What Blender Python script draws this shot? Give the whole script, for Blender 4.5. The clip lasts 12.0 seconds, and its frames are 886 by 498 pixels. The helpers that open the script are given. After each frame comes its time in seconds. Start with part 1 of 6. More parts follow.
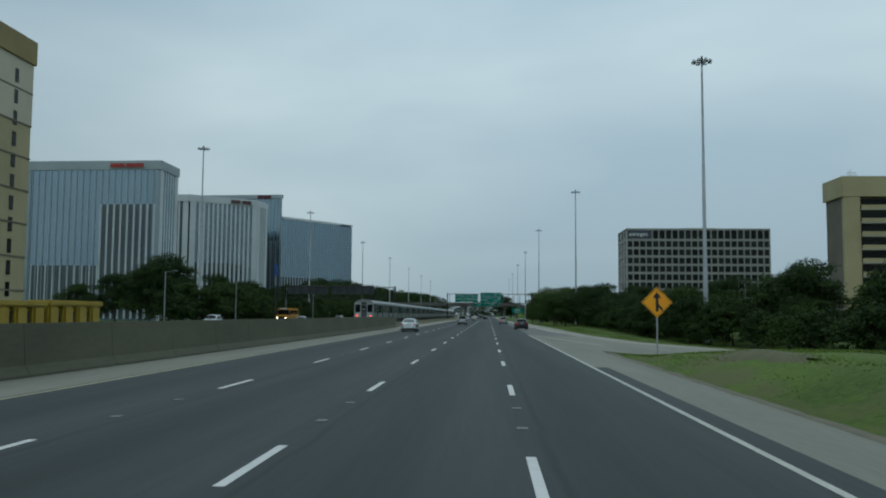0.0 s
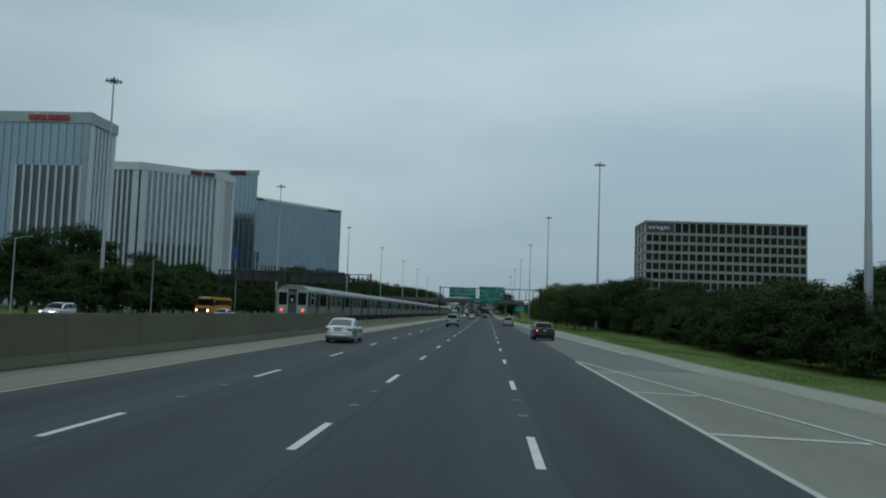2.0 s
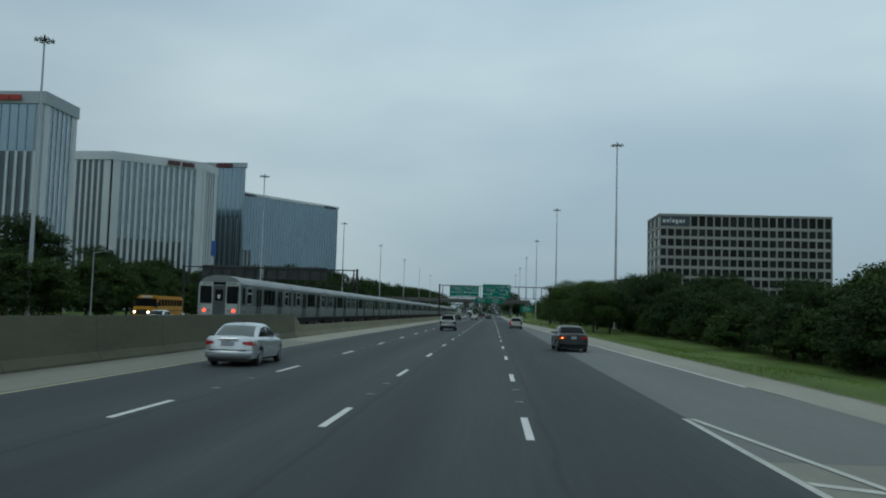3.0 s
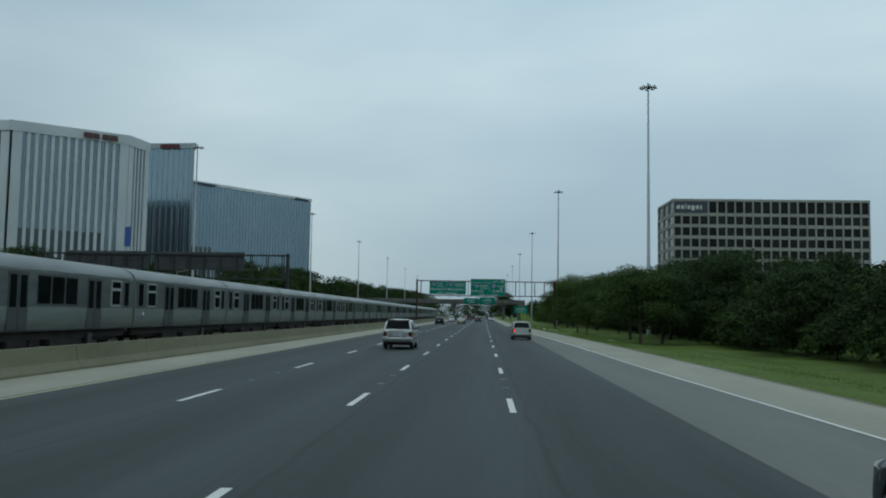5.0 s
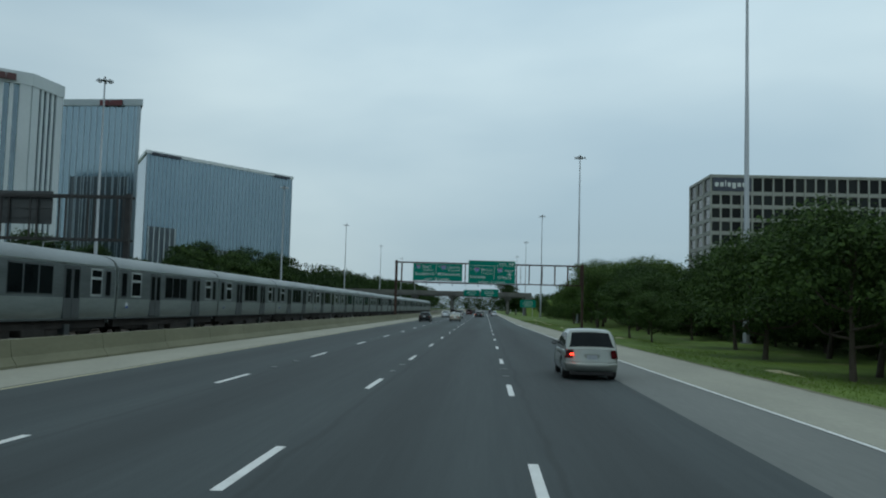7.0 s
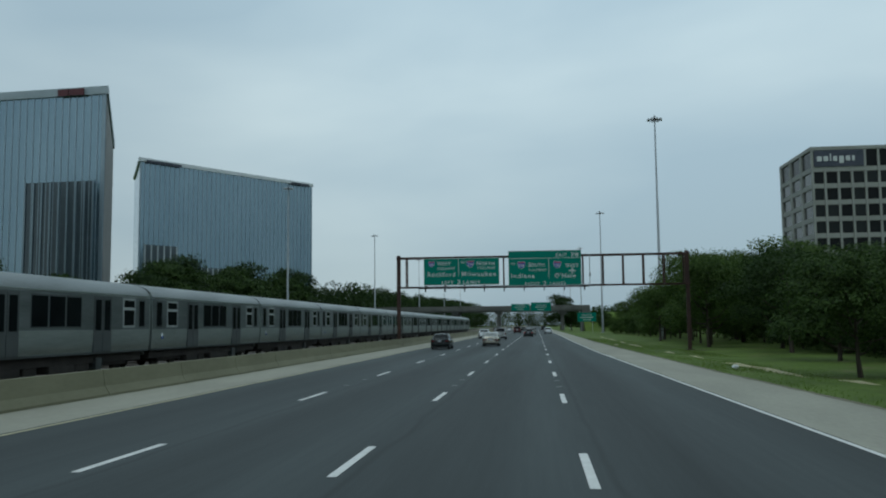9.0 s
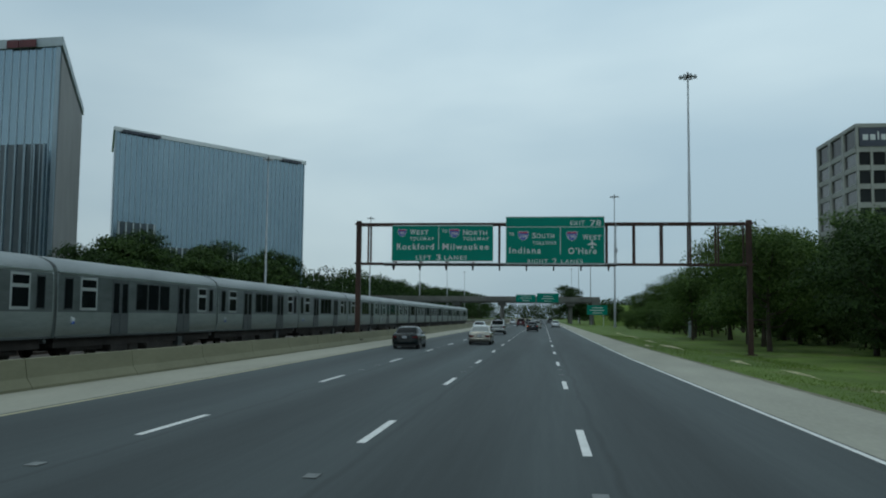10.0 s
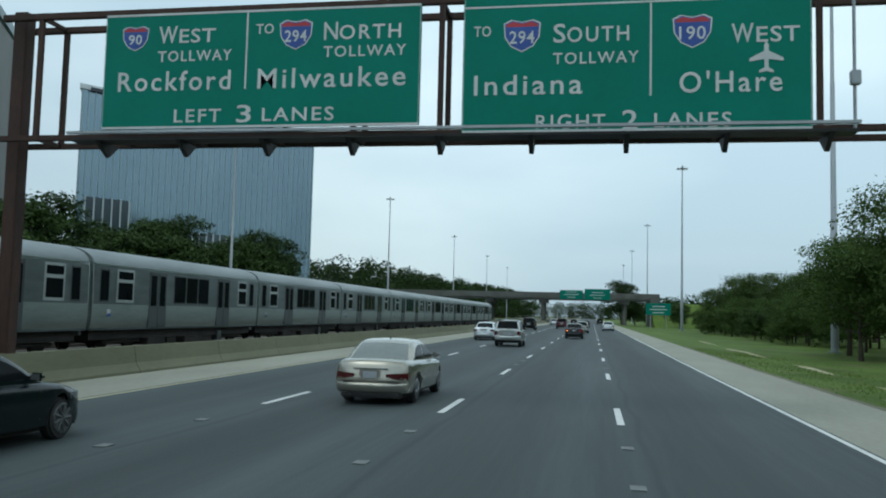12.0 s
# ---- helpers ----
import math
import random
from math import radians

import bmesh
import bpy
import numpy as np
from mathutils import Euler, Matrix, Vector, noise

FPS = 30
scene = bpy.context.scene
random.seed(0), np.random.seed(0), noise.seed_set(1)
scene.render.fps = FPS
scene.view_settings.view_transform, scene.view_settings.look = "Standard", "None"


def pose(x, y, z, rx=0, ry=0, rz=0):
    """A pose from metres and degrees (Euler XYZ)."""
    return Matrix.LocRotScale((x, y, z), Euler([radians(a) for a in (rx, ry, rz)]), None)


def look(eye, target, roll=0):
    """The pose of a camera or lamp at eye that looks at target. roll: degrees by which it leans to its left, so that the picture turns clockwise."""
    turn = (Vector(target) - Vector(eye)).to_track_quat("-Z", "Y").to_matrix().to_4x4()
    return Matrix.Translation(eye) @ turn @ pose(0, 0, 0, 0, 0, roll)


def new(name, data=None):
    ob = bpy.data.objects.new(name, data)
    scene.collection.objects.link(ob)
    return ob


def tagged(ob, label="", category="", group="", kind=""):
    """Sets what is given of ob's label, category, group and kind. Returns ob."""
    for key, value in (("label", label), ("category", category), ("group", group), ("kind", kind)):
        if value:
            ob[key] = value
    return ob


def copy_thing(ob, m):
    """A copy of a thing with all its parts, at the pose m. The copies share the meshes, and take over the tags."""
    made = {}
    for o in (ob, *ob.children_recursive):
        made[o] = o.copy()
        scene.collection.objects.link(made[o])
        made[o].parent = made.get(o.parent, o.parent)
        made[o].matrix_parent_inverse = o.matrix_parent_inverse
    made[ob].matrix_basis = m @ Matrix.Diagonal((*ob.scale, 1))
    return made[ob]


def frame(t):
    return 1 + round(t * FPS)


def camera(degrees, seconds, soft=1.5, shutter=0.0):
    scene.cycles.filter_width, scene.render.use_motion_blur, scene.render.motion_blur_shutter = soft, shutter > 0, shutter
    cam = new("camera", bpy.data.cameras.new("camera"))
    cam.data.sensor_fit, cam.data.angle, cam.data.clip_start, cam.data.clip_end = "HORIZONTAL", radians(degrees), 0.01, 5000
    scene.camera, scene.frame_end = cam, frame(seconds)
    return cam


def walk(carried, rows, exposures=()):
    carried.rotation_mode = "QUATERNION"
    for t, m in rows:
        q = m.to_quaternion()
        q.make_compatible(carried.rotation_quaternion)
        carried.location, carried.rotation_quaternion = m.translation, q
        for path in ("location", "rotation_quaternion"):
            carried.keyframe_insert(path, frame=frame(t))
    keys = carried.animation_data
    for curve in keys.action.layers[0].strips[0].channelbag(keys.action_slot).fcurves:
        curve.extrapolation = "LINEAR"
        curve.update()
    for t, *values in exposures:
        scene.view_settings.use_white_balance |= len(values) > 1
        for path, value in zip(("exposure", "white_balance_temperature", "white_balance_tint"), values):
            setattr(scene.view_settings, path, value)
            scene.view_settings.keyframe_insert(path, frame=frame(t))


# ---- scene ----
cam = camera(55.1, 12.0, 2.0)
PATH = [
    (0, (-0.592, -8.998, 1.971), (-0.7, -7.007, 2.125), 0.4),
    (0.5, (-0.771, 2.856, 1.987), (-0.857, 4.848, 2.152), 1.1),
    (1, (-0.727, 14.187, 2.073), (-0.821, 16.178, 2.235), 1.0),
    (1.5, (-0.744, 25.369, 2.122), (-0.86, 27.36, 2.275), 1.7),
    (2, (-0.801, 36.809, 2.129), (-0.911, 38.801, 2.275), 2.0),
    (2.5, (-0.776, 48.143, 2.148), (-0.899, 50.135, 2.285), 1.7),
    (3, (-0.682, 58.76, 2.096), (-0.802, 60.751, 2.243), 1.6),
    (3.5, (-0.707, 70.035, 2.072), (-0.819, 72.026, 2.23), 1.3),
    (5.5, (-0.662, 114.633, 2.109), (-0.754, 116.626, 2.254), 0.9),
    (6, (-0.678, 126.159, 2.132), (-0.749, 128.154, 2.253), 1.3),
    (6.5, (-0.703, 138.037, 2.12), (-0.787, 140.031, 2.244), 1.4),
    (8.5, (-0.706, 184.24, 2.102), (-0.892, 186.223, 2.286), 0.4),
    (9, (-0.714, 195.904, 2.126), (-0.93, 197.884, 2.306), -0.6),
    (9.5, (-0.701, 206.682, 2.13), (-0.885, 208.667, 2.294), -0.6),
    (10, (-0.677, 218.383, 2.097), (-0.911, 220.363, 2.255), 0.6),
    (10.5, (-0.579, 229.453, 2.073), (-0.857, 231.428, 2.212), 0.5),
    (11, (-0.56, 240.76, 2.081), (-0.866, 242.734, 2.194), 1.4),
    (11.5, (-0.558, 252.256, 2.116), (-0.872, 254.227, 2.244), 1.8),
    (12, (-0.577, 263.5, 2.058), (-0.924, 265.464, 2.21), 1.4),
]
EXPOSURES = [(0, -0.12), (0.5, -0.2), (2.5, -0.21), (3.5, -0.06), (5.5, -0.04), (6, 0.02), (6.5, 0.04), (8.5, -0.04), (9, -0.07), (9.5, -0.05), (10.5, 0.16), (11.5, 0.46), (12, 0.46)]
walk(cam, [(t, look(eye, target, roll)) for t, eye, target, roll in PATH], exposures=EXPOSURES)

# ---- world and light ----
world = bpy.data.worlds.new("overcast_sky")
scene.world = world
world.use_nodes = True
wn, wl = world.node_tree.nodes, world.node_tree.links
wn.clear()


def wnode(kind, **given):
    n = wn.new(kind)
    for k, v in given.items():
        n.inputs[k].default_value = v
    return n


sky = wn.new("ShaderNodeTexSky")
sky.sky_type, sky.sun_disc = "NISHITA", False
sky.sun_elevation, sky.sun_rotation = radians(58), radians(200)
sky.air_density, sky.dust_density, sky.ozone_density = 1.0, 3.0, 1.5
dim = wn.new("ShaderNodeVectorMath")
dim.operation = "SCALE"
dim.inputs["Scale"].default_value = 0.09
tc = wn.new("ShaderNodeTexCoord")
squash = wn.new("ShaderNodeMapping")
squash.inputs["Scale"].default_value = (1.1, 1.1, 2.6)
squash.inputs["Location"].default_value = (2.1, 0.4, 0.3)
clouds = wnode("ShaderNodeTexNoise", Scale=1.2, Detail=5.0, Roughness=0.42, Distortion=0.35)
tone = wn.new("ShaderNodeValToRGB")
tone.color_ramp.elements[0].position, tone.color_ramp.elements[0].color = 0.34, (0.385, 0.530, 0.610, 1)
tone.color_ramp.elements[1].position, tone.color_ramp.elements[1].color = 0.62, (0.62, 0.765, 0.80, 1)
blend = wn.new("ShaderNodeMix")
blend.data_type = "RGBA"
blend.inputs["Factor"].default_value = 0.88
split = wn.new("ShaderNodeSeparateXYZ")
rise = wn.new("ShaderNodeMapRange")
rise.inputs["From Min"].default_value, rise.inputs["From Max"].default_value = 0.02, 0.36
rise.inputs["To Min"].default_value, rise.inputs["To Max"].default_value = 0.84, 1.12
lift = wn.new("ShaderNodeVectorMath")
lift.operation = "SCALE"
back = wnode("ShaderNodeBackground", Strength=1.0)
outw = wn.new("ShaderNodeOutputWorld")
wl.new(sky.outputs["Color"], dim.inputs[0])
wl.new(tc.outputs["Generated"], squash.inputs["Vector"])
wl.new(squash.outputs["Vector"], clouds.inputs["Vector"])
wl.new(clouds.outputs["Fac"], tone.inputs["Fac"])
wl.new(dim.outputs["Vector"], blend.inputs["A"])
wl.new(tone.outputs["Color"], blend.inputs["B"])
wl.new(tc.outputs["Generated"], split.inputs["Vector"])
wl.new(split.outputs["Z"], rise.inputs["Value"])
wl.new(blend.outputs["Result"], lift.inputs[0])
ahead = wn.new("ShaderNodeVectorMath")
ahead.operation = "DOT_PRODUCT"
ahead.inputs[1].default_value = (0.13, 0.97, 0.22)
wl.new(tc.outputs["Generated"], ahead.inputs[0])
bright = wn.new("ShaderNodeMapRange")
bright.interpolation_type = "SMOOTHSTEP"
bright.inputs["From Min"].default_value, bright.inputs["From Max"].default_value = 0.80, 1.0
bright.inputs["To Min"].default_value, bright.inputs["To Max"].default_value = 0.95, 1.09
wl.new(ahead.outputs["Value"], bright.inputs["Value"])
both = wn.new("ShaderNodeMath")
both.operation = "MULTIPLY"
wl.new(rise.outputs["Result"], both.inputs[0])
wl.new(bright.outputs["Result"], both.inputs[1])
wl.new(both.outputs[0], lift.inputs["Scale"])
wl.new(lift.outputs["Vector"], back.inputs["Color"])
wl.new(back.outputs["Background"], outw.inputs["Surface"])

sun_data = bpy.data.lights.new("sun", "SUN")
sun_data.energy, sun_data.angle, sun_data.color = 0.30, radians(25), (0.95, 1.0, 0.97)
sun = new("sun", sun_data)
sun.matrix_world = look((-120, -160, 330), (0, 0, 0))

# ---- materials ----


def surf(name, a, b, scale=1.0, rough=0.7, metal=0.0, bump=0.15, stretch=(1, 1, 1), local=False, fine=14.0, mixfine=0.25, spec=0.5, coat=0.0, island=0.0, obj=0.0, thin=0.0):
    """A surface of two tones at two scales, with fine relief."""
    m = bpy.data.materials.new(name)
    m.use_nodes = True
    n, l = m.node_tree.nodes, m.node_tree.links
    p = n["Principled BSDF"]
    if local:
        src = n.new("ShaderNodeTexCoord").outputs["Object"]
    else:
        src = n.new("ShaderNodeNewGeometry").outputs["Position"]
    mp = n.new("ShaderNodeMapping")
    mp.inputs["Scale"].default_value = stretch
    l.new(src, mp.inputs["Vector"])
    big, small = n.new("ShaderNodeTexNoise"), n.new("ShaderNodeTexNoise")
    big.inputs["Scale"].default_value, big.inputs["Detail"].default_value = scale, 4.0
    small.inputs["Scale"].default_value, small.inputs["Detail"].default_value = scale * fine, 3.0
    for t in (big, small):
        l.new(mp.outputs["Vector"], t.inputs["Vector"])
    add = n.new("ShaderNodeMix")
    add.data_type = "FLOAT"
    add.inputs["Factor"].default_value = mixfine
    l.new(big.outputs["Fac"], add.inputs["A"])
    l.new(small.outputs["Fac"], add.inputs["B"])
    fac = add.outputs["Result"]
    if island or obj:
        extra = n.new("ShaderNodeNewGeometry").outputs["Random Per Island"] if island else n.new("ShaderNodeObjectInfo").outputs["Random"]
        more = n.new("ShaderNodeMix")
        more.data_type = "FLOAT"
        more.inputs["Factor"].default_value = island or obj
        l.new(fac, more.inputs["A"])
        l.new(extra, more.inputs["B"])
        fac = more.outputs["Result"]
    ramp = n.new("ShaderNodeValToRGB")
    ramp.color_ramp.elements[0].position, ramp.color_ramp.elements[0].color = 0.3, (*a, 1)
    ramp.color_ramp.elements[1].position, ramp.color_ramp.elements[1].color = 0.7, (*b, 1)
    l.new(fac, ramp.inputs["Fac"])
    l.new(ramp.outputs["Color"], p.inputs["Base Color"])
    p.inputs["Roughness"].default_value, p.inputs["Metallic"].default_value = rough, metal
    p.inputs["Specular IOR Level"].default_value = spec
    p.inputs["Coat Weight"].default_value = coat
    if bump:
        bp = n.new("ShaderNodeBump")
        bp.inputs["Strength"].default_value, bp.inputs["Distance"].default_value = bump, 0.02
        l.new(small.outputs["Fac"], bp.inputs["Height"])
        l.new(bp.outputs["Normal"], p.inputs["Normal"])
    if thin:
        tr, mx = n.new("ShaderNodeBsdfTranslucent"), n.new("ShaderNodeMixShader")
        mx.inputs["Fac"].default_value = thin
        l.new(ramp.outputs["Color"], tr.inputs["Color"])
        l.new(p.outputs["BSDF"], mx.inputs[1])
        l.new(tr.outputs["BSDF"], mx.inputs[2])
        l.new(mx.outputs["Shader"], n["Material Output"].inputs["Surface"])
    return m


def glow(name, color, power):
    m = bpy.data.materials.new(name)
    m.use_nodes = True
    p = m.node_tree.nodes["Principled BSDF"]
    p.inputs["Base Color"].default_value = (*color, 1)
    p.inputs["Emission Color"].default_value, p.inputs["Emission Strength"].default_value = (*color, 1), power
    p.inputs["Roughness"].default_value = 0.25
    return m


def asphalt_material():
    """Worn asphalt: long streaks, wheel paths, a wandering tar joint beside each lane line."""
    m = surf("asphalt", (0.027, 0.035, 0.037), (0.047, 0.059, 0.062), 0.9, 0.8, 0, 0.35, (1.0, 0.035, 1.0), fine=9, mixfine=0.3, spec=0.34)
    n, l = m.node_tree.nodes, m.node_tree.links
    p = n["Principled BSDF"]
    base = p.inputs["Base Color"].links[0].from_socket
    pos = n.new("ShaderNodeNewGeometry").outputs["Position"]
    # speckle of the aggregate
    grain = n.new("ShaderNodeTexNoise")
    grain.inputs["Scale"].default_value, grain.inputs["Detail"].default_value = 45.0, 3.0
    l.new(pos, grain.inputs["Vector"])
    sep = n.new("ShaderNodeSeparateXYZ")
    l.new(pos, sep.inputs["Vector"])
    # wheel paths: lanes are 3.72 wide on average
    wave = n.new("ShaderNodeMath")
    wave.operation = "MULTIPLY_ADD"
    wave.inputs[1].default_value, wave.inputs[2].default_value = 2 * math.pi / 3.72, 0.9
    l.new(sep.outputs["X"], wave.inputs[0])
    cosine = n.new("ShaderNodeMath")
    cosine.operation = "COSINE"
    l.new(wave.outputs[0], cosine.inputs[0])
    paths = n.new("ShaderNodeMapRange")
    paths.inputs["From Min"].default_value, paths.inputs["From Max"].default_value = -1, 1
    paths.inputs["To Min"].default_value, paths.inputs["To Max"].default_value = 0.82, 1.15
    l.new(cosine.outputs[0], paths.inputs["Value"])
    gm = n.new("ShaderNodeMapRange")
    gm.inputs["From Min"].default_value, gm.inputs["From Max"].default_value = 0.3, 0.7
    gm.inputs["To Min"].default_value, gm.inputs["To Max"].default_value = 0.8, 1.2
    l.new(grain.outputs["Fac"], gm.inputs["Value"])
    # tar joint, 0.28 m right of the lane lines
    wob = n.new("ShaderNodeTexNoise")
    wob.inputs["Scale"].default_value, wob.inputs["Detail"].default_value = 0.35, 5.0
    l.new(pos, wob.inputs["Vector"])
    factor = paths.outputs["Result"]
    for line in (0.3, -3.35, -7.3):
        d = n.new("ShaderNodeMath")
        d.operation = "SUBTRACT"
        l.new(sep.outputs["X"], d.inputs[0])
        d.inputs[1].default_value = line
        w = n.new("ShaderNodeMath")
        w.operation = "MULTIPLY_ADD"
        l.new(wob.outputs["Fac"], w.inputs[0])
        w.inputs[1].default_value = 0.36
        w.inputs[2].default_value = -0.18
        e = n.new("ShaderNodeMath")
        e.operation = "ADD"
        l.new(d.outputs[0], e.inputs[0])
        l.new(w.outputs[0], e.inputs[1])
        ab = n.new("ShaderNodeMath")
        ab.operation = "ABSOLUTE"
        l.new(e.outputs[0], ab.inputs[0])
        mr = n.new("ShaderNodeMapRange")
        mr.inputs["From Min"].default_value, mr.inputs["From Max"].default_value = 0.02, 0.09
        mr.inputs["To Min"].default_value, mr.inputs["To Max"].default_value = 0.76, 1.0
        l.new(ab.outputs[0], mr.inputs["Value"])
        mu = n.new("ShaderNodeMath")
        mu.operation = "MULTIPLY"
        l.new(factor, mu.inputs[0])
        l.new(mr.outputs["Result"], mu.inputs[1])
        factor = mu.outputs[0]
    # base colour raised further along, standing in for a brighter exposure of the road
    exposure_lift = n.new("ShaderNodeMapRange")
    exposure_lift.interpolation_type = "SMOOTHSTEP"
    exposure_lift.inputs["From Min"].default_value, exposure_lift.inputs["From Max"].default_value = 222.0, 262.0
    exposure_lift.inputs["To Min"].default_value, exposure_lift.inputs["To Max"].default_value = 1.0, 1.36
    l.new(sep.outputs["Y"], exposure_lift.inputs["Value"])
    # aggregate speckle times the brightening along y
    worn = n.new("ShaderNodeMath")
    worn.operation = "MULTIPLY"
    l.new(gm.outputs["Result"], worn.inputs[0])
    l.new(exposure_lift.outputs["Result"], worn.inputs[1])
    mu = n.new("ShaderNodeMath")
    mu.operation = "MULTIPLY"
    l.new(factor, mu.inputs[0])
    l.new(worn.outputs[0], mu.inputs[1])
    sc = n.new("ShaderNodeVectorMath")
    sc.operation = "SCALE"
    l.new(base, sc.inputs[0])
    l.new(mu.outputs[0], sc.inputs["Scale"])
    l.new(sc.outputs["Vector"], p.inputs["Base Color"])
    return m


ASPHALT = asphalt_material()
CONCRETE = surf("concrete_pavement", (0.215, 0.216, 0.176), (0.315, 0.314, 0.26), 0.5, 0.85, 0, 0.25, (1, 0.25, 1), fine=20, mixfine=0.35)
RAMP = surf("ramp_concrete", (0.104, 0.114, 0.109), (0.152, 0.163, 0.154), 0.5, 0.85, 0, 0.25, (1, 0.12, 1), fine=20, mixfine=0.35)
TANRAMP = surf("tan_ramp_concrete", (0.155, 0.160, 0.132), (0.222, 0.226, 0.188), 0.5, 0.85, 0, 0.25, (1, 0.12, 1), fine=20, mixfine=0.35)
BARRIER = surf("barrier_concrete", (0.125, 0.126, 0.077), (0.188, 0.187, 0.12), 0.45, 0.85, 0, 0.3, (1, 0.5, 1.6), fine=12, mixfine=0.3)
WALL = surf("stained_wall_concrete", (0.06, 0.062, 0.04), (0.1, 0.104, 0.068), 0.35, 0.85, 0, 0.3, (1, 0.4, 1.6), fine=12, mixfine=0.3)
BRIDGE = surf("bridge_concrete", (0.08, 0.084, 0.078), (0.145, 0.152, 0.14), 0.3, 0.85, 0, 0.3)
WHITE_PAINT = surf("road_paint", (0.50, 0.51, 0.50), (0.72, 0.73, 0.72), 2.0, 0.6, 0, 0.2, fine=20, mixfine=0.5)
YELLOW_PAINT = surf("yellow_road_paint", (0.26, 0.245, 0.15), (0.42, 0.39, 0.25), 1.5, 0.6, 0, 0.2, fine=20, mixfine=0.5)


def grass_material():
    """Mown grass with drier, paler patches."""
    m = surf("grass", (0.030, 0.060, 0.008), (0.118, 0.184, 0.032), 0.16, 0.9, 0, 0.6, fine=30, mixfine=0.4, spec=0.2)
    n, l = m.node_tree.nodes, m.node_tree.links
    p = n["Principled BSDF"]
    base = p.inputs["Base Color"].links[0].from_socket
    dry = n.new("ShaderNodeTexNoise")
    dry.inputs["Scale"].default_value, dry.inputs["Detail"].default_value = 0.55, 5.0
    squeeze = n.new("ShaderNodeMapping")
    squeeze.inputs["Scale"].default_value = (1.0, 0.45, 1.0)
    l.new(n.new("ShaderNodeNewGeometry").outputs["Position"], squeeze.inputs["Vector"])
    l.new(squeeze.outputs["Vector"], dry.inputs["Vector"])
    mr = n.new("ShaderNodeMapRange")
    mr.inputs["From Min"].default_value, mr.inputs["From Max"].default_value = 0.56, 0.72
    mr.inputs["To Max"].default_value = 0.75
    # the tongue between highway and ramp is drier than the rest
    xyz = n.new("ShaderNodeSeparateXYZ")
    l.new(squeeze.inputs["Vector"].links[0].from_socket, xyz.inputs[0])
    tongue = n.new("ShaderNodeMapRange")
    tongue.inputs["From Min"].default_value, tongue.inputs["From Max"].default_value = 24.0, 46.0
    tongue.inputs["To Min"].default_value, tongue.inputs["To Max"].default_value = 0.10, 0.0
    l.new(xyz.outputs["Y"], tongue.inputs["Value"])
    total = n.new("ShaderNodeMath")
    total.operation = "ADD"
    l.new(dry.outputs["Fac"], total.inputs[0])
    l.new(tongue.outputs["Result"], total.inputs[1])
    l.new(total.outputs[0], mr.inputs["Value"])
    mix = n.new("ShaderNodeMix")
    mix.data_type = "RGBA"
    mix.inputs["B"].default_value = (0.115, 0.112, 0.052, 1)
    l.new(mr.outputs["Result"], mix.inputs["Factor"])
    l.new(base, mix.inputs["A"])
    l.new(mix.outputs["Result"], p.inputs["Base Color"])
    return m


GRASS = grass_material()
DRYGRASS = surf("dry_trodden_grass", (0.055, 0.06, 0.024), (0.135, 0.13, 0.065), 1.1, 0.95, 0, 0.5, fine=14, mixfine=0.5)
BLADES = surf("grass_blades", (0.092, 0.152, 0.028), (0.145, 0.215, 0.050), 0.3, 0.8, 0, 0, spec=0.2, island=0.3, thin=0.5)
GRAVEL = surf("pale_gravel", (0.24, 0.225, 0.13), (0.42, 0.4, 0.25), 1.5, 0.95, 0, 0.6, fine=16, mixfine=0.5)
BALLAST = surf("track_ballast", (0.035, 0.03, 0.026), (0.11, 0.095, 0.08), 2.0, 0.95, 0, 0.8, fine=10, mixfine=0.5)
TIE = surf("weathered_tie", (0.04, 0.033, 0.026), (0.09, 0.075, 0.06), 2.0, 0.9)
RAIL = surf("rail_steel", (0.12, 0.09, 0.07), (0.25, 0.22, 0.2), 1.0, 0.45, 0.8)
RUST = surf("weathering_steel", (0.022, 0.012, 0.010), (0.065, 0.032, 0.022), 1.2, 0.75, 0.2, 0.3, (1, 1, 0.4), fine=10, mixfine=0.4)
GALV = surf("galvanised_steel", (0.27, 0.30, 0.32), (0.37, 0.40, 0.42), 0.8, 0.5, 0.6, 0.1, (1, 1, 0.2))
DARKSTEEL = surf("dark_steel", (0.02, 0.021, 0.022), (0.045, 0.045, 0.045), 2.0, 0.6, 0.4)
GREEN = surf("sign_green", (0.0, 0.155, 0.112), (0.0, 0.195, 0.145), 0.6, 0.5, 0, 0.05, spec=0.12)
SIGNWHITE = surf("sign_white", (0.45, 0.49, 0.49), (0.58, 0.62, 0.62), 1.5, 0.45, 0, 0.0)
SIGNBLUE = surf("shield_blue", (0.01, 0.05, 0.25), (0.02, 0.08, 0.33), 2.0, 0.45, 0, 0.0)
SIGNRED = surf("shield_red", (0.35, 0.02, 0.03), (0.45, 0.03, 0.04), 2.0, 0.45, 0, 0.0)
SIGNBACK = surf("sign_back_aluminium", (0.035, 0.042, 0.045), (0.075, 0.085, 0.088), 0.8, 0.6, 0.3)
AMBER = surf("warning_yellow", (0.78, 0.30, 0.0), (0.9, 0.38, 0.005), 1.0, 0.45, 0, 0.05)
BLACK = surf("black_legend", (0.006, 0.006, 0.006), (0.015, 0.015, 0.015), 2.0, 0.5, 0, 0)
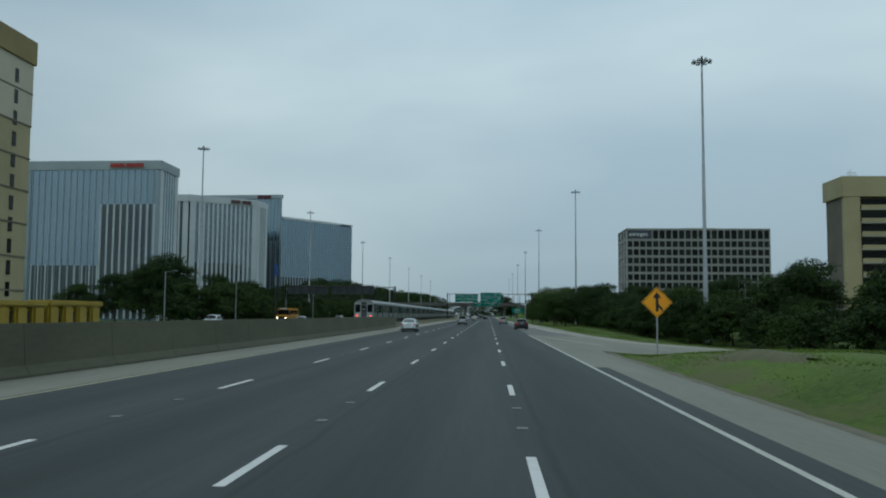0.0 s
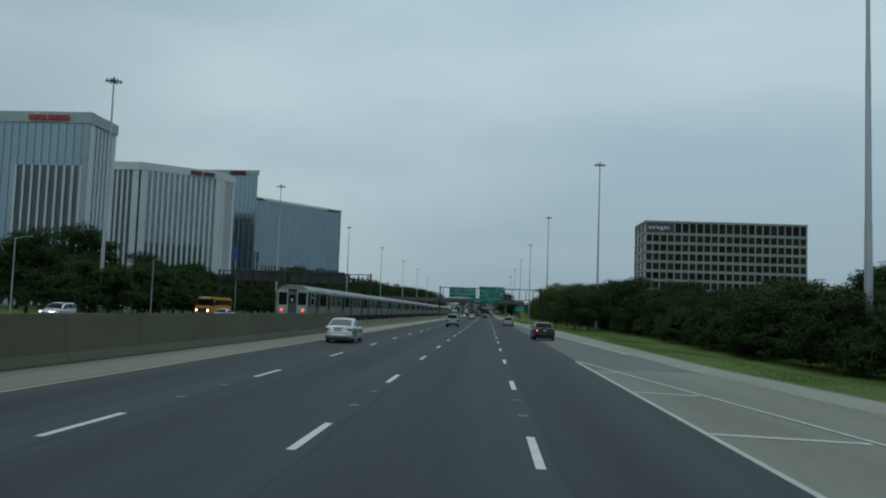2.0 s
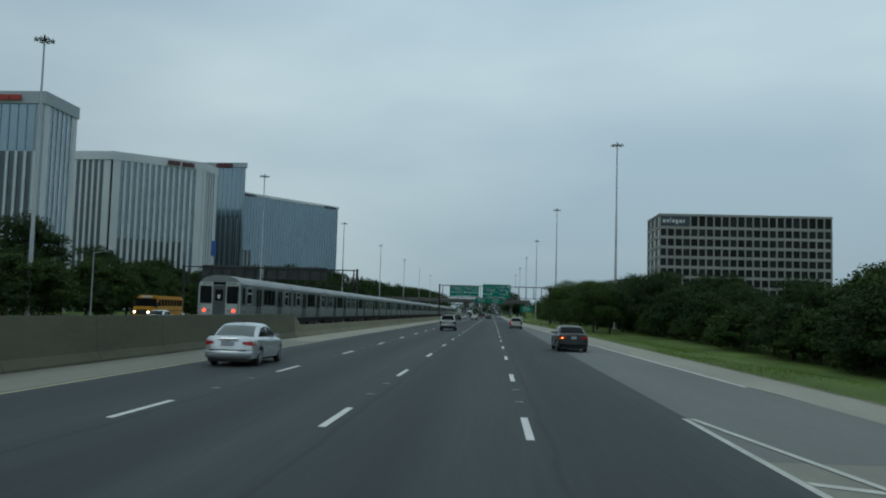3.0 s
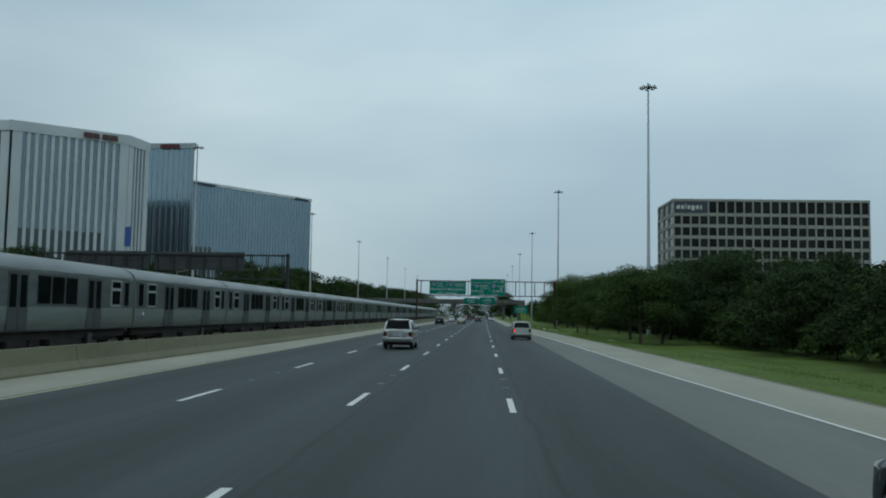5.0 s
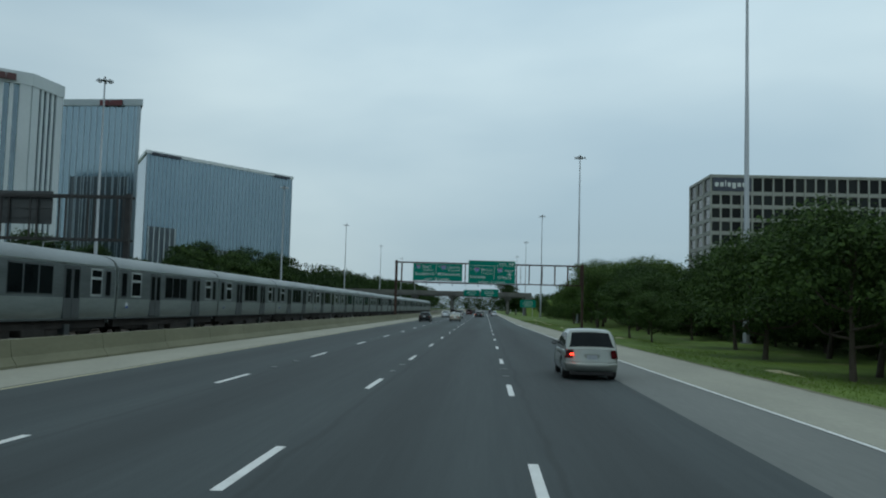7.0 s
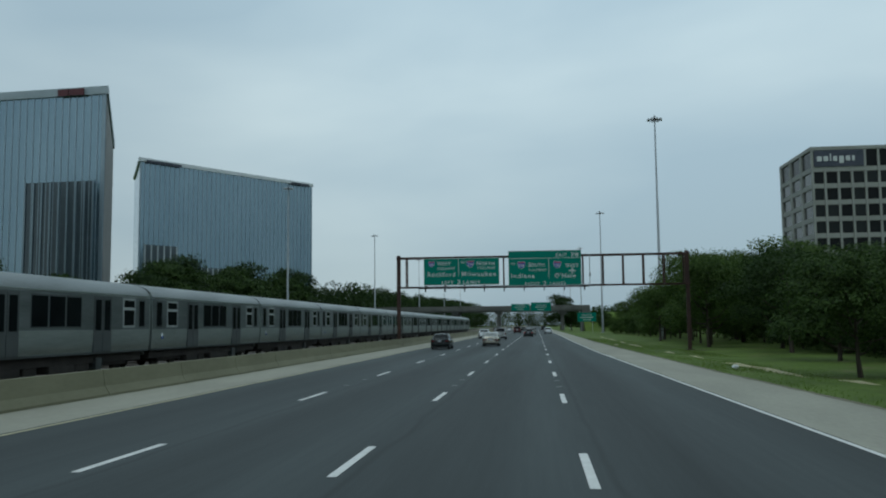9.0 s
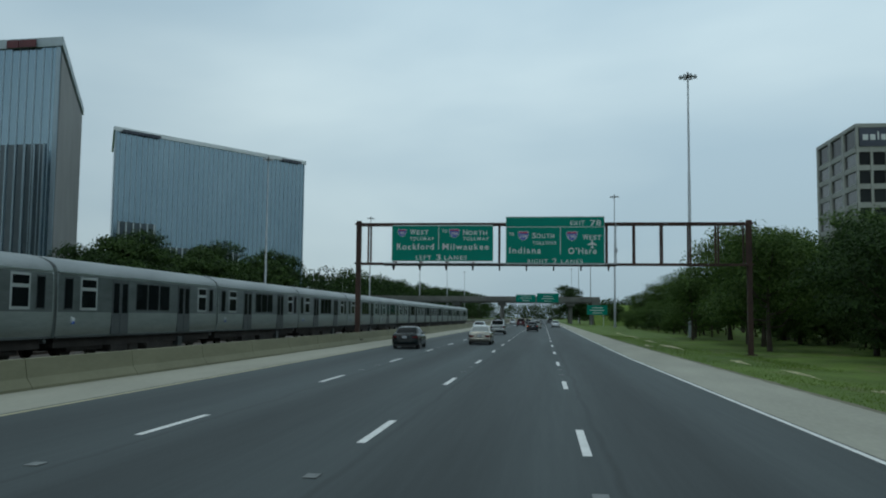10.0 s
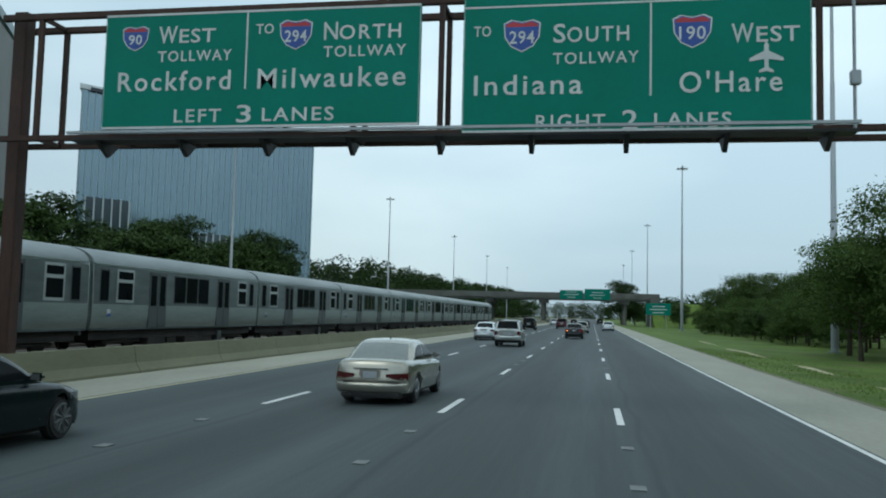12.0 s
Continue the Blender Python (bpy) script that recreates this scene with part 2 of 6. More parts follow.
STAINLESS = surf("brushed_stainless", (0.295, 0.345, 0.34), (0.49, 0.545, 0.53), 0.8, 0.33, 0.85, 0.05, (0.3, 0.3, 3.0), local=True, fine=10, mixfine=0.35)
TRAINROOF = surf("weathered_train_roof", (0.135, 0.157, 0.16), (0.24, 0.268, 0.272), 0.9, 0.45, 0.4, 0.1, (1, 0.25, 1), local=True)
TRAINDOOR = surf("dull_steel_door", (0.065, 0.077, 0.079), (0.108, 0.125, 0.127), 0.9, 0.45, 0.6, 0.05, local=True)
UNDER = surf("grimy_undercarriage", (0.012, 0.011, 0.010), (0.04, 0.036, 0.032), 1.5, 0.85, 0.2, 0.4, local=True)
GLASS = surf("tinted_glass", (0.004, 0.006, 0.007), (0.011, 0.014, 0.015), 0.8, 0.08, 0.0, 0, local=True, spec=0.05)
CLEARGLASS = surf("pale_rear_glass", (0.10, 0.125, 0.125), (0.17, 0.195, 0.195), 0.9, 0.08, 0.0, 0, local=True, spec=0.8)
RUBBER = surf("tyre_rubber", (0.012, 0.012, 0.012), (0.028, 0.028, 0.028), 4.0, 0.85, 0, 0.3, local=True)
ALLOY = surf("alloy_wheel", (0.17, 0.185, 0.19), (0.27, 0.29, 0.295), 3.0, 0.35, 0.8, 0, local=True)
TRIM = surf("black_trim", (0.010, 0.010, 0.011), (0.022, 0.022, 0.022), 3.0, 0.6, 0, 0.05, local=True)
TAILRED = surf("tail_lamp_red", (0.04, 0.004, 0.006), (0.085, 0.007, 0.009), 3.0, 0.18, 0, 0, local=True, coat=0.5)
TAILBRIGHT = surf("bright_tail_lamp_red", (0.30, 0.012, 0.014), (0.42, 0.02, 0.022), 3.0, 0.18, 0, 0, local=True, coat=0.5)
PLATE = surf("plate_pale", (0.20, 0.235, 0.265), (0.34, 0.375, 0.40), 3.0, 0.5, 0, 0, local=True)
REDLAMP = glow("lit_red_lamp", (1.0, 0.045, 0.02), 5.0)
AMBERLAMP = glow("lit_amber_lamp", (1.0, 0.36, 0.06), 3.0)
HEADLAMP = glow("lit_head_lamp", (1.0, 0.93, 0.78), 6.0)
BARK = surf("bark", (0.028, 0.022, 0.016), (0.075, 0.062, 0.047), 2.0, 0.95, 0, 0.7, (1, 1, 0.3))
LEAF = surf("leaves", (0.0095, 0.0255, 0.0058), (0.032, 0.065, 0.0135), 0.25, 0.75, 0, 0, spec=0.2, island=0.5, fine=6, thin=0.22)
LEAF3 = surf("bright_leaves", (0.026, 0.056, 0.012), (0.082, 0.138, 0.032), 0.25, 0.75, 0, 0, spec=0.2, island=0.5, fine=6, thin=0.4)
LEAF2 = surf("pale_leaves", (0.016, 0.038, 0.008), (0.050, 0.092, 0.020), 0.25, 0.75, 0, 0, spec=0.2, island=0.5, fine=6, thin=0.25)
FACADE = surf("white_facade_panels", (0.257, 0.317, 0.351), (0.338, 0.405, 0.439), 0.12, 0.6, 0, 0.05, fine=16)
FACADE_WHITE = surf("bright_facade_panels", (0.46, 0.52, 0.545), (0.55, 0.61, 0.635), 0.12, 0.6, 0, 0.05, fine=16)
MIRRORGLASS = surf("reflective_curtain_wall", (0.153, 0.228, 0.279), (0.200, 0.284, 0.335), 0.07, 0.10, 0.88, 0.0, (1, 1, 0.4), fine=9, mixfine=0.3)
GRIDCONC = surf("precast_concrete", (0.212, 0.226, 0.21), (0.298, 0.314, 0.293), 0.15, 0.8, 0, 0.15, fine=20)
PANE = surf("office_window", (0.005, 0.007, 0.008), (0.018, 0.023, 0.024), 0.4, 0.18, 0, 0, spec=0.12, obj=0.6)
BEIGE = surf("beige_panels", (0.30, 0.265, 0.15), (0.40, 0.36, 0.215), 0.12, 0.8, 0, 0.1, fine=20)
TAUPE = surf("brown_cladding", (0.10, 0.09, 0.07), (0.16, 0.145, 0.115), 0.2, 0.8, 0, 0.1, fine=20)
ROOFBAND = surf("ochre_roof_band", (0.20, 0.165, 0.07), (0.29, 0.24, 0.11), 0.2, 0.8, 0, 0.1)
LOGORED = surf("red_sign_letters", (0.28, 0.02, 0.015), (0.4, 0.035, 0.025), 0.5, 0.5, 0, 0)
LOGODARK = surf("dark_sign_letters", (0.02, 0.03, 0.05), (0.05, 0.06, 0.09), 0.5, 0.5, 0, 0)
LOGOBLUE = surf("blue_sign_panel", (0.02, 0.07, 0.28), (0.03, 0.10, 0.36), 0.5, 0.5, 0, 0)
CUSHION = surf("yellow_crash_cushion", (0.24, 0.17, 0.01), (0.38, 0.28, 0.03), 1.0, 0.55, 0, 0.1, local=True)
BUSYELLOW = surf("school_bus_yellow", (0.44, 0.205, 0.012), (0.54, 0.27, 0.02), 1.0, 0.4, 0, 0, local=True)


def paint(name, c, metal=0.35, rough=0.32, coat=0.6):
    return surf(name, tuple(0.86 * v for v in c), tuple(1.08 * v for v in c), 1.2, rough, metal, 0.0, local=True, fine=25, mixfine=0.2, coat=coat, spec=0.5 if coat > 0.3 else 0.25)


WHEELGREY = surf("wheel_grey", (0.07, 0.072, 0.075), (0.12, 0.122, 0.125), 3.0, 0.5, 0.5, 0, local=True)
SILVER = paint("silver_paint", (0.49, 0.53, 0.535), 0.5, 0.27)
WHITECAR = paint("white_silver_paint", (0.56, 0.61, 0.635), 0.62, 0.26)
CHAMPAGNE = paint("champagne_paint", (0.37, 0.36, 0.31), 0.65, 0.27)
BLACKCAR = paint("black_paint", (0.005, 0.010, 0.011), 0.0, 0.2, 0.12)
CHARCOAL = paint("charcoal_paint", (0.02, 0.025, 0.027), 0.2, 0.28, 0.25)
MAROON = paint("maroon_paint", (0.09, 0.015, 0.02), 0.3, 0.3)
GREYGREEN = paint("grey_green_paint", (0.24, 0.265, 0.245), 0.6, 0.3)
FINGREY = surf("pale_grey_fins", (0.56, 0.61, 0.635), (0.66, 0.71, 0.735), 0.12, 0.5, 0.0, 0.03, fine=16)
SLABFIN = surf("blue_grey_fins", (0.40, 0.465, 0.495), (0.48, 0.545, 0.575), 0.12, 0.5, 0.0, 0.03, fine=16)
STRIPEGLASS = surf("grey_blue_glazing", (0.12, 0.172, 0.205), (0.17, 0.23, 0.265), 0.05, 0.2, 0.8, 0.0, fine=9)
WINGGLASS = surf("dark_wing_glazing", (0.06, 0.085, 0.1), (0.1, 0.13, 0.148), 0.05, 0.25, 0.3, 0.0, fine=9)
# dark tone of the reflections painted on the glass towers
REFLECTDARK = surf("dark_reflection_tone", (0.035, 0.055, 0.068), (0.07, 0.095, 0.11), 0.07, 0.16, 0.3, 0.02, fine=9)
DARKRIM = surf("dull_wheel_trim", (0.05, 0.055, 0.057), (0.10, 0.108, 0.11), 3.0, 0.45, 0.4, 0, local=True)
DULLFIN = surf("muted_blue_fins", (0.19, 0.25, 0.29), (0.24, 0.305, 0.345), 0.12, 0.3, 0.7, 0.0, fine=16)
# the body's stainless, darkened for the shading of the upper side
SHADEBAND = surf("shaded_stainless_band", (0.135, 0.16, 0.165), (0.25, 0.285, 0.288), 0.8, 0.33, 0.85, 0.05, (0.3, 0.3, 3.0), local=True, fine=10, mixfine=0.35)
FRAMEPALE = surf("bright_window_frame", (0.36, 0.40, 0.40), (0.48, 0.52, 0.52), 1.0, 0.35, 0.4, 0, local=True)
DIRT = surf("dusty_verge_edge", (0.085, 0.082, 0.055), (0.185, 0.175, 0.125), 1.2, 0.95, 0, 0.5, fine=14, mixfine=0.5)
WORN_PAINT = surf("worn_road_paint", (0.32, 0.325, 0.29), (0.56, 0.57, 0.52), 3.0, 0.6, 0, 0.2, (1, 0.4, 1), fine=16, mixfine=0.55)

# ---- building helpers ----


def mesh_of(bm, name, material, smooth=False):
    me = bpy.data.meshes.new(name)
    bm.normal_update()
    bm.to_mesh(me)
    bm.free()
    me.materials.append(material)
    if smooth:
        for f in me.polygons:
            f.use_smooth = True
        me.set_sharp_from_angle(angle=radians(38))
    return me


def piece(name, me, parent=None, loc=(0, 0, 0), rz=0.0, scale=(1, 1, 1), label=""):
    ob = new(name, me)
    ob.location, ob.rotation_euler, ob.scale = loc, (0, 0, rz), scale
    ob.parent = parent
    return tagged(ob, label)


def part(name, bm, material, parent=None, label="", smooth=False):
    return piece(name, mesh_of(bm, name, material, smooth), parent, label=label)


def thing(name, m, label, category, group="", kind=""):
    ob = new(name)
    ob.empty_display_size = 0.3
    ob.matrix_world = m
    return tagged(ob, label, category, group, kind)


def box(bm, x0, x1, y0, y1, z0, z1):
    v = [bm.verts.new((x, y, z)) for z in (z0, z1) for x, y in ((x0, y0), (x1, y0), (x1, y1), (x0, y1))]
    for f in ((3, 2, 1, 0), (4, 5, 6, 7), (0, 1, 5, 4), (1, 2, 6, 5), (2, 3, 7, 6), (3, 0, 4, 7)):
        bm.faces.new([v[i] for i in f])
    return v


def boxed(x0, x1, y0, y1, z0, z1, bevel=0.0):
    bm = bmesh.new()
    box(bm, x0, x1, y0, y1, z0, z1)
    if bevel:
        bmesh.ops.bevel(bm, geom=bm.edges[:], offset=bevel, segments=2, affect="EDGES")
    return bm


def tube(bm, p, q, r0, r1, seg=10, caps=True):
    """A tapered round bar from p to q."""
    p, q = Vector(p), Vector(q)
    turn = (q - p).to_track_quat("Z", "Y").to_matrix()
    a, b = [], []
    for i in range(seg):
        w = 2 * math.pi * i / seg
        d = turn @ Vector((math.cos(w), math.sin(w), 0))
        a.append(bm.verts.new(p + d * r0))
        b.append(bm.verts.new(q + d * r1))
    for i in range(seg):
        j = (i + 1) % seg
        bm.faces.new((a[i], a[j], b[j], b[i]))
    if caps:
        bm.faces.new(a[::-1])
        bm.faces.new(b)


def tubed(*bars, seg=10):
    bm = bmesh.new()
    for p, q, r0, r1 in bars:
        tube(bm, p, q, r0, r1, seg)
    return bm


def along_y(profile, y0, y1, step=None):
    """A closed section (x, z), drawn out along y."""
    bm = bmesh.new()
    n = 1 if not step else max(1, round((y1 - y0) / step))
    rings = [[bm.verts.new((x, y0 + (y1 - y0) * i / n, z)) for x, z in profile] for i in range(n + 1)]
    for a, b in zip(rings, rings[1:]):
        for i in range(len(profile)):
            j = (i + 1) % len(profile)
            bm.faces.new((a[i], b[i], b[j], a[j]))
    bm.faces.new(rings[0])
    bm.faces.new(rings[-1][::-1])
    bmesh.ops.recalc_face_normals(bm, faces=bm.faces[:])
    return bm


def slab(corners, out, thick):
    """A thin plate on four or more corners, raised by thick along out."""
    bm = bmesh.new()
    o = Vector(out).normalized() * thick
    a = [bm.verts.new(Vector(c)) for c in corners]
    b = [bm.verts.new(Vector(c) + o) for c in corners]
    bm.faces.new(a[::-1])
    bm.faces.new(b)
    for i in range(len(a)):
        j = (i + 1) % len(a)
        bm.faces.new((a[i], a[j], b[j], b[i]))
    bmesh.ops.recalc_face_normals(bm, faces=bm.faces[:])
    return bm


def steps(rows, y):
    """Straight runs between rows of (y, value)."""
    return float(np.interp(y, [r[0] for r in rows], [r[1] for r in rows]))


def strip(name, left, right, y0, y1, z, material, thick=0.0, step=4.0, label="", category="", parent=None):
    """A band of paving between two lines x = left(y) and x = right(y)."""
    bm = bmesh.new()
    n = max(1, round((y1 - y0) / step))
    rows = []
    for i in range(n + 1):
        y = y0 + (y1 - y0) * i / n
        l, r = left(y), right(y)
        rows.append([bm.verts.new(p) for p in ((l, y, z), (r, y, z), (r, y, z - thick), (l, y, z - thick))])
    for a, b in zip(rows, rows[1:]):
        bm.faces.new((a[0], a[1], b[1], b[0]))
        if thick:
            bm.faces.new((a[1], a[2], b[2], b[1]))
            bm.faces.new((a[3], a[0], b[0], b[3]))
    bmesh.ops.recalc_face_normals(bm, faces=bm.faces[:])
    return part(name, bm, material, parent, label)


def lettering(text, x0, x1, z, cap, parent, material, y=-0.728):
    """Raised letters that face -y, each a mesh of its own, from x0 to x1, with capitals of height cap standing on z."""
    cu = bpy.data.curves.new("letter", "FONT")
    cu.body, cu.size, cu.extrude, cu.resolution_u, cu.offset = text, 1.0, 0.004, 3, 0.008
    cu.space_character = 1.2 if len(text) > 3 else 1.08
    tmp = bpy.data.objects.new("letter", cu)
    me = bpy.data.meshes.new_from_object(tmp)
    bpy.data.objects.remove(tmp)
    co = [v.co.copy() for v in me.vertices]
    spans = sorted((min(co[i].x for i in p.vertices), max(co[i].x for i in p.vertices)) for p in me.polygons)
    runs = [list(spans[0])]
    for a, b in spans[1:]:
        if a <= runs[-1][1] + 1e-4:
            runs[-1][1] = max(runs[-1][1], b)
        else:
            runs.append([a, b])
    k, c = (x1 - x0) / (runs[-1][1] - runs[0][0]), cap / 0.69
    for a, b in runs:
        polys = [p for p in me.polygons if a - 1e-5 <= min(co[i].x for i in p.vertices) and max(co[i].x for i in p.vertices) <= b + 1e-5]
        used = sorted({i for p in polys for i in p.vertices})
        at = {i: n for n, i in enumerate(used)}
        glyph = bpy.data.meshes.new("letter")
        glyph.from_pydata([(co[i].x * k, co[i].y * c, co[i].z) for i in used], [], [[at[i] for i in p.vertices] for p in polys])
        glyph.materials.append(material)
        ob = new("letter", glyph)
        ob.matrix_basis = pose(x0 - k * runs[0][0], y, z, 90, 0, 0)
        ob.parent = parent


# ---- ground and paving ----
SHOULDER = [(-400, 5.7), (37.5, 5.7), (39, 15.6), (45, 13.4), (55, 10.9), (75, 9.5), (115, 9.2), (170, 8.8), (215, 7.7), (235, 7.1), (275, 6.5), (300, 6.3), (3000, 6.3)]
EDGE_LINE = [(84, 7.3), (97, 7.0), (117, 6.5), (137, 6.0), (165, 5.75), (185, 5.3), (207, 4.75), (240, 4.2), (265, 3.8), (300, 3.7), (3000, 3.7)]
RAMP_LEFT = [(-160, 60.0), (-60, 41.0), (-20, 28.5), (5, 19.8), (20, 14.0), (39, 6.3)]
RAMP_RIGHT = [(-160, 67.0), (-60, 48.0), (-20, 34.0), (5, 25.0), (20, 20.4), (39, 15.6)]


def shoulder(y):
    return steps(SHOULDER, y)


def ground_height(x, y):
    """The land falls away gently beside the road, more so by the ramp."""
    e = shoulder(max(y, 40.0))
    near = min(max((x - e) / 8.0, 0.0), 1.0)
    z = -0.06 - 0.42 * near * near * (3 - 2 * near)
    far = min(max((x - e - 5) / 9.0, 0.0), 1.0)
    z -= 1.0 * far * min(max((150 - y) / 60.0, 0.0), 1.0) * min(max((y - 20) / 25.0, 0.0), 1.0)
    return z


def ramp_drop(y):
    """How far the ramp lies below the highway."""
    return 0.09 * min(max(26.0 - y, 0.0), 16.0)


def gore_rise(x, y):
    """The grass between highway and ramp is a low mound."""
    if x < 5.9 or y > 38:
        return 0.0
    return 0.95 * min(max((37 - y) / 16.0, 0.0), 1.0) * min(max((x - 5.9) / 2.5, 0.0), 1.0)


def build_ground():
    bm = bmesh.new()
    ys = [-4200, -1500, -400] + [-120 + 6.0 * i for i in range(27)] + [38.8] + [42 + 6.0 * i for i in range(67)] + [460, 520, 600, 800, 1200, 2200, 4500]
    offs = [-0.4, 0.02, 1.0, 2.2, 3.6, 5.2, 7.0, 9.0, 11.0, 13.0, 15.0, 17.0, 19.0, 21.5, 24.0, 27.0, 30.0, 33.0, 37.0, 41.0, 46.0, 90.0, 300.0, 1200.0, 4300.0]
    rows = []
    for y in ys:
        e = shoulder(y) if y >= 40 else 5.7
        row = []
        for x in (-4300, -600, -120, -60, -52, -27, -14, -4):
            row.append(bm.verts.new((x, y, -0.42)))
        for i, o in enumerate(offs):
            x = e + o
            z = -0.40 if i == 0 else ground_height(x, y)
            if 1 < i < 18 and not 31 < y < 45:
                z += 0.10 * (noise.noise((x * 0.25, y * 0.16, 3.0)))
            if y < 38 and 0.5 < x - 5.7 and x < steps(RAMP_LEFT, y) - 2.0 * min(1.0, max(0.0, (34 - y) / 10)) - 0.6:
                z += gore_rise(x, y)
            elif y < 44 and x < steps(RAMP_RIGHT, min(y, 39)) + 2.6 and x > steps(RAMP_LEFT, min(y, 39)) - 2.6 and y > -118:
                z = -0.09 - ramp_drop(y)
            row.append(bm.verts.new((x, y, z)))
        rows.append(row)
    for a, b in zip(rows, rows[1:]):
        for i in range(len(a) - 1):
            bm.faces.new((a[i], a[i + 1], b[i + 1], b[i]))
    return tagged(part("ground", bm, GRASS, smooth=True), "uneven mown green grass verge and land beside the highway", "grass", kind="structure")


ground = build_ground()

FAR = 1500.0
road = strip("road", lambda y: -11.72, lambda y: 3.45 if y < 188 else steps(EDGE_LINE, y) + 0.12 if y > 212 else 3.45 + (y - 188) / 24 * (steps(EDGE_LINE, 212) - 3.33), -300, FAR, 0.0, ASPHALT, 0.3)
tagged(road, "dark grey worn asphalt of a four-lane highway", "road", kind="structure")
inner_shoulder_near = strip("shoulder_inner", lambda y: -14.4, lambda y: -11.724, -300, 111.98, 0.004, TANRAMP, 0.3)
tagged(inner_shoulder_near, "dusty tan concrete shoulder beside the tall median wall", "road shoulder", kind="structure")
inner_shoulder = strip("shoulder_inner", lambda y: -14.4, lambda y: -11.724, 112, FAR, 0.004, CONCRETE, 0.3)
tagged(inner_shoulder, "pale concrete shoulder beside the median barrier", "road shoulder", kind="structure")


def road_edge(y):
    return (3.45 if y < 188 else steps(EDGE_LINE, y) + 0.12 if y > 212 else 3.45 + (y - 188) / 24 * (steps(EDGE_LINE, 212) - 3.33)) + 0.004


def lane_edge(y):
    return max(steps(EDGE_LINE, y) + 0.1, road_edge(y) + 0.004) if y > 84 else shoulder(y) - 1.9


outer_shoulder = strip("shoulder_outer", lambda y: max(lane_edge(y), road_edge(y)), shoulder, 38.9, FAR, -0.004, CONCRETE, 0.3, 3.0)
tagged(outer_shoulder, "pale concrete outer shoulder meeting the grass", "road shoulder", kind="structure")
outer_shoulder_near = strip("shoulder_outer", road_edge, lambda y: 5.7, -300, 38.9, -0.004, TANRAMP, 0.3, 3.0)
tagged(outer_shoulder_near, "pale concrete outer shoulder before the merging ramp", "road shoulder", kind="structure")
merge_start = strip("merge_lane", road_edge, lambda y: lane_edge(y) - 0.004, 38.9, 71.9, -0.006, TANRAMP, 0.3, 3.0)
tagged(merge_start, "tan concrete where the ramp joins the highway", "road", kind="structure")
merge_lane = strip("merge_lane", road_edge, lambda y: lane_edge(y) - 0.004, 71.92, 214, -0.006, RAMP, 0.3, 3.0)
tagged(merge_lane, "grey concrete merging lane beside the darker asphalt", "road", kind="structure")
on_ramp = strip("on_ramp", lambda y: steps(RAMP_LEFT, y) if y < 37.5 else 5.695, lambda y: steps(RAMP_RIGHT, y), -115, 38.9, -0.012, TANRAMP, 0.3, 3.0)
for v in on_ramp.data.vertices:
    v.co.z -= ramp_drop(v.co.y)
tagged(on_ramp, "tan concrete on-ramp curving in to the highway", "road", kind="structure")

# painted lines
PERIOD = 12.192
DASH = mesh_of(boxed(-0.072, 0.072, 0, 3.05, 0.0, 0.004), "lane_dash", WHITE_PAINT)
MARKER = mesh_of(boxed(-0.10, 0.10, -0.15, 0.15, 0.0, 0.014, 0.006), "pavement_marker", surf("pavement_marker_grey", (0.09, 0.10, 0.10), (0.17, 0.185, 0.185), 4.0, 0.6))
for x, shift, markers in ((0.0, 0.0, True), (-3.66, 0.7, True), (-7.62, 0.9, True)):
    for k in range(-4, 46):
        piece("lane_dash", DASH, road, (x, PERIOD * k + shift, 0.002))
        if markers and k % 2 == 0 and k < 36:
            for o in (6.0, 9.2):
                piece("pavement_marker", MARKER, road, (x, PERIOD * k + shift + o, 0.002))
strip("yellow_line", lambda y: -11.62, lambda y: -11.46, -300, FAR, 0.006, YELLOW_PAINT, parent=road)
strip("edge_line", lambda y: steps(EDGE_LINE, y) - 0.058, lambda y: steps(EDGE_LINE, y) + 0.058, 86, FAR, 0.006, WHITE_PAINT, parent=road)
strip("edge_line", lambda y: 3.31, lambda y: 3.44, -300, 77, 0.006, WORN_PAINT, parent=road)
strip("edge_line", lambda y: 3.46 + (77 - y) * 0.118, lambda y: 3.60 + (77 - y) * 0.118, 48, 77, 0.006, WORN_PAINT, parent=road)
for y, x1 in ((70.0, 4.25), (61.5, 5.2), (53.0, 6.2)):
    part("gore_stripe", slab([(3.46, y + 0.1, 0.0), (x1, y - 0.35, 0.0), (x1, y - 0.1, 0.0), (3.46, y + 0.35, 0.0)], (0, 0, 1), 0.005), WORN_PAINT, road)
strip("asphalt_edge", lambda y: 3.445, lambda y: 3.95, -300, 24, 0.001, ASPHALT, parent=road)


# ---- median: barriers, tracks ----
LOW = [(-14.98, -0.2), (-14.32, -0.2), (-14.32, 0.08), (-14.48, 0.32), (-14.56, 0.83), (-14.76, 0.83), (-14.98, 0.3)]
TALL = [(-15.0, -0.2), (-14.32, -0.2), (-14.32, 0.08), (-14.5, 0.36), (-14.6, 1.62), (-14.85, 1.62), (-15.0, 1.0)]
median_wall = tagged(part("wall_median", along_y(TALL, -300, -20), WALL), "tall tan concrete median wall with stained panels", "concrete wall", kind="structure")
panel = mesh_of(along_y(TALL, 0.012, 5.988), "panel", WALL)
for i in range(23):
    piece("panel", panel, median_wall, (0, -20 + 6.0 * i, 0))
low_wall = tagged(part("barrier_median", along_y(LOW, 420, FAR), BARRIER), "low tan concrete median barrier cast in segments", "concrete barrier", kind="structure")
panel = mesh_of(along_y(LOW, 0.015, 5.985), "panel", BARRIER)
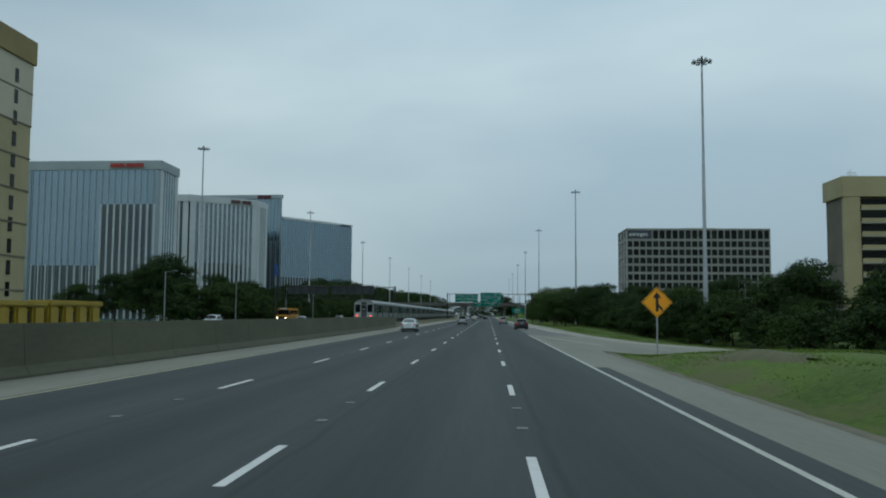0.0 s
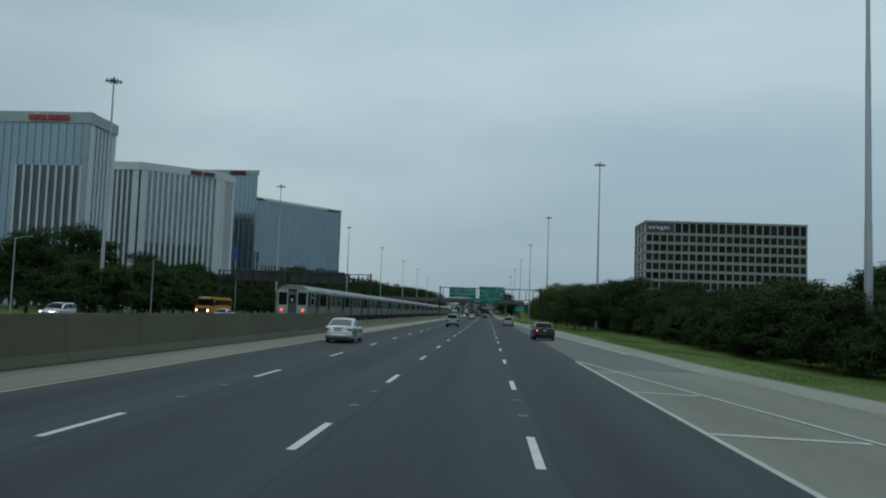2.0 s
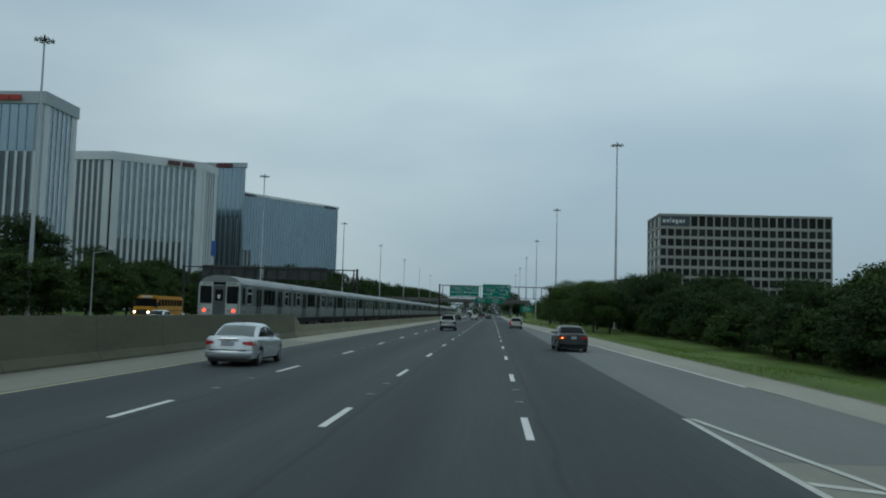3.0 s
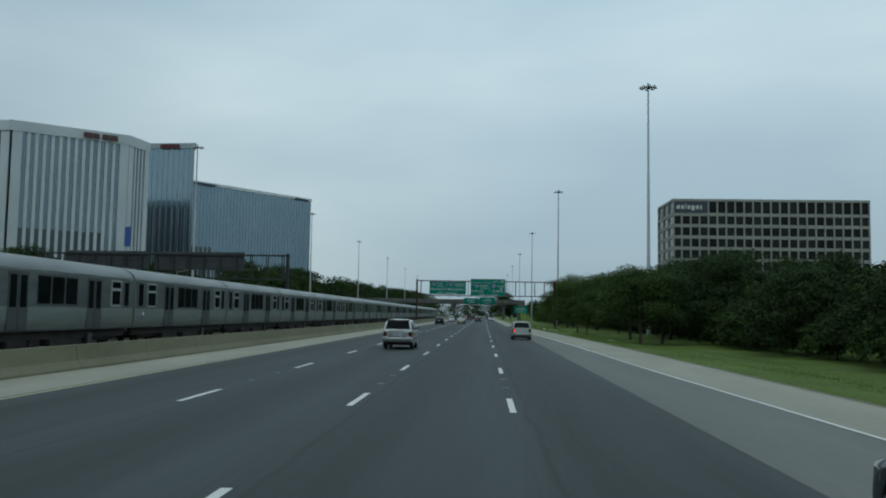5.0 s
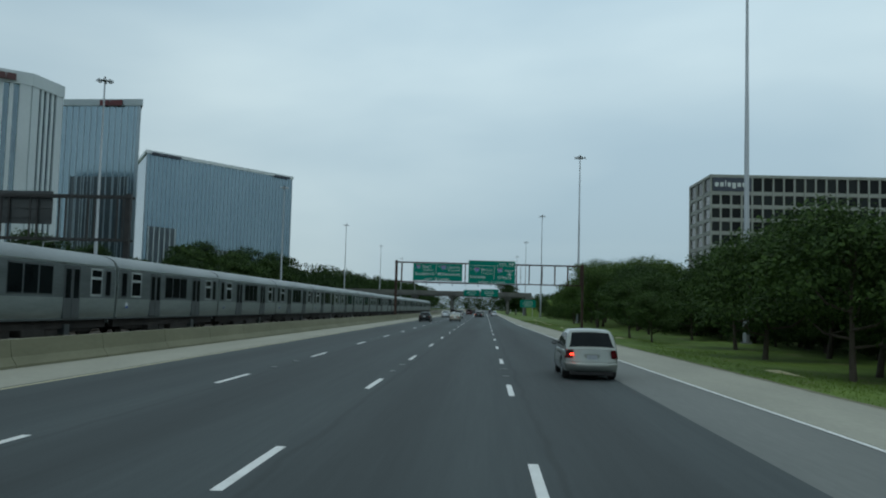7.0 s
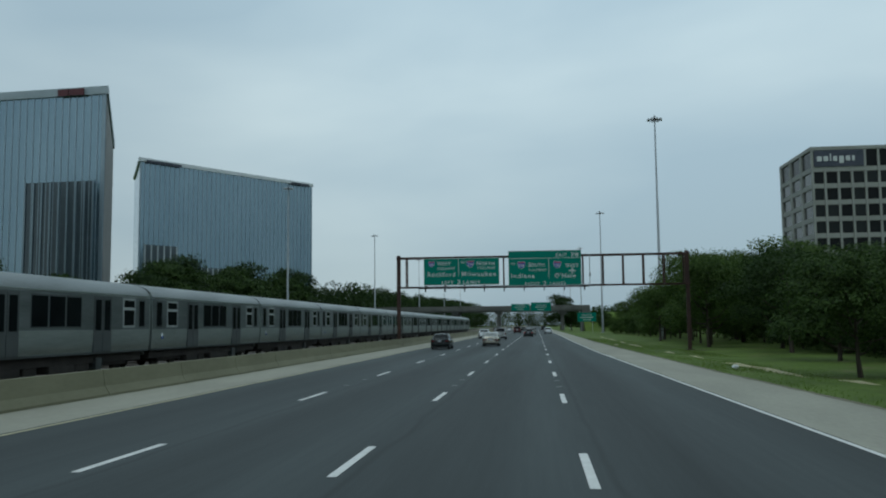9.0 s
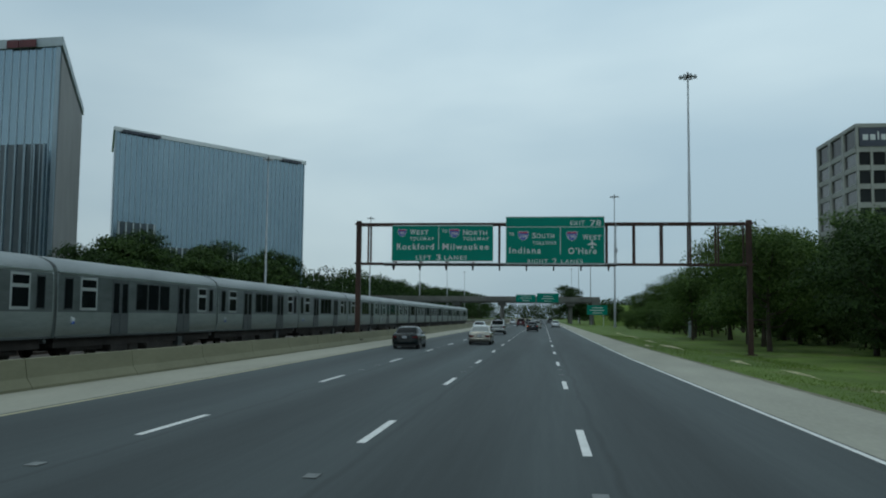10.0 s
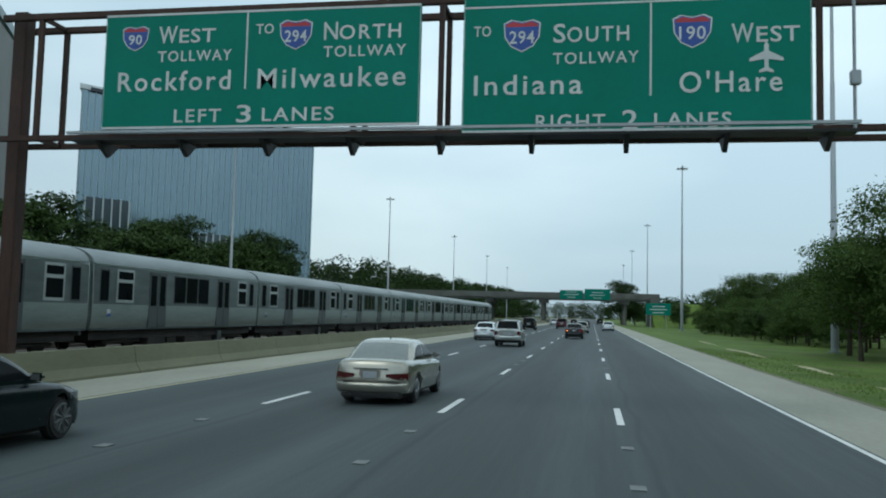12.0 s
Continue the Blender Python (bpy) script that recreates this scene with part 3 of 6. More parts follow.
for i in range(50):
    piece("panel", panel, low_wall, (0, 120 + 6.0 * i, 0))
end = bmesh.new()
a = [end.verts.new((x, 118.0, z)) for x, z in TALL]
b = [end.verts.new((x, 120.0, z)) for x, z in LOW]
for i in range(7):
    end.faces.new((a[i], b[i], b[(i + 1) % 7], a[(i + 1) % 7]))
end.faces.new(a)
end.faces.new(b[::-1])
bmesh.ops.recalc_face_normals(end, faces=end.faces[:])
part("transition", end, BARRIER, low_wall)

track_bed = tagged(part("track_bed", along_y([(-26.6, -0.3), (-14.9, -0.3), (-15.3, 0.22), (-26.2, 0.22)], -300, FAR), BALLAST), "dark gravel ballast bed of two rail tracks", "track bed", kind="structure")
RAILP = [(-0.07, 0.0), (0.07, 0.0), (0.02, 0.03), (0.02, 0.11), (0.036, 0.115), (0.036, 0.15), (-0.036, 0.15), (-0.036, 0.115), (-0.02, 0.11), (-0.02, 0.03)]
rail_mesh = mesh_of(along_y(RAILP, -300, FAR), "rail", RAIL)
for x in (-19.45, -18.0, -23.75, -22.3):
    piece("rail", rail_mesh, track_bed, (x, 0, 0.25))
tie_mesh = mesh_of(boxed(-1.3, 1.3, -0.11, 0.11, 0, 0.06), "tie", TIE)
for i in range(150):
    for x in (-18.72, -23.02):
        piece("tie", tie_mesh, track_bed, (x, 60 + 1.2 * i, 0.2))
tagged(part("barrier_far", along_y([(x - 12.1, z) for x, z in LOW], -300, FAR), BARRIER), "low concrete barrier beyond the tracks", "concrete barrier", kind="structure")
opposite = strip("road_opposite", lambda y: -52.0, lambda y: -27.1, -300, FAR, 0.0, ASPHALT, 0.3)
tagged(opposite, "grey opposing carriageway beyond the rail tracks", "road", kind="structure")

# ---- overpass ----
over = thing("overpass", pose(0, 540, 0), "grey concrete highway overpass on round-edged piers", "overpass", kind="structure")
part("deck", boxed(-130, 17, -6, 6, 7.4, 8.8, 0.05), BRIDGE, over)
for y in (-6.25, 6.02):
    part("parapet", boxed(-130, 20, y, y + 0.23, 7.9, 9.7, 0.03), BRIDGE, over)
for x0 in (-108, -84, -57.0, -33.0, -15.9, 9.5):
    pier = part("pier_cap", boxed(x0 - 1.4, x0 + 1.4, -5.5, 5.5, 6.3, 7.396, 0.08), BRIDGE, over)
    for y in (-4.2, 0.0, 4.2):
        part("column", tubed(((x0, y, -0.5), (x0, y, 6.3), 0.62, 0.62), seg=14), BRIDGE, pier)
for x0, x1 in ((17, 20), (-160, -130)):
    part("abutment", boxed(x0, x1, -9, 9, -0.6, 8.8, 0.1), BRIDGE, over)

# grass embankment that carries the cross road on from the overpass
bank = bmesh.new()
rows = []
for i in range(15):
    x = 17.5 + 5.0 * i
    h = max(0.6, 8.3 - 0.075 * (x - 18.5)) * min(1.0, 0.55 + 0.2 * i)
    row = []
    for y, k in ((-24, -0.05), (-16, 0.35), (-8.5, 0.92), (-6.8, 1.0), (6.8, 1.0), (8.5, 0.92), (24, -0.05)):
        row.append(bank.verts.new((x, 540 + y + 0.8 * noise.noise((x * 0.2, y * 0.3, 1.0)), -0.5 + h * k + 0.2 * noise.noise((x * 0.3, y * 0.2, 4.0)))))
    rows.append(row)
for a, b in zip(rows, rows[1:]):
    for i in range(6):
        bank.faces.new((a[i], b[i], b[i + 1], a[i + 1]))
bank.faces.new(rows[0][::-1])
bmesh.ops.recalc_face_normals(bank, faces=bank.faces[:])
tagged(part("embankment", bank, GRASS, smooth=True), "grassy embankment at the end of the overpass", "embankment", kind="structure")

# ---- high-mast lamps ----


def high_mast(height, label):
    ob = thing("high_mast_lamp", pose(0, 0, 0), label, "street lamp", "high-mast lamps along the highway")
    part("base_plate", boxed(-0.45, 0.45, -0.45, 0.45, -0.1, 0.12, 0.02), GALV, ob)
    bm = bmesh.new()
    rings = []
    for z, rad in ((0.1, 0.34), (height * 0.3, 0.27), (height * 0.3 + 0.05, 0.25), (height * 0.62, 0.19), (height * 0.62 + 0.05, 0.17), (height - 0.5, 0.11)):
        rings.append([bm.verts.new((rad * math.cos(2 * math.pi * i / 12), rad * math.sin(2 * math.pi * i / 12), z)) for i in range(12)])
    for lo, hi in zip(rings, rings[1:]):
        for i in range(12):
            bm.faces.new((lo[i], lo[(i + 1) % 12], hi[(i + 1) % 12], hi[i]))
    bm.faces.new(rings[-1])
    part("mast", bm, GALV, ob, smooth=True)
    ring = bmesh.new()
    loops = [[ring.verts.new(((0.62 + 0.06 * math.cos(v)) * math.cos(u), (0.62 + 0.06 * math.cos(v)) * math.sin(u), height - 0.65 + 0.06 * math.sin(v))) for v in [2 * math.pi * k / 6 for k in range(6)]] for u in [2 * math.pi * i / 20 for i in range(20)]]
    for i in range(20):
        for k in range(6):
            ring.faces.new((loops[i][k], loops[(i + 1) % 20][k], loops[(i + 1) % 20][(k + 1) % 6], loops[i][(k + 1) % 6]))
    head = part("ring", ring, DARKSTEEL, ob, "dark lamp carrier ring")
    part("hub", tubed(((0, 0, height - 0.9), (0, 0, height), 0.2, 0.12), seg=8), DARKSTEEL, head)
    spoke = mesh_of(tubed(((0.1, 0, height - 0.65), (0.6, 0, height - 0.65), 0.05, 0.05), seg=6), "spoke", DARKSTEEL)
    for i in range(4):
        piece("spoke", spoke, head, (0, 0, 0), math.pi / 2 * i)
    lum = bmesh.new()
    tube(lum, (0.62, 0, -0.05), (0.95, 0, -0.05), 0.05, 0.05, 6)
    tube(lum, (1.08, 0, 0.14), (1.08, 0, -0.18), 0.14, 0.30, 10)
    lum_me = mesh_of(lum, "luminaire", GALV)
    for i in range(8):
        piece("luminaire", lum_me, head, (0, 0, height - 0.65), 2 * math.pi * i / 8)
    return ob


mast = high_mast(37.9, "tall galvanised high-mast lamp with a ring of luminaires")
mast.matrix_world = pose(23.8, 231, -0.45)
for x, y, z in ((19.95, 341.3, -0.45), (19.6, 464, -0.45), (19.6, 588, -0.45), (19.6, 712, -0.45), (19.6, 836, -0.45), (-61.3, 166.6, -0.4), (-62.3, 280.5, -0.4), (-62, 401.2, -0.4), (-62, 516, -0.4), (-62, 640, -0.4), (-62, 762, -0.4), (-62, 884, -0.4)):
    copy_thing(mast, pose(x, y, z, 0, 0, (x * 37 + y * 11) % 40))

short_mast = high_mast(37.0, "galvanised high-mast lamp in front of the shrubs by the ramp")
short_mast.matrix_world = pose(26.8, 100.2, -1.5, 0, 0, 12)

# ---- sign gantry over the highway ----
gantry = thing("sign_gantry", pose(0, 282.3, 0), "rusty brown steel sign gantry with two green signs", "sign gantry")
for x, foot in ((-14.75, 0.2), (14.25, -0.5)):
    post = part("post", boxed(x - 0.18, x + 0.18, -0.18, 0.18, foot, 9.35, 0.02), RUST, gantry)
    part("base_plate", boxed(x - 0.4, x + 0.4, -0.4, 0.4, foot, foot + 0.05), RUST, post)
    for i in range(4):
        bx, by = x + (-0.32, 0.32)[i % 2], (-0.32, 0.32)[i // 2]
        part("bolt", tubed(((bx, by, foot + 0.05), (bx, by, foot + 0.12), 0.03, 0.03), seg=6), DARKSTEEL, post)
for y in (-0.5, 0.5):
    part("chord", boxed(-14.95, 14.45, y - 0.07, y + 0.07, 8.98, 9.14, 0.015), RUST, gantry)
    part("chord", boxed(-14.95, 14.45, y - 0.07, y + 0.07, 5.98, 6.12, 0.015), RUST, gantry)
x = -13.9
while x < 14.0:
    for y in (-0.5, 0.5):
        part("strut", boxed(x - 0.06, x + 0.06, y - 0.05, y + 0.05, 6.12, 8.98), RUST, gantry)
    part("tie_bar", boxed(x - 0.04, x + 0.04, -0.43, 0.43, 9.0, 9.1), RUST, gantry)
    part("tie_bar", boxed(x - 0.04, x + 0.04, -0.43, 0.43, 6.0, 6.1), RUST, gantry)
    x += 1.99
catwalk = part("catwalk", boxed(-12.6, 4.6, -1.1, -0.58, 5.86, 5.92), DARKSTEEL, gantry)
for i in range(9):
    x = -11.9 + 2.0 * i
    part("lamp_bracket", slab([(x - 0.05, -1.1, 5.86), (x - 0.05, -0.2, 5.86), (x - 0.05, -0.62, 5.54)], (1, 0, 0), 0.1), DARKSTEEL, catwalk)
part("light_rail", boxed(-12.6, 4.6, -1.22, -1.12, 6.0, 6.06), GALV, gantry)


def sign_panel(x0, x1, z0, z1):
    p = part("sign_panel", boxed(x0, x1, -0.72, -0.66, z0, z1, 0.01), GREEN, gantry, "green reflective guide sign with white legend")
    for a in ((x0, x1, z1 - 0.05, z1), (x0, x1, z0, z0 + 0.05), (x0, x0 + 0.05, z0, z1), (x1 - 0.05, x1, z0, z1)):
        part("border", boxed(a[0] + 0.03, a[1] - 0.03, -0.727, -0.721, a[2], a[3]), SIGNWHITE, p)
    return p


def shield(x, z, w, number, p):
    """A blue road shield with a red crown and white edge."""
    def outline(k):
        pts = [(-0.5, 0.36), (-0.3, 0.47), (0, 0.40), (0.3, 0.47), (0.5, 0.36), (0.47, -0.05), (0.3, -0.34), (0, -0.5), (-0.3, -0.34), (-0.47, -0.05)]
        return [(x + w * k * a, -0.722, z + w * 0.92 * k * b) for a, b in pts]
    part("shield_edge", slab(outline(1.08), (0, -1, 0), 0.006), SIGNWHITE, p)
    part("shield", slab([(a, -0.728, c) for a, _, c in outline(1.0)], (0, -1, 0), 0.004), SIGNBLUE, p)
    part("shield_crown", slab([(x - 0.46 * w, -0.732, z + 0.25 * w), (x + 0.46 * w, -0.732, z + 0.25 * w), (x + 0.45 * w, -0.732, z + 0.33 * w), (x + 0.27 * w, -0.732, z + 0.40 * w), (x, -0.732, z + 0.34 * w), (x - 0.27 * w, -0.732, z + 0.40 * w), (x - 0.45 * w, -0.732, z + 0.33 * w)], (0, -1, 0), 0.003), SIGNRED, p)
    lettering(number, x - (0.27 if len(number) < 3 else 0.36) * w, x + (0.27 if len(number) < 3 else 0.36) * w, z - 0.24 * w, 0.36 * w, p, SIGNWHITE, -0.737)


def legend(text, x0, x1, z, cap, p):
    dx = 0.16 if x1 < -4.4 else 0.06
    lettering(text, x0 + dx, x1 + dx, z - 0.10, cap * 0.94, p, SIGNWHITE)


def caps(text, x0, x1, z, cap, p):
    """A first capital a little taller than the rest."""
    first = {"W": 1.45, "N": 1.0, "S": 0.9}[text[0]] / (len(text) - 1 + 1.2) * (x1 - x0)
    legend(text[0], x0, x0 + first * 0.94, z, cap * 1.25, p)
    legend(text[1:], x0 + first * 1.06, x1, z, cap, p)


s1 = sign_panel(-12.05, -4.38, 6.2, 8.95)
shield(-11.27, 8.37, 0.62, "90", s1)
caps("WEST", -10.83, -9.42, 8.33, 0.34, s1)
legend("TOLLWAY", -10.83, -9.0, 7.89, 0.26, s1)
legend("Rockford", -11.82, -9.0, 7.2, 0.48, s1)
part("divider", boxed(-8.5, -8.46, -0.727, -0.721, 7.1, 8.9), SIGNWHITE, s1)
legend("TO", -8.42, -8.0, 8.48, 0.24, s1)
shield(-7.3, 8.34, 0.73, "294", s1)
caps("NORTH", -6.79, -5.0, 8.29, 0.34, s1)
legend("TOLLWAY", -6.79, -4.87, 7.89, 0.26, s1)
legend("Milwaukee", -8.34, -4.87, 7.2, 0.48, s1)
legend("LEFT", -10.36, -9.2, 6.44, 0.32, s1)
legend("3", -8.82, -8.47, 6.42, 0.42, s1)
legend("LANES", -8.2, -6.5, 6.44, 0.32, s1)
s2 = sign_panel(-3.43, 3.82, 6.0, 9.57)
part("divider", boxed(-3.40, 3.79, -0.727, -0.721, 8.77, 8.81), SIGNWHITE, s2)
legend("EXIT", 1.28, 2.33, 9.03, 0.33, s2)
legend("78", 2.74, 3.5, 8.99, 0.43, s2)
legend("TO", -3.25, -2.88, 8.24, 0.24, s2)
shield(-2.14, 8.14, 0.75, "294", s2)
caps("SOUTH", -1.52, 0.08, 8.06, 0.34, s2)
legend("TOLLWAY", -1.52, 0.28, 7.58, 0.26, s2)
legend("Indiana", -3.23, -0.89, 6.93, 0.46, s2)
part("divider", boxed(0.57, 0.61, -0.727, -0.721, 6.75, 8.76), SIGNWHITE, s2)
shield(1.44, 8.12, 0.75, "190", s2)
caps("WEST", 2.17, 3.52, 7.94, 0.34, s2)
legend("O'Hare", 1.12, 3.17, 6.9, 0.46, s2)
half_plane = [(0.06, 0.3), (0.05, 0.16), (0.42, -0.04), (0.42, -0.12), (0.05, -0.06), (0.05, -0.28), (0.18, -0.36), (0.18, -0.42)]
outline = [(0, 0.42)] + half_plane + [(0, -0.38)] + [(-a, c) for a, c in half_plane[::-1]]
plane = slab([(2.92 + 0.8 * a, -0.728, 7.52 + 0.8 * c) for a, c in outline[::-1]], (0, -1, 0), 0.004)
part("plane_symbol", plane, SIGNWHITE, s2)
legend("RIGHT", -1.87, -0.4, 6.17, 0.32, s2)
legend("2", -0.05, 0.27, 6.15, 0.42, s2)
legend("LANES", 0.61, 2.17, 6.17, 0.32, s2)
part("sensor", boxed(4.55, 4.75, -0.75, -0.6, 6.9, 7.2, 0.02), GALV, gantry, "small grey sensor box")
part("sensor_pole", tubed(((4.65, -0.62, 6.0), (4.65, -0.62, 9.1), 0.035, 0.035), seg=6), GALV, gantry)

# gantry over the opposing carriageway, its sign seen from behind
gantry_b = thing("sign_gantry", pose(0, 203.7, 0), "dark steel gantry with a sign seen from behind", "sign gantry")
for x in (-24.1, -54.5):
    part("post", boxed(x - 0.17, x + 0.17, -0.17, 0.17, -0.45, 8.95, 0.02), DARKSTEEL, gantry_b)
for z in (5.9, 8.72):
    for y in (-0.45, 0.45):
        part("chord", boxed(-54.7, -23.9, y - 0.06, y + 0.06, z - 0.07, z + 0.07), DARKSTEEL, gantry_b)
for i in range(16):
    x = -53.6 + 1.93 * i
    for y in (-0.45, 0.45):
        part("strut", boxed(x - 0.05, x + 0.05, y - 0.05, y + 0.05, 5.97, 8.65), DARKSTEEL, gantry_b)
for x0, x1, z1 in ((-51.5, -41.2, 9.1), (-40.4, -29.5, 9.1)):
    p = part("sign_panel", boxed(x0, x1, 0.56, 0.62, 6.9, z1), SIGNBACK, gantry_b, "unpainted aluminium back of a sign")
    for z in (7.3, 7.95, 8.6):
        part("stiffener", boxed(x0, x1, 0.5, 0.556, z, z + 0.1), SIGNBACK, p)

# signs hung on the overpass, and a roadside sign
for x0, x1, z0, z1 in ((-10.6, -3.4, 7.6, 10.4), (-2.9, 5.0, 7.5, 10.9)):
    t = thing("guide_sign", pose(0, 533.2, 0), "green guide sign fixed to the overpass", "road sign", "signs on the overpass")
    part("sign_panel", boxed(x0, x1, 0.1, 0.18, z0, z1, 0.02), GREEN, t)
    for z, w in ((z0 + 0.5, 0.4), (z0 + 1.4, 0.7), (z0 + 2.2, 0.55)):
        part("legend_bar", boxed((x0 + x1) / 2 - 3.2 * w, (x0 + x1) / 2 + 3.2 * w, 0.09, 0.097, z, z + 0.16), SIGNWHITE, t, "unreadable white lettering")
    for x in (x0 + 1, x1 - 1):
        part("hanger", boxed(x - 0.08, x + 0.08, 0.19, 0.54, z0, 9.6), DARKSTEEL, t)
t = thing("guide_sign", pose(16.1, 487, -0.45), "green roadside guide sign on two steel posts", "road sign")
part("sign_panel", boxed(-3.1, 3.1, -0.05, 0.03, 3.5, 6.5, 0.02), GREEN, t)
for z, w in ((4.0, 0.5), (4.8, 0.8), (5.6, 0.6)):
    part("legend_bar", boxed(-2.7 * w, 2.7 * w, -0.06, -0.053, z, z + 0.2), SIGNWHITE, t, "unreadable white lettering")
for x in (-1.9, 1.9):
    part("post", boxed(x - 0.08, x + 0.08, 0.04, 0.2, 0, 6.3), GALV, t)

# merge warning sign
t = thing("merge_sign", pose(7.95, 34.8, -0.05), "yellow diamond merge sign with a black arrow", "road sign")
part("post", boxed(-0.035, 0.035, 0.0, 0.06, 0, 2.9), GALV, t)
d = 0.79
part("sign_panel", slab([(0, -0.01, 2.72 - d), (d, -0.01, 2.72), (0, -0.01, 2.72 + d), (-d, -0.01, 2.72)], (0, -1, 0), 0.012), AMBER, t)
for i in range(4):
    a, b = [(math.cos(math.pi / 2 * (i + k)) * (d - 0.05), math.sin(math.pi / 2 * (i + k)) * (d - 0.05)) for k in (0, 1)]
    part("border", slab([(a[0], -0.024, 2.72 + a[1]), (b[0], -0.024, 2.72 + b[1]), (b[0] * 0.955, -0.024, 2.72 + b[1] * 0.955), (a[0] * 0.955, -0.024, 2.72 + a[1] * 0.955)], (0, -1, 0), 0.003), BLACK, t)
part("arrow_shaft", slab([(-0.07, -0.025, 2.25), (0.07, -0.025, 2.25), (0.07, -0.025, 2.98), (-0.07, -0.025, 2.98)], (0, -1, 0), 0.003), BLACK, t)
part("arrow_head", slab([(-0.21, -0.025, 2.94), (0.21, -0.025, 2.94), (0, -0.025, 3.26)], (0, -1, 0), 0.003), BLACK, t)
part("arrow_branch", slab([(0.07, -0.025, 2.62), (0.28, -0.025, 2.42), (0.28, -0.025, 2.24), (0.07, -0.025, 2.46)], (0, -1, 0), 0.003), BLACK, t)

# ---- buildings ----


def prism(corners, z0, z1, grow=0.0):
    """Corners in order, seen from above counterclockwise; grow moves the walls outward."""
    bm = bmesh.new()
    n = len(corners)
    cs = []
    for i in range(n):
        p, q, r = (Vector(corners[(i + k) % n]) for k in (-1, 0, 1))
        d1, d2 = (q - p).normalized(), (r - q).normalized()
        n1, n2 = Vector((d1.y, -d1.x)), Vector((d2.y, -d2.x))
        s = (n1 + n2) / max(1e-6, 1 + n1.dot(n2))
        cs.append(q + s * grow)
    a = [bm.verts.new((*c, z0)) for c in cs]
    b = [bm.verts.new((*c, z1)) for c in cs]
    bm.faces.new(a[::-1])
    bm.faces.new(b)
    for i in range(n):
        j = (i + 1) % n
        bm.faces.new((a[i], a[j], b[j], b[i]))
    return bm


def fin_tower(label, corners, height, faces, glass, fin_w, fin_d, pitch, parapet, base=0.0, corner_w=1.6, cladding=FACADE, fins=None, bright=()):
    """An office block with upright fins on the given faces (edge index) and a plain band on top."""
    ob = thing("office_building", pose(0, 0, 0), label, "office building", "office towers beyond the opposing lanes")
    part("wall", prism(corners, -0.5, height - 0.4), glass, ob, "reflective blue-grey glass")
    part("parapet", prism(corners, height - parapet, height, 0.45), cladding, ob)
    n = len(corners)
    fin = mesh_of(boxed(-fin_w / 2, fin_w / 2, -fin_d, 0.1, base, height - parapet), "fin", fins or cladding)
    wide = mesh_of(boxed(-corner_w / 2, corner_w / 2, -fin_d - 0.05, 0.1, -0.4, height - parapet), "corner_pier", fins or cladding)
    for i in faces:
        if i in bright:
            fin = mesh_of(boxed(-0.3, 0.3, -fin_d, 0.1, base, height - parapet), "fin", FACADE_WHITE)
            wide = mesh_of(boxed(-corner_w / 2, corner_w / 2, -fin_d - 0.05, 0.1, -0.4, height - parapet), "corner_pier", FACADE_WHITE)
        p, q = Vector(corners[i]), Vector(corners[(i + 1) % n])
        d = q - p
        rz = math.atan2(d.y, d.x)
        count = max(2, round(d.length / pitch))
        for k in range(count + 1):
            at = p + d * (k / count)
            if k in (0, count):
                at = p + d.normalized() * (corner_w / 2 if k == 0 else d.length - corner_w / 2)
                piece("corner_pier", wide, ob, (at.x, at.y, 0), rz)
            else:
                piece("fin", fin, ob, (at.x, at.y, 0), rz)
    return ob


def sign_bars(ob, p, q, z, h, widths, material, out=0.7, label="raised sign, plain shapes"):
    """A row of plain blocks in place of a company sign, along p to q."""
    p, q = Vector(p), Vector(q)
    d = (q - p).normalized()
    nrm = Vector((d.y, -d.x))
    x = 0.0
    for w, gap in widths:
        a, b = p + d * x, p + d * (x + w)
        part("sign_block", slab([(*(a + nrm * out), z), (*(b + nrm * out), z), (*(b + nrm * out), z + h), (*(a + nrm * out), z + h)], (nrm.x, nrm.y, 0), 0.25), material, ob, label)
        x += w + gap


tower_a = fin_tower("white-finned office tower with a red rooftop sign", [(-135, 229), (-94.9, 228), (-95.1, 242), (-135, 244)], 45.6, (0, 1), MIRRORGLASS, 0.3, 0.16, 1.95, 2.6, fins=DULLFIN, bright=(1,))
sign_bars(tower_a, (-109.5, 228.4), (-94.9, 228), 43.6, 1.15, ((2.2, 0.25), (1.7, 0.5), (2.6, 0.2), (2.4, 0)), LOGORED)
tower_b = fin_tower("white-striped office block with a dark script sign", [(-107.6, 288.1), (-87.7, 304.3), (-86.5, 313.5), (-100, 324), (-112.4, 323)], 44.3, (0, 1), STRIPEGLASS, 0.72, 0.3, 1.68, 2.4, corner_w=2.0, cladding=FACADE_WHITE)
sign_bars(tower_b, (-95.9, 297.6), (-87.7, 304.3), 42.35, 1.25, ((1.9, 0.12), (1.5, 0.7), (1.7, 0.15), (1.7, 0)), surf("script_maroon", (0.07, 0.028, 0.03), (0.11, 0.045, 0.048), 1.0, 0.6))
fin_tower("angled white-finned wing of an office block", [(-146, 290.2), (-108.2, 288.2), (-113, 323), (-146, 323)], 44.3, (0,), WINGGLASS, 0.62, 0.2, 1.75, 2.4, cladding=FACADE_WHITE)
tower_c = fin_tower("tall blue glass office tower with a dark red sign", [(-150, 376), (-95.2, 372.3), (-122, 427), (-165, 432)], 56.2, (0,), MIRRORGLASS, 0.22, 0.08, 1.8, 1.8, fins=DULLFIN, corner_w=0.9)
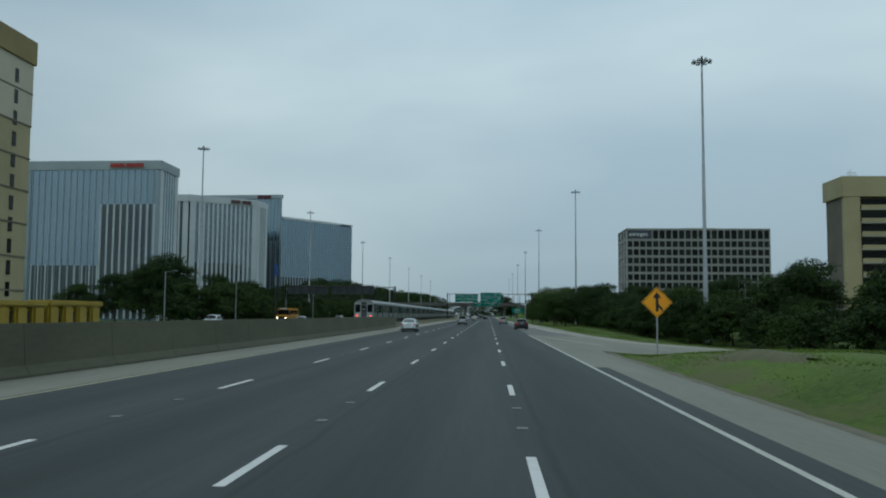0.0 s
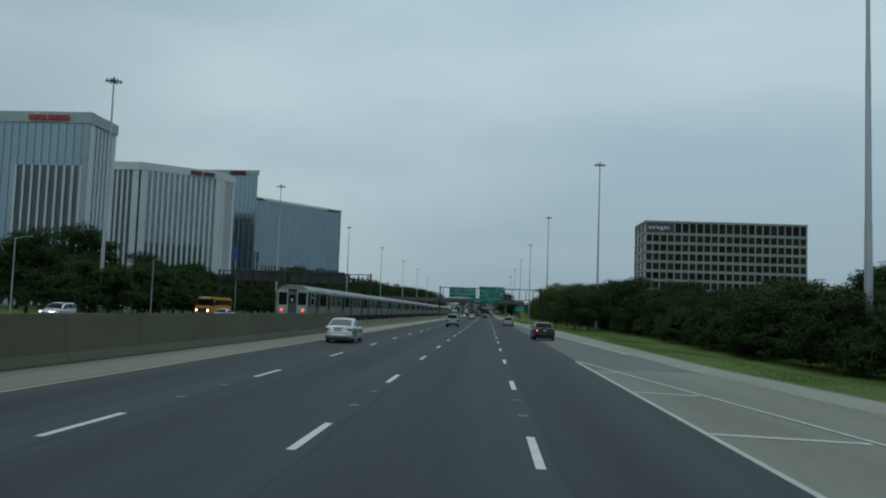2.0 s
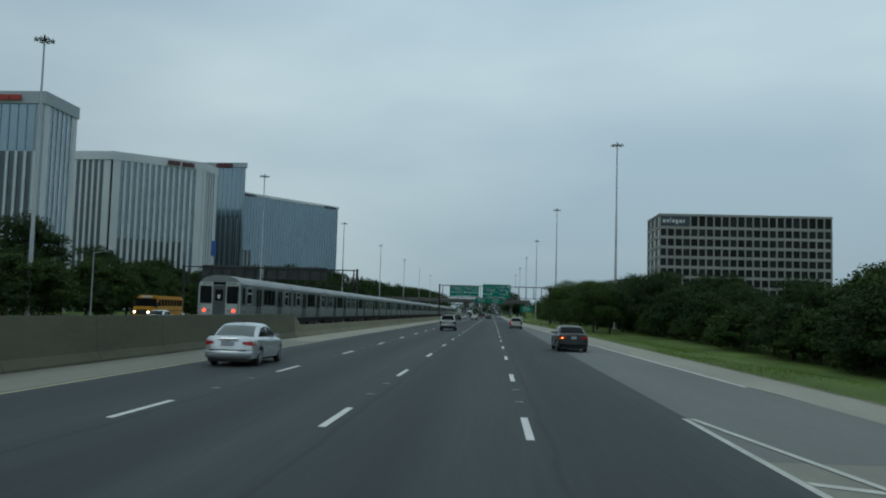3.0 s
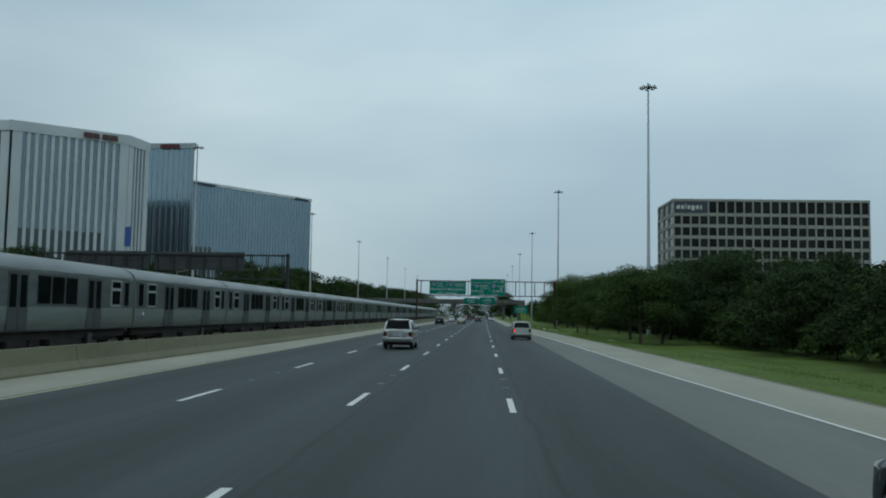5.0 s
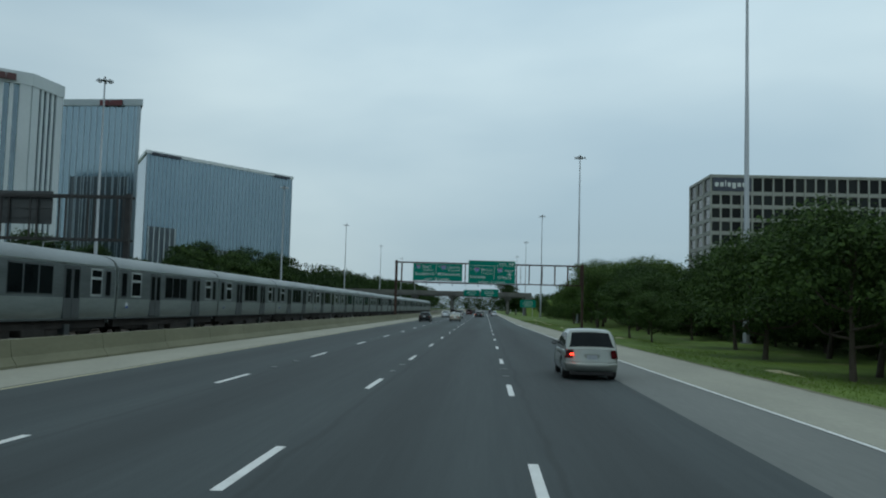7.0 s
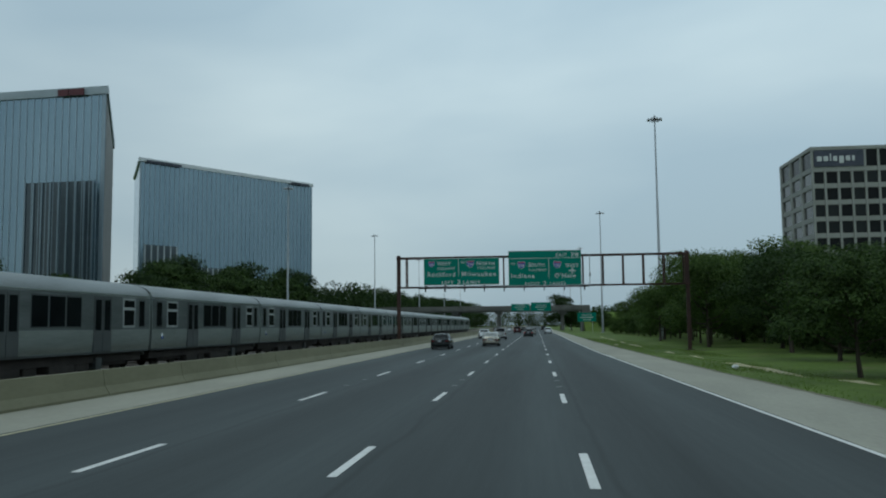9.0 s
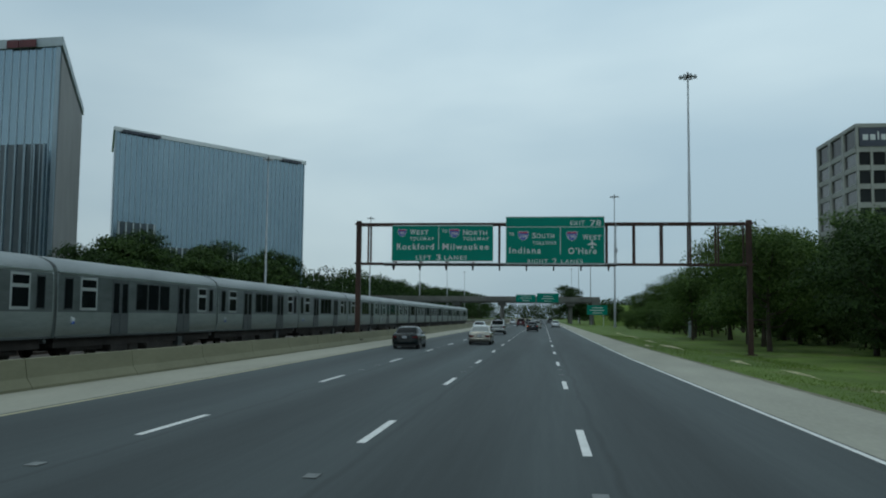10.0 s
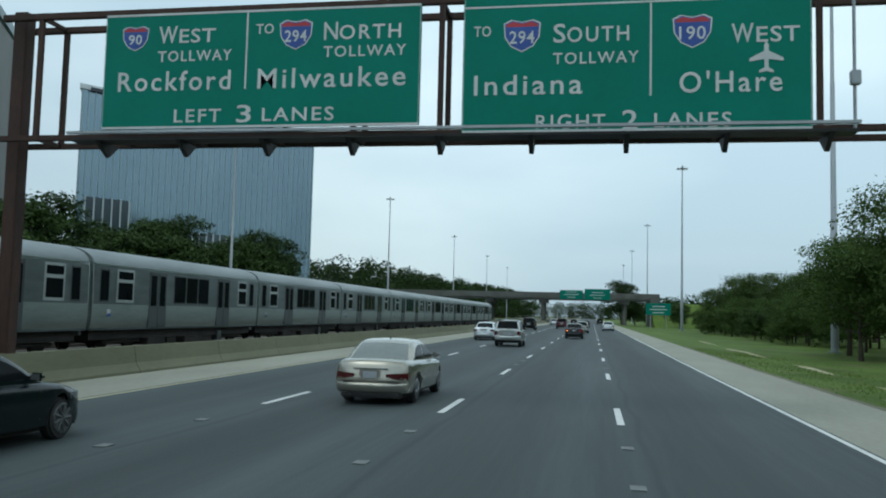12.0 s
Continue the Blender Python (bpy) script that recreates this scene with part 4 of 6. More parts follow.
sign_bars(tower_c, (-106.5, 373), (-95.2, 372.3), 54.3, 1.5, ((2.6, 0.2), (3.6, 0)), surf("dark_red_sign", (0.06, 0.010, 0.016), (0.10, 0.016, 0.022), 1.0, 0.6))
part("side_cladding", slab([(-95.6, 373.2, 0), (-121.9, 426.8, 0), (-121.9, 426.8, 53.8), (-95.6, 373.2, 53.8)], (53.6, 26.3, 0), 0.12), surf("grey_side_cladding", (0.17, 0.175, 0.175), (0.24, 0.245, 0.245), 0.1, 0.75), tower_c, "plain grey side cladding")
tower_d = fin_tower("wide blue-grey glass office slab with slim white fins", [(-126, 452.2), (-85.5, 511.2), (-107, 541), (-143.5, 484)], 56.9, (0,), MIRRORGLASS, 0.26, 0.06, 1.8, 1.2, corner_w=0.5, fins=DULLFIN, cladding=FINGREY)
sign_bars(tower_d, (-124.9, 453.8), (-85.5, 511.2), 55.4, 0.9, ((12.5, 46.5), (8.5, 0)), LOGODARK)


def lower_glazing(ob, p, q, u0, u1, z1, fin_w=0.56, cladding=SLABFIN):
    """A dark sheet with pale fins, painted in place of a reflection at the foot of a face that runs from p to q."""
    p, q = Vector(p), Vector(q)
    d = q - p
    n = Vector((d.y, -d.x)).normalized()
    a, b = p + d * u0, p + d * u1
    part("lower_glazing", slab([(*(c + n * 0.02), z) for c, z in ((a, 0.2), (b, 0.2), (b, z1), (a, z1))], (n.x, n.y, 0), 0.05), REFLECTDARK, ob, "dark sheet standing for a reflection in the glass")
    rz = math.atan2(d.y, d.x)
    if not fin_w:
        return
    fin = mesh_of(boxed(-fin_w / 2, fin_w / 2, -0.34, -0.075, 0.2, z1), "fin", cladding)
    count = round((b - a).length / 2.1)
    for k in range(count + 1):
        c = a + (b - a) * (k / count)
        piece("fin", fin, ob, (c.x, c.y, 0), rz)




# grid office block on the right
grid = thing("office_building", pose(0, 0, 0), "beige concrete grid office block with dark windows", "office building")
VX0, VX1, VY0, VY1, VH = 66.6, 135.6, 409.0, 435.4, 44.7
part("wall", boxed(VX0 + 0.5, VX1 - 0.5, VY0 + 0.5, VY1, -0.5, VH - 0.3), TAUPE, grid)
part("roof", boxed(VX0 - 0.1, VX1 + 0.1, VY0 - 0.1, VY1 + 0.1, VH - 0.9, VH, 0.05), GRIDCONC, grid)
part("penthouse", boxed(95, 112, 418, 430, VH, VH + 1.1), GRIDCONC, grid)
BAYS, FLOOR = 22, 4.05
bay = (VX1 - VX0) / BAYS
tops = [VH - 0.9] + [VH - 6.2 - FLOOR * i for i in range(10)]
for z in tops[1:]:
    part("spandrel", boxed(VX0, VX1, VY0, VY0 + 0.5, z - 0.0, z + 1.15), GRIDCONC, grid)
    part("spandrel", boxed(VX0, VX0 + 0.5, VY0 + 0.5, VY1, z - 0.0, z + 1.15), GRIDCONC, grid)
mull = mesh_of(boxed(-0.26, 0.26, -0.12, 0.49, -0.5, VH - 0.9, 0.02), "mullion", GRIDCONC)
for i in range(BAYS + 1):
    piece("mullion", mull, grid, (VX0 + min(max(bay * i, 0.26), VX1 - VX0 - 0.26), VY0, 0))
side_mull = mesh_of(boxed(-0.12, 0.49, -0.7, 0.7, -0.5, VH - 0.9), "mullion", GRIDCONC)
for i in range(1, 4):
    piece("mullion", side_mull, grid, (VX0, VY0 + 8.8 * i - 0.7, 0))
pane_top = mesh_of(boxed(0, bay - 0.5, 0, 0.06, 0, 4.15), "window", PANE)
pane_me = mesh_of(boxed(0, bay - 0.5, 0, 0.06, 0, FLOOR - 1.15), "window", PANE)
pane_side = mesh_of(boxed(0, 0.06, 0, 7.4, 0, FLOOR - 1.15), "window", surf("side_window", (0.03, 0.035, 0.037), (0.08, 0.088, 0.09), 0.3, 0.12, 0.2, 0, spec=0.2, obj=0.4))
pane_side_top = mesh_of(boxed(0, 0.06, 0, 7.4, 0, 4.15), "window", PANE)
for i in range(BAYS):
    piece("window", pane_top, grid, (VX0 + bay * i + 0.25, VY0 + 0.3, VH - 5.05))
    for z in tops[2:]:
        piece("window", pane_me, grid, (VX0 + bay * i + 0.25, VY0 + 0.3, z + 1.15))
for j in range(3):
    piece("window", pane_side_top, grid, (VX0 + 0.3, VY0 + 0.7 + 8.8 * j, VH - 5.05))
    for z in tops[2:]:
        piece("window", pane_side, grid, (VX0 + 0.3, VY0 + 0.7 + 8.8 * j, z + 1.15))
part("sign_board", boxed(VX0 + 0.7, VX0 + bay * 4 - 0.3, VY0 - 0.2, VY0 - 0.13, VH - 5.0, VH - 1.0), LOGODARK, grid, "dark board behind a white sign")
x = VX0 + 1.3
for w, z0, z1 in ((1.1, 0.0, 1.25), (1.05, 0.0, 1.25), (0.3, 0.0, 1.9), (0.95, 0.0, 1.25), (1.05, -0.55, 1.25), (1.05, 0.0, 1.25), (0.6, 0.0, 1.25)):
    part("sign_block", boxed(x, x + w, VY0 - 0.4, VY0 - 0.22, VH - 3.7 + z0, VH - 3.7 + z1, 0.05), SIGNWHITE, grid, "white sign, plain shapes")
    x += w + 0.45

# beige tower with balconies by the ramp
hotel = thing("hotel_building", pose(75.0, 176, -1.5), "beige tower with stacked balconies and ochre roof band", "apartment tower")
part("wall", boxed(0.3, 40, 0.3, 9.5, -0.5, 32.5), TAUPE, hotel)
part("pier", boxed(0.0, 3.4, -0.8, 0.35, -0.5, 29.2), BEIGE, hotel)
part("roof", boxed(-0.3, 40.4, -0.9, 9.9, 29.2, 33.6, 0.05), BEIGE, hotel)
slab_me = mesh_of(boxed(3.45, 40, -1.3, 0.3, 0, 0.22), "balcony_slab", GRIDCONC)
rail_me = mesh_of(boxed(3.45, 40, -1.3, -1.22, 0.22, 1.15), "balcony_rail", BEIGE)
win_me = mesh_of(boxed(3.7, 39.5, 0.22, 0.296, 0.5, 2.5), "window", PANE)
for i in range(10):
    piece("balcony_slab", slab_me, hotel, (0, 0, 0.6 + 2.85 * i))
    piece("balcony_rail", rail_me, hotel, (0, 0, 0.6 + 2.85 * i))
    piece("window", win_me, hotel, (0, 0, 0.7 + 2.85 * i))
part("roof_mast", tubed(((3.5, 5, 33.6), (3.5, 5, 35.8), 0.06, 0.04), ((5, 5, 33.6), (5, 5, 35.4), 0.06, 0.04), ((4.2, 5.5, 33.6), (4.2, 5.5, 36.2), 0.05, 0.03), ((3.2, 5, 34.8), (5.4, 5, 34.8), 0.05, 0.05), ((3.2, 5, 35.3), (5.0, 5, 35.3), 0.05, 0.05), seg=6), GALV, hotel)

# beige tower beyond the opposing lanes
beige = thing("hotel_building", pose(-63.6, 103, -0.4), "tall beige panelled tower with narrow slot windows", "tower")
part("wall", boxed(-30, 0, -45, 0, -0.3, 39.0), BEIGE, beige)
part("upper_wall", boxed(-30, 0.06, -45, 0.06, 27.6, 36.3), surf("pale_panels", (0.42, 0.40, 0.31), (0.5, 0.48, 0.39), 0.2, 0.8), beige, "paler panels of the upper storeys")
part("roof", boxed(-30.3, 0.35, -45.3, 0.35, 36.3, 39.6, 0.05), ROOFBAND, beige)
joint = mesh_of(boxed(-0.02, 0.1, -45, 0.05, 0, 0.22), "floor_line", TAUPE)
slot = mesh_of(boxed(-0.05, 0.08, -0.45, 0.45, 0, 1.9), "window", PANE)
for i in range(9):
    z = 0.6 + 4.5 * i
    if z < 34:
        piece("floor_line", joint, beige, (0, 0, z))
for i in range(12):
    for k in range(5):
        piece("window", slot, beige, (0, -4.0 - 7.5 * k, 1.5 + 2.85 * i))

# reflections of neighbouring blocks and trees, laid on the glass as dark sheets
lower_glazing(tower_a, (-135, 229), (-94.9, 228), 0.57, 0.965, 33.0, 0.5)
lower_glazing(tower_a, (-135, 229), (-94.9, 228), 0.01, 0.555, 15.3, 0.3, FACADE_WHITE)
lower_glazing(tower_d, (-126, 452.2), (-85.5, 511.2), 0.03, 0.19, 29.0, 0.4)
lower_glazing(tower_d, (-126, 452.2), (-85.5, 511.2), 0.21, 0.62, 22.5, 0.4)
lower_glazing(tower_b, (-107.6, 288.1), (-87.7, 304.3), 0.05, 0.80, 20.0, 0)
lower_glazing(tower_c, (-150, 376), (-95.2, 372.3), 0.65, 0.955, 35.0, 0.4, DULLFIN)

# a tall blue sign on a pole beyond the opposing lanes
pole_sign = thing("pole_sign", pose(-70, 264.8, -0.42), "tall blue sign panel on a grey steel pole", "sign")
part("pole", tubed(((0, 0, -0.1), (0, 0, 14.6), 0.16, 0.12), seg=10), GALV, pole_sign)
part("panel", boxed(-0.55, 0.55, -0.14, 0.14, 14.6, 18.4, 0.05), LOGOBLUE, pole_sign)

# ---- train ----


def railcar(rear_cab):
    """A stainless rapid-transit car; y runs ahead from its rear end, z from the rail."""
    L = 14.45
    ob = thing("train_car", pose(0, 0, 0), "dull stainless steel rapid-transit train car on the median track", "train car", "cars of the train")
    half_side = [(1.35, 0.84), (1.385, 1.0), (1.41, 1.25), (1.42, 1.6), (1.418, 2.0), (1.41, 2.5), (1.395, 3.0), (1.30, 3.22)]
    side = half_side + [(-x, z) for x, z in half_side[::-1]]
    part("body", along_y(side, 0, L), STAINLESS, ob, smooth=True)
    arc = [(1.37 * math.cos(a), 3.12 + 0.58 * math.sin(a)) for a in [math.pi * i / 16 for i in range(17)]]
    part("roof", along_y(arc, 0.02, L - 0.02), TRAINROOF, ob, "pale weathered arched roof", True)
    for s in (1, -1):
        part("drip_rail", boxed(min(s * 1.36, s * 1.44), max(s * 1.36, s * 1.44), 0.05, L - 0.05, 3.06, 3.12), STAINLESS, ob)
        part("sill", boxed(min(s * 1.34, s * 1.38), max(s * 1.34, s * 1.38), 0.05, L - 0.05, 0.80, 0.88), TRAINDOOR, ob)

        def panel(name, y0, y1, z0, z1, mat, proud, parent, label=""):
            a, b = s * 1.38, s * (1.414 + proud)
            return part(name, boxed(min(a, b), max(a, b), y0, y1, z0, z1, 0.01), mat, parent, label)

        # thin sheet in the darker stainless: shading of the upper side put into colour
        panel("window_band", 0.06, L - 0.06, 1.70, 3.02, SHADEBAND, 0.006, ob)
        for y0, y1, framed in ((0.45, 0.95, 0), (1.55, 2.55, 1), (5.75, 6.7, 0), (6.82, 7.77, 0), (7.89, 8.84, 0), (12.1, 13.0, 1), (13.45, 13.9, 0)):
            if framed:
                fr = panel("window_frame", y0 - 0.09, y1 + 0.09, 1.77, 2.98, FRAMEPALE, 0.016, ob, "pale aluminium window frame")
                panel("pane", y0, y1, 1.86, 2.5, GLASS, 0.022, fr)
                panel("vent_pane", y0, y1, 2.6, 2.9, GLASS, 0.022, fr)
            else:
                fr = panel("window_frame", y0 - 0.05, y1 + 0.05, 1.77, 2.95, TRAINDOOR, 0.012, ob)
                panel("pane", y0, y1, 1.83, 2.89, GLASS, 0.022, fr)
        for y0 in (3.75, 9.75):
            for k in (0, 1):
                leaf = panel("door_leaf", y0 + 0.68 * k, y0 + 0.68 * k + 0.66, 0.88, 2.98, TRAINDOOR, 0.02, ob, "sliding door leaf")
                panel("pane", y0 + 0.68 * k + 0.11, y0 + 0.68 * k + 0.55, 1.68, 2.86, GLASS, 0.03, leaf)
        part("emblem", boxed(min(s * 1.4, s * 1.445), max(s * 1.4, s * 1.445), 0.9, 1.14, 1.3, 1.54, 0.02), SIGNWHITE, ob, "small pale round emblem, plain shape")
        part("emblem", boxed(min(s * 1.4, s * 1.45), max(s * 1.4, s * 1.45), 0.92, 1.12, 1.28, 1.4, 0.008), LOGOBLUE, ob, "small blue emblem, plain shape")
    for y in (-0.025, L - 0.035):
        part("end_panel", boxed(-1.34, 1.34, y, y + 0.06, 0.80, 3.24, 0.02), STAINLESS, ob)
    if rear_cab:
        door = part("end_door", boxed(-0.42, 0.42, -0.06, -0.026, 0.82, 3.02, 0.01), TRAINDOOR, ob)
        part("pane", boxed(-0.27, 0.27, -0.075, -0.055, 2.0, 2.75, 0.03), GLASS, door)
        part("notice", boxed(-0.1, 0.08, -0.082, -0.076, 2.15, 2.4), SIGNWHITE, door)
        part("destination_box", boxed(-0.42, 0.42, -0.07, -0.03, 3.05, 3.24, 0.01), GLASS, ob)
        for s in (1, -1):
            fr = part("window_frame", boxed(s * 0.9 - 0.40, s * 0.9 + 0.40, -0.05, -0.026, 1.82, 2.98, 0.03), TRIM, ob)
            part("pane", boxed(s * 0.9 - 0.36, s * 0.9 + 0.36, -0.06, -0.045, 1.87, 2.93, 0.05), GLASS, fr)
            part("tail_lamp", tubed(((s * 0.99, -0.08, 1.36), (s * 0.99, -0.02, 1.36), 0.095, 0.095), seg=14), REDLAMP, ob, "lit red tail lamp")
            part("head_lamp", tubed(((s * 0.66, -0.07, 1.36), (s * 0.66, -0.02, 1.36), 0.085, 0.085), seg=14), ALLOY, ob, "unlit round head lamp")
            for k in range(3):
                part("marker_lamp", tubed(((s * (0.62 + 0.2 * k), -0.06, 3.12), (s * (0.62 + 0.2 * k), -0.02, 3.12), 0.05, 0.05), seg=8), TAILRED if k == 2 else TRIM, ob)
            part("grab_rail", tubed(((s * 1.28, -0.09, 1.0), (s * 1.28, -0.09, 2.7), 0.02, 0.02), seg=6), ALLOY, ob)
    part("anti_climber", boxed(-1.1, 1.1, -0.2, -0.03, 0.62, 0.76, 0.02), TRAINROOF, ob)
    part("coupler", boxed(-0.16, 0.16, -0.55, 0.0, 0.42, 0.66, 0.03), UNDER, ob)
    part("coupler", boxed(-0.16, 0.16, L, L + 0.2, 0.42, 0.66, 0.03), UNDER, ob)
    part("underframe", boxed(-1.15, 1.15, 0.3, L - 0.3, 0.45, 0.838), UNDER, ob)
    for y0, y1, w in ((4.2, 5.6, 1.2), (5.9, 6.7, 1.1), (7.2, 8.9, 1.22), (9.1, 10.1, 1.1)):
        part("equipment_box", boxed(-w, w, y0, y1, 0.18, 0.46, 0.03), UNDER, ob)
    part("pale_box", boxed(-1.25, 1.25, 10.3, 10.75, 0.2, 0.64, 0.02), TRAINDOOR, ob)
    wheel = bmesh.new()
    tube(wheel, (-0.8, 0, 0), (-0.66, 0, 0), 0.36, 0.36, 18)
    tube(wheel, (0.66, 0, 0), (0.8, 0, 0), 0.36, 0.36, 18)
    tube(wheel, (-0.7, 0, 0), (0.7, 0, 0), 0.07, 0.07, 8)
    wheel_me = mesh_of(wheel, "wheelset", UNDER)
    for y in (2.6, L - 2.6):
        bogie = part("bogie", boxed(-1.05, 1.05, y - 1.3, y + 1.3, 0.3, 0.44, 0.03), UNDER, ob)
        for dy in (-0.92, 0.92):
            piece("wheelset", wheel_me, bogie, (0, y + dy, 0.36))
    return ob


RAIL_TOP, TRAIN_X, TRAIN_Y, TRAIN_CARS = 0.40, -18.72, 114.0, 20
railcar(True).matrix_world = pose(TRAIN_X, TRAIN_Y, RAIL_TOP)
mid = railcar(False)
mid.matrix_world = pose(TRAIN_X, TRAIN_Y + 14.66, RAIL_TOP)
for i in range(2, TRAIN_CARS):
    copy_thing(mid, pose(TRAIN_X, TRAIN_Y + 14.66 * i, RAIL_TOP))

# ---- cars ----


def softened(pts, rounds=2):
    """Cuts the corners of an open outline, keeping its ends."""
    for _ in range(rounds):
        out = [pts[0]]
        for p, q in zip(pts, pts[1:]):
            out += [(0.75 * p[0] + 0.25 * q[0], 0.75 * p[1] + 0.25 * q[1]), (0.25 * p[0] + 0.75 * q[0], 0.25 * p[1] + 0.75 * q[1])]
        pts = out + [pts[-1]]
    return pts


def shell(outline, w, bevel, columns=8):
    """A closed outline (y, z) drawn across x in columns, with rounded flanks."""
    bm = bmesh.new()
    xs = [-w + 2 * w * i / columns for i in range(columns + 1)]
    rings = [[bm.verts.new((x, y, z)) for y, z in outline] for x in xs]
    n = len(outline)
    for a, b in zip(rings, rings[1:]):
        for i in range(n):
            bm.faces.new((a[i], a[(i + 1) % n], b[(i + 1) % n], b[i]))
    caps = [bm.faces.new(rings[0]), bm.faces.new(rings[-1][::-1])]
    bmesh.ops.recalc_face_normals(bm, faces=bm.faces[:])
    bmesh.ops.bevel(bm, geom=list({e for f in caps for e in f.edges}), offset=bevel, segments=4, affect="EDGES", clamp_overlap=True)
    return bm


def skin(rings):
    """A smooth closed hull through half sections (x, y, z), mirrored in x, ends closed."""
    bm = bmesh.new()
    loops = []
    for half_ring in rings:
        right = [bm.verts.new(p) for p in half_ring]
        left = [bm.verts.new((-x, y, z)) for x, y, z in half_ring[1:-1]]
        loops.append(right + left[::-1])
    n = len(loops[0])
    for a, b in zip(loops, loops[1:]):
        for i in range(n):
            bm.faces.new((a[i], a[(i + 1) % n], b[(i + 1) % n], b[i]))
    bm.faces.new(loops[0])
    bm.faces.new(loops[-1][::-1])
    bmesh.ops.remove_doubles(bm, verts=bm.verts[:], dist=0.0008)
    bmesh.ops.recalc_face_normals(bm, faces=bm.faces[:])
    return bm


def sheet(grid, out, thick=0.012):
    """A curved pane on a grid of points, thickened inward; out: its rough outward direction."""
    bm = bmesh.new()
    o = Vector(out).normalized() * thick
    front = [[bm.verts.new(Vector(p)) for p in row] for row in grid]
    rear = [[bm.verts.new(Vector(p) - o) for p in row] for row in grid]
    nr, nc = len(grid), len(grid[0])
    for i in range(nr - 1):
        for j in range(nc - 1):
            bm.faces.new((front[i][j], front[i][j + 1], front[i + 1][j + 1], front[i + 1][j]))
            bm.faces.new((rear[i][j], rear[i + 1][j], rear[i + 1][j + 1], rear[i][j + 1]))
    rim = [(0, j) for j in range(nc)] + [(i, nc - 1) for i in range(1, nr)] + [(nr - 1, j) for j in range(nc - 2, -1, -1)] + [(i, 0) for i in range(nr - 2, 0, -1)]
    for (a, b), (c, d) in zip(rim, rim[1:] + rim[:1]):
        bm.faces.new((front[a][b], rear[a][b], rear[c][d], front[c][d]))
    bmesh.ops.recalc_face_normals(bm, faces=bm.faces[:])
    return bm


def car(name, m, label, colour, shape, L, W, H, lamps=None, rear_glass=None, heads=None, group="cars on the highway", plate=True, lamp_width=0.34, lit=0, lit_lamp=None, category="car", lamp_drop=0.0, rim_mat=None, lower=None):
    """A road car; y runs ahead from its rear bumper. shape: sedan, suv or hatch."""
    ob = thing(name, m, label, category, group)
    w = W / 2
    r = 0.37 if shape == "suv" else 0.325
    yr, yf = 0.215 * L, 0.80 * L
    belt = {"sedan": 0.665, "suv": 0.655, "hatch": 0.63}[shape] * H
    if shape == "sedan":
        sill = [(0.12, 0.26), (0.03, 0.30), (-0.01, 0.50), (0.02, 0.66), (0.06, belt - 0.10), (0.12, belt + 0.02), (0.30, belt + 0.055), (0.20 * L, belt + 0.05), (0.66 * L, belt - 0.01), (0.75 * L, belt - 0.05), (0.90 * L, belt - 0.15), (0.975 * L, belt - 0.27), (L, 0.36 * H), (L - 0.02, 0.24), (L - 0.12, 0.2)]
        house = [(0.138 * L, belt), (0.285 * L, H - 0.085), (0.36 * L, H - 0.02), (0.46 * L, H), (0.56 * L, H - 0.06), (0.755 * L, belt - 0.03)]
    elif shape == "suv":
        sill = [(0.30, 0.40), (0.10, 0.44), (0.07, 0.60), (0.07, 0.74), (0.055, 0.86), (0.06, belt - 0.08), (0.08, belt), (0.20 * L, belt), (0.70 * L, belt - 0.02), (0.80 * L, belt - 0.06), (0.94 * L, belt - 0.15), (0.985 * L, 0.50 * H), (L, 0.36 * H), (L - 0.04, 0.28), (L - 0.14, 0.25)]
        house = [(0.10, belt - 0.04), (0.33, H - 0.09), (0.48, H - 0.015), (0.40 * L, H), (0.53 * L, H - 0.06), (0.735 * L, belt - 0.05)]
    else:
        sill = [(0.12, 0.26), (0.02, 0.32), (-0.02, 0.52), (0.04, 0.66), (0.07, belt - 0.08), (0.09, belt), (0.20 * L, belt), (0.70 * L, belt - 0.02), (0.82 * L, belt - 0.09), (0.95 * L, belt - 0.24), (L, 0.36 * H), (L - 0.04, 0.25), (L - 0.12, 0.22)]
        house = [(0.09, belt - 0.03), (0.62, H - 0.09), (0.85, H - 0.015), (0.42 * L, H), (0.54 * L, H - 0.06), (0.77 * L, belt - 0.06)]
    rim_line = softened(sill, 3)
    lowest = min(range(len(rim_line)), key=lambda i: rim_line[i][0])
    nose = max(range(len(rim_line)), key=lambda i: rim_line[i][0])
    under = rim_line[:lowest + 1][::-1]
    crest = rim_line[lowest:nose + 1]
    chin = rim_line[nose:]

    waist, taper = (0.885, 0.17) if shape == "sedan" else (0.945, 0.19)

    def bend(y, x):
        """Ends curve round in plan."""
        u = abs(x) / w
        return y + 0.20 * u**4 * max(0.0, 1 - y / (0.16 * L)) - 0.52 * u**4 * max(0.0, 1 - (L - y) / (0.22 * L))

    def tuck(bm):
        for v in bm.verts:
            t = (v.co.y / L - 0.5) * 2
            k = 1 - 0.09 * abs(t) ** 4
            if v.co.z < 0.5:
                k *= 1 - 0.06 * (0.5 - v.co.z) / 0.3
            else:
                k *= 1 - 0.05 * ((v.co.z - 0.5) / (belt - 0.5)) ** 2
            x = v.co.x
            v.co.x *= k
            v.co.y = bend(v.co.y, x)
        return bm

    def flank_x(y, z):
        """Half width of the lower body."""
        t = (y / L - 0.5) * 2
        k = w * (1 - 0.09 * abs(t) ** 4)
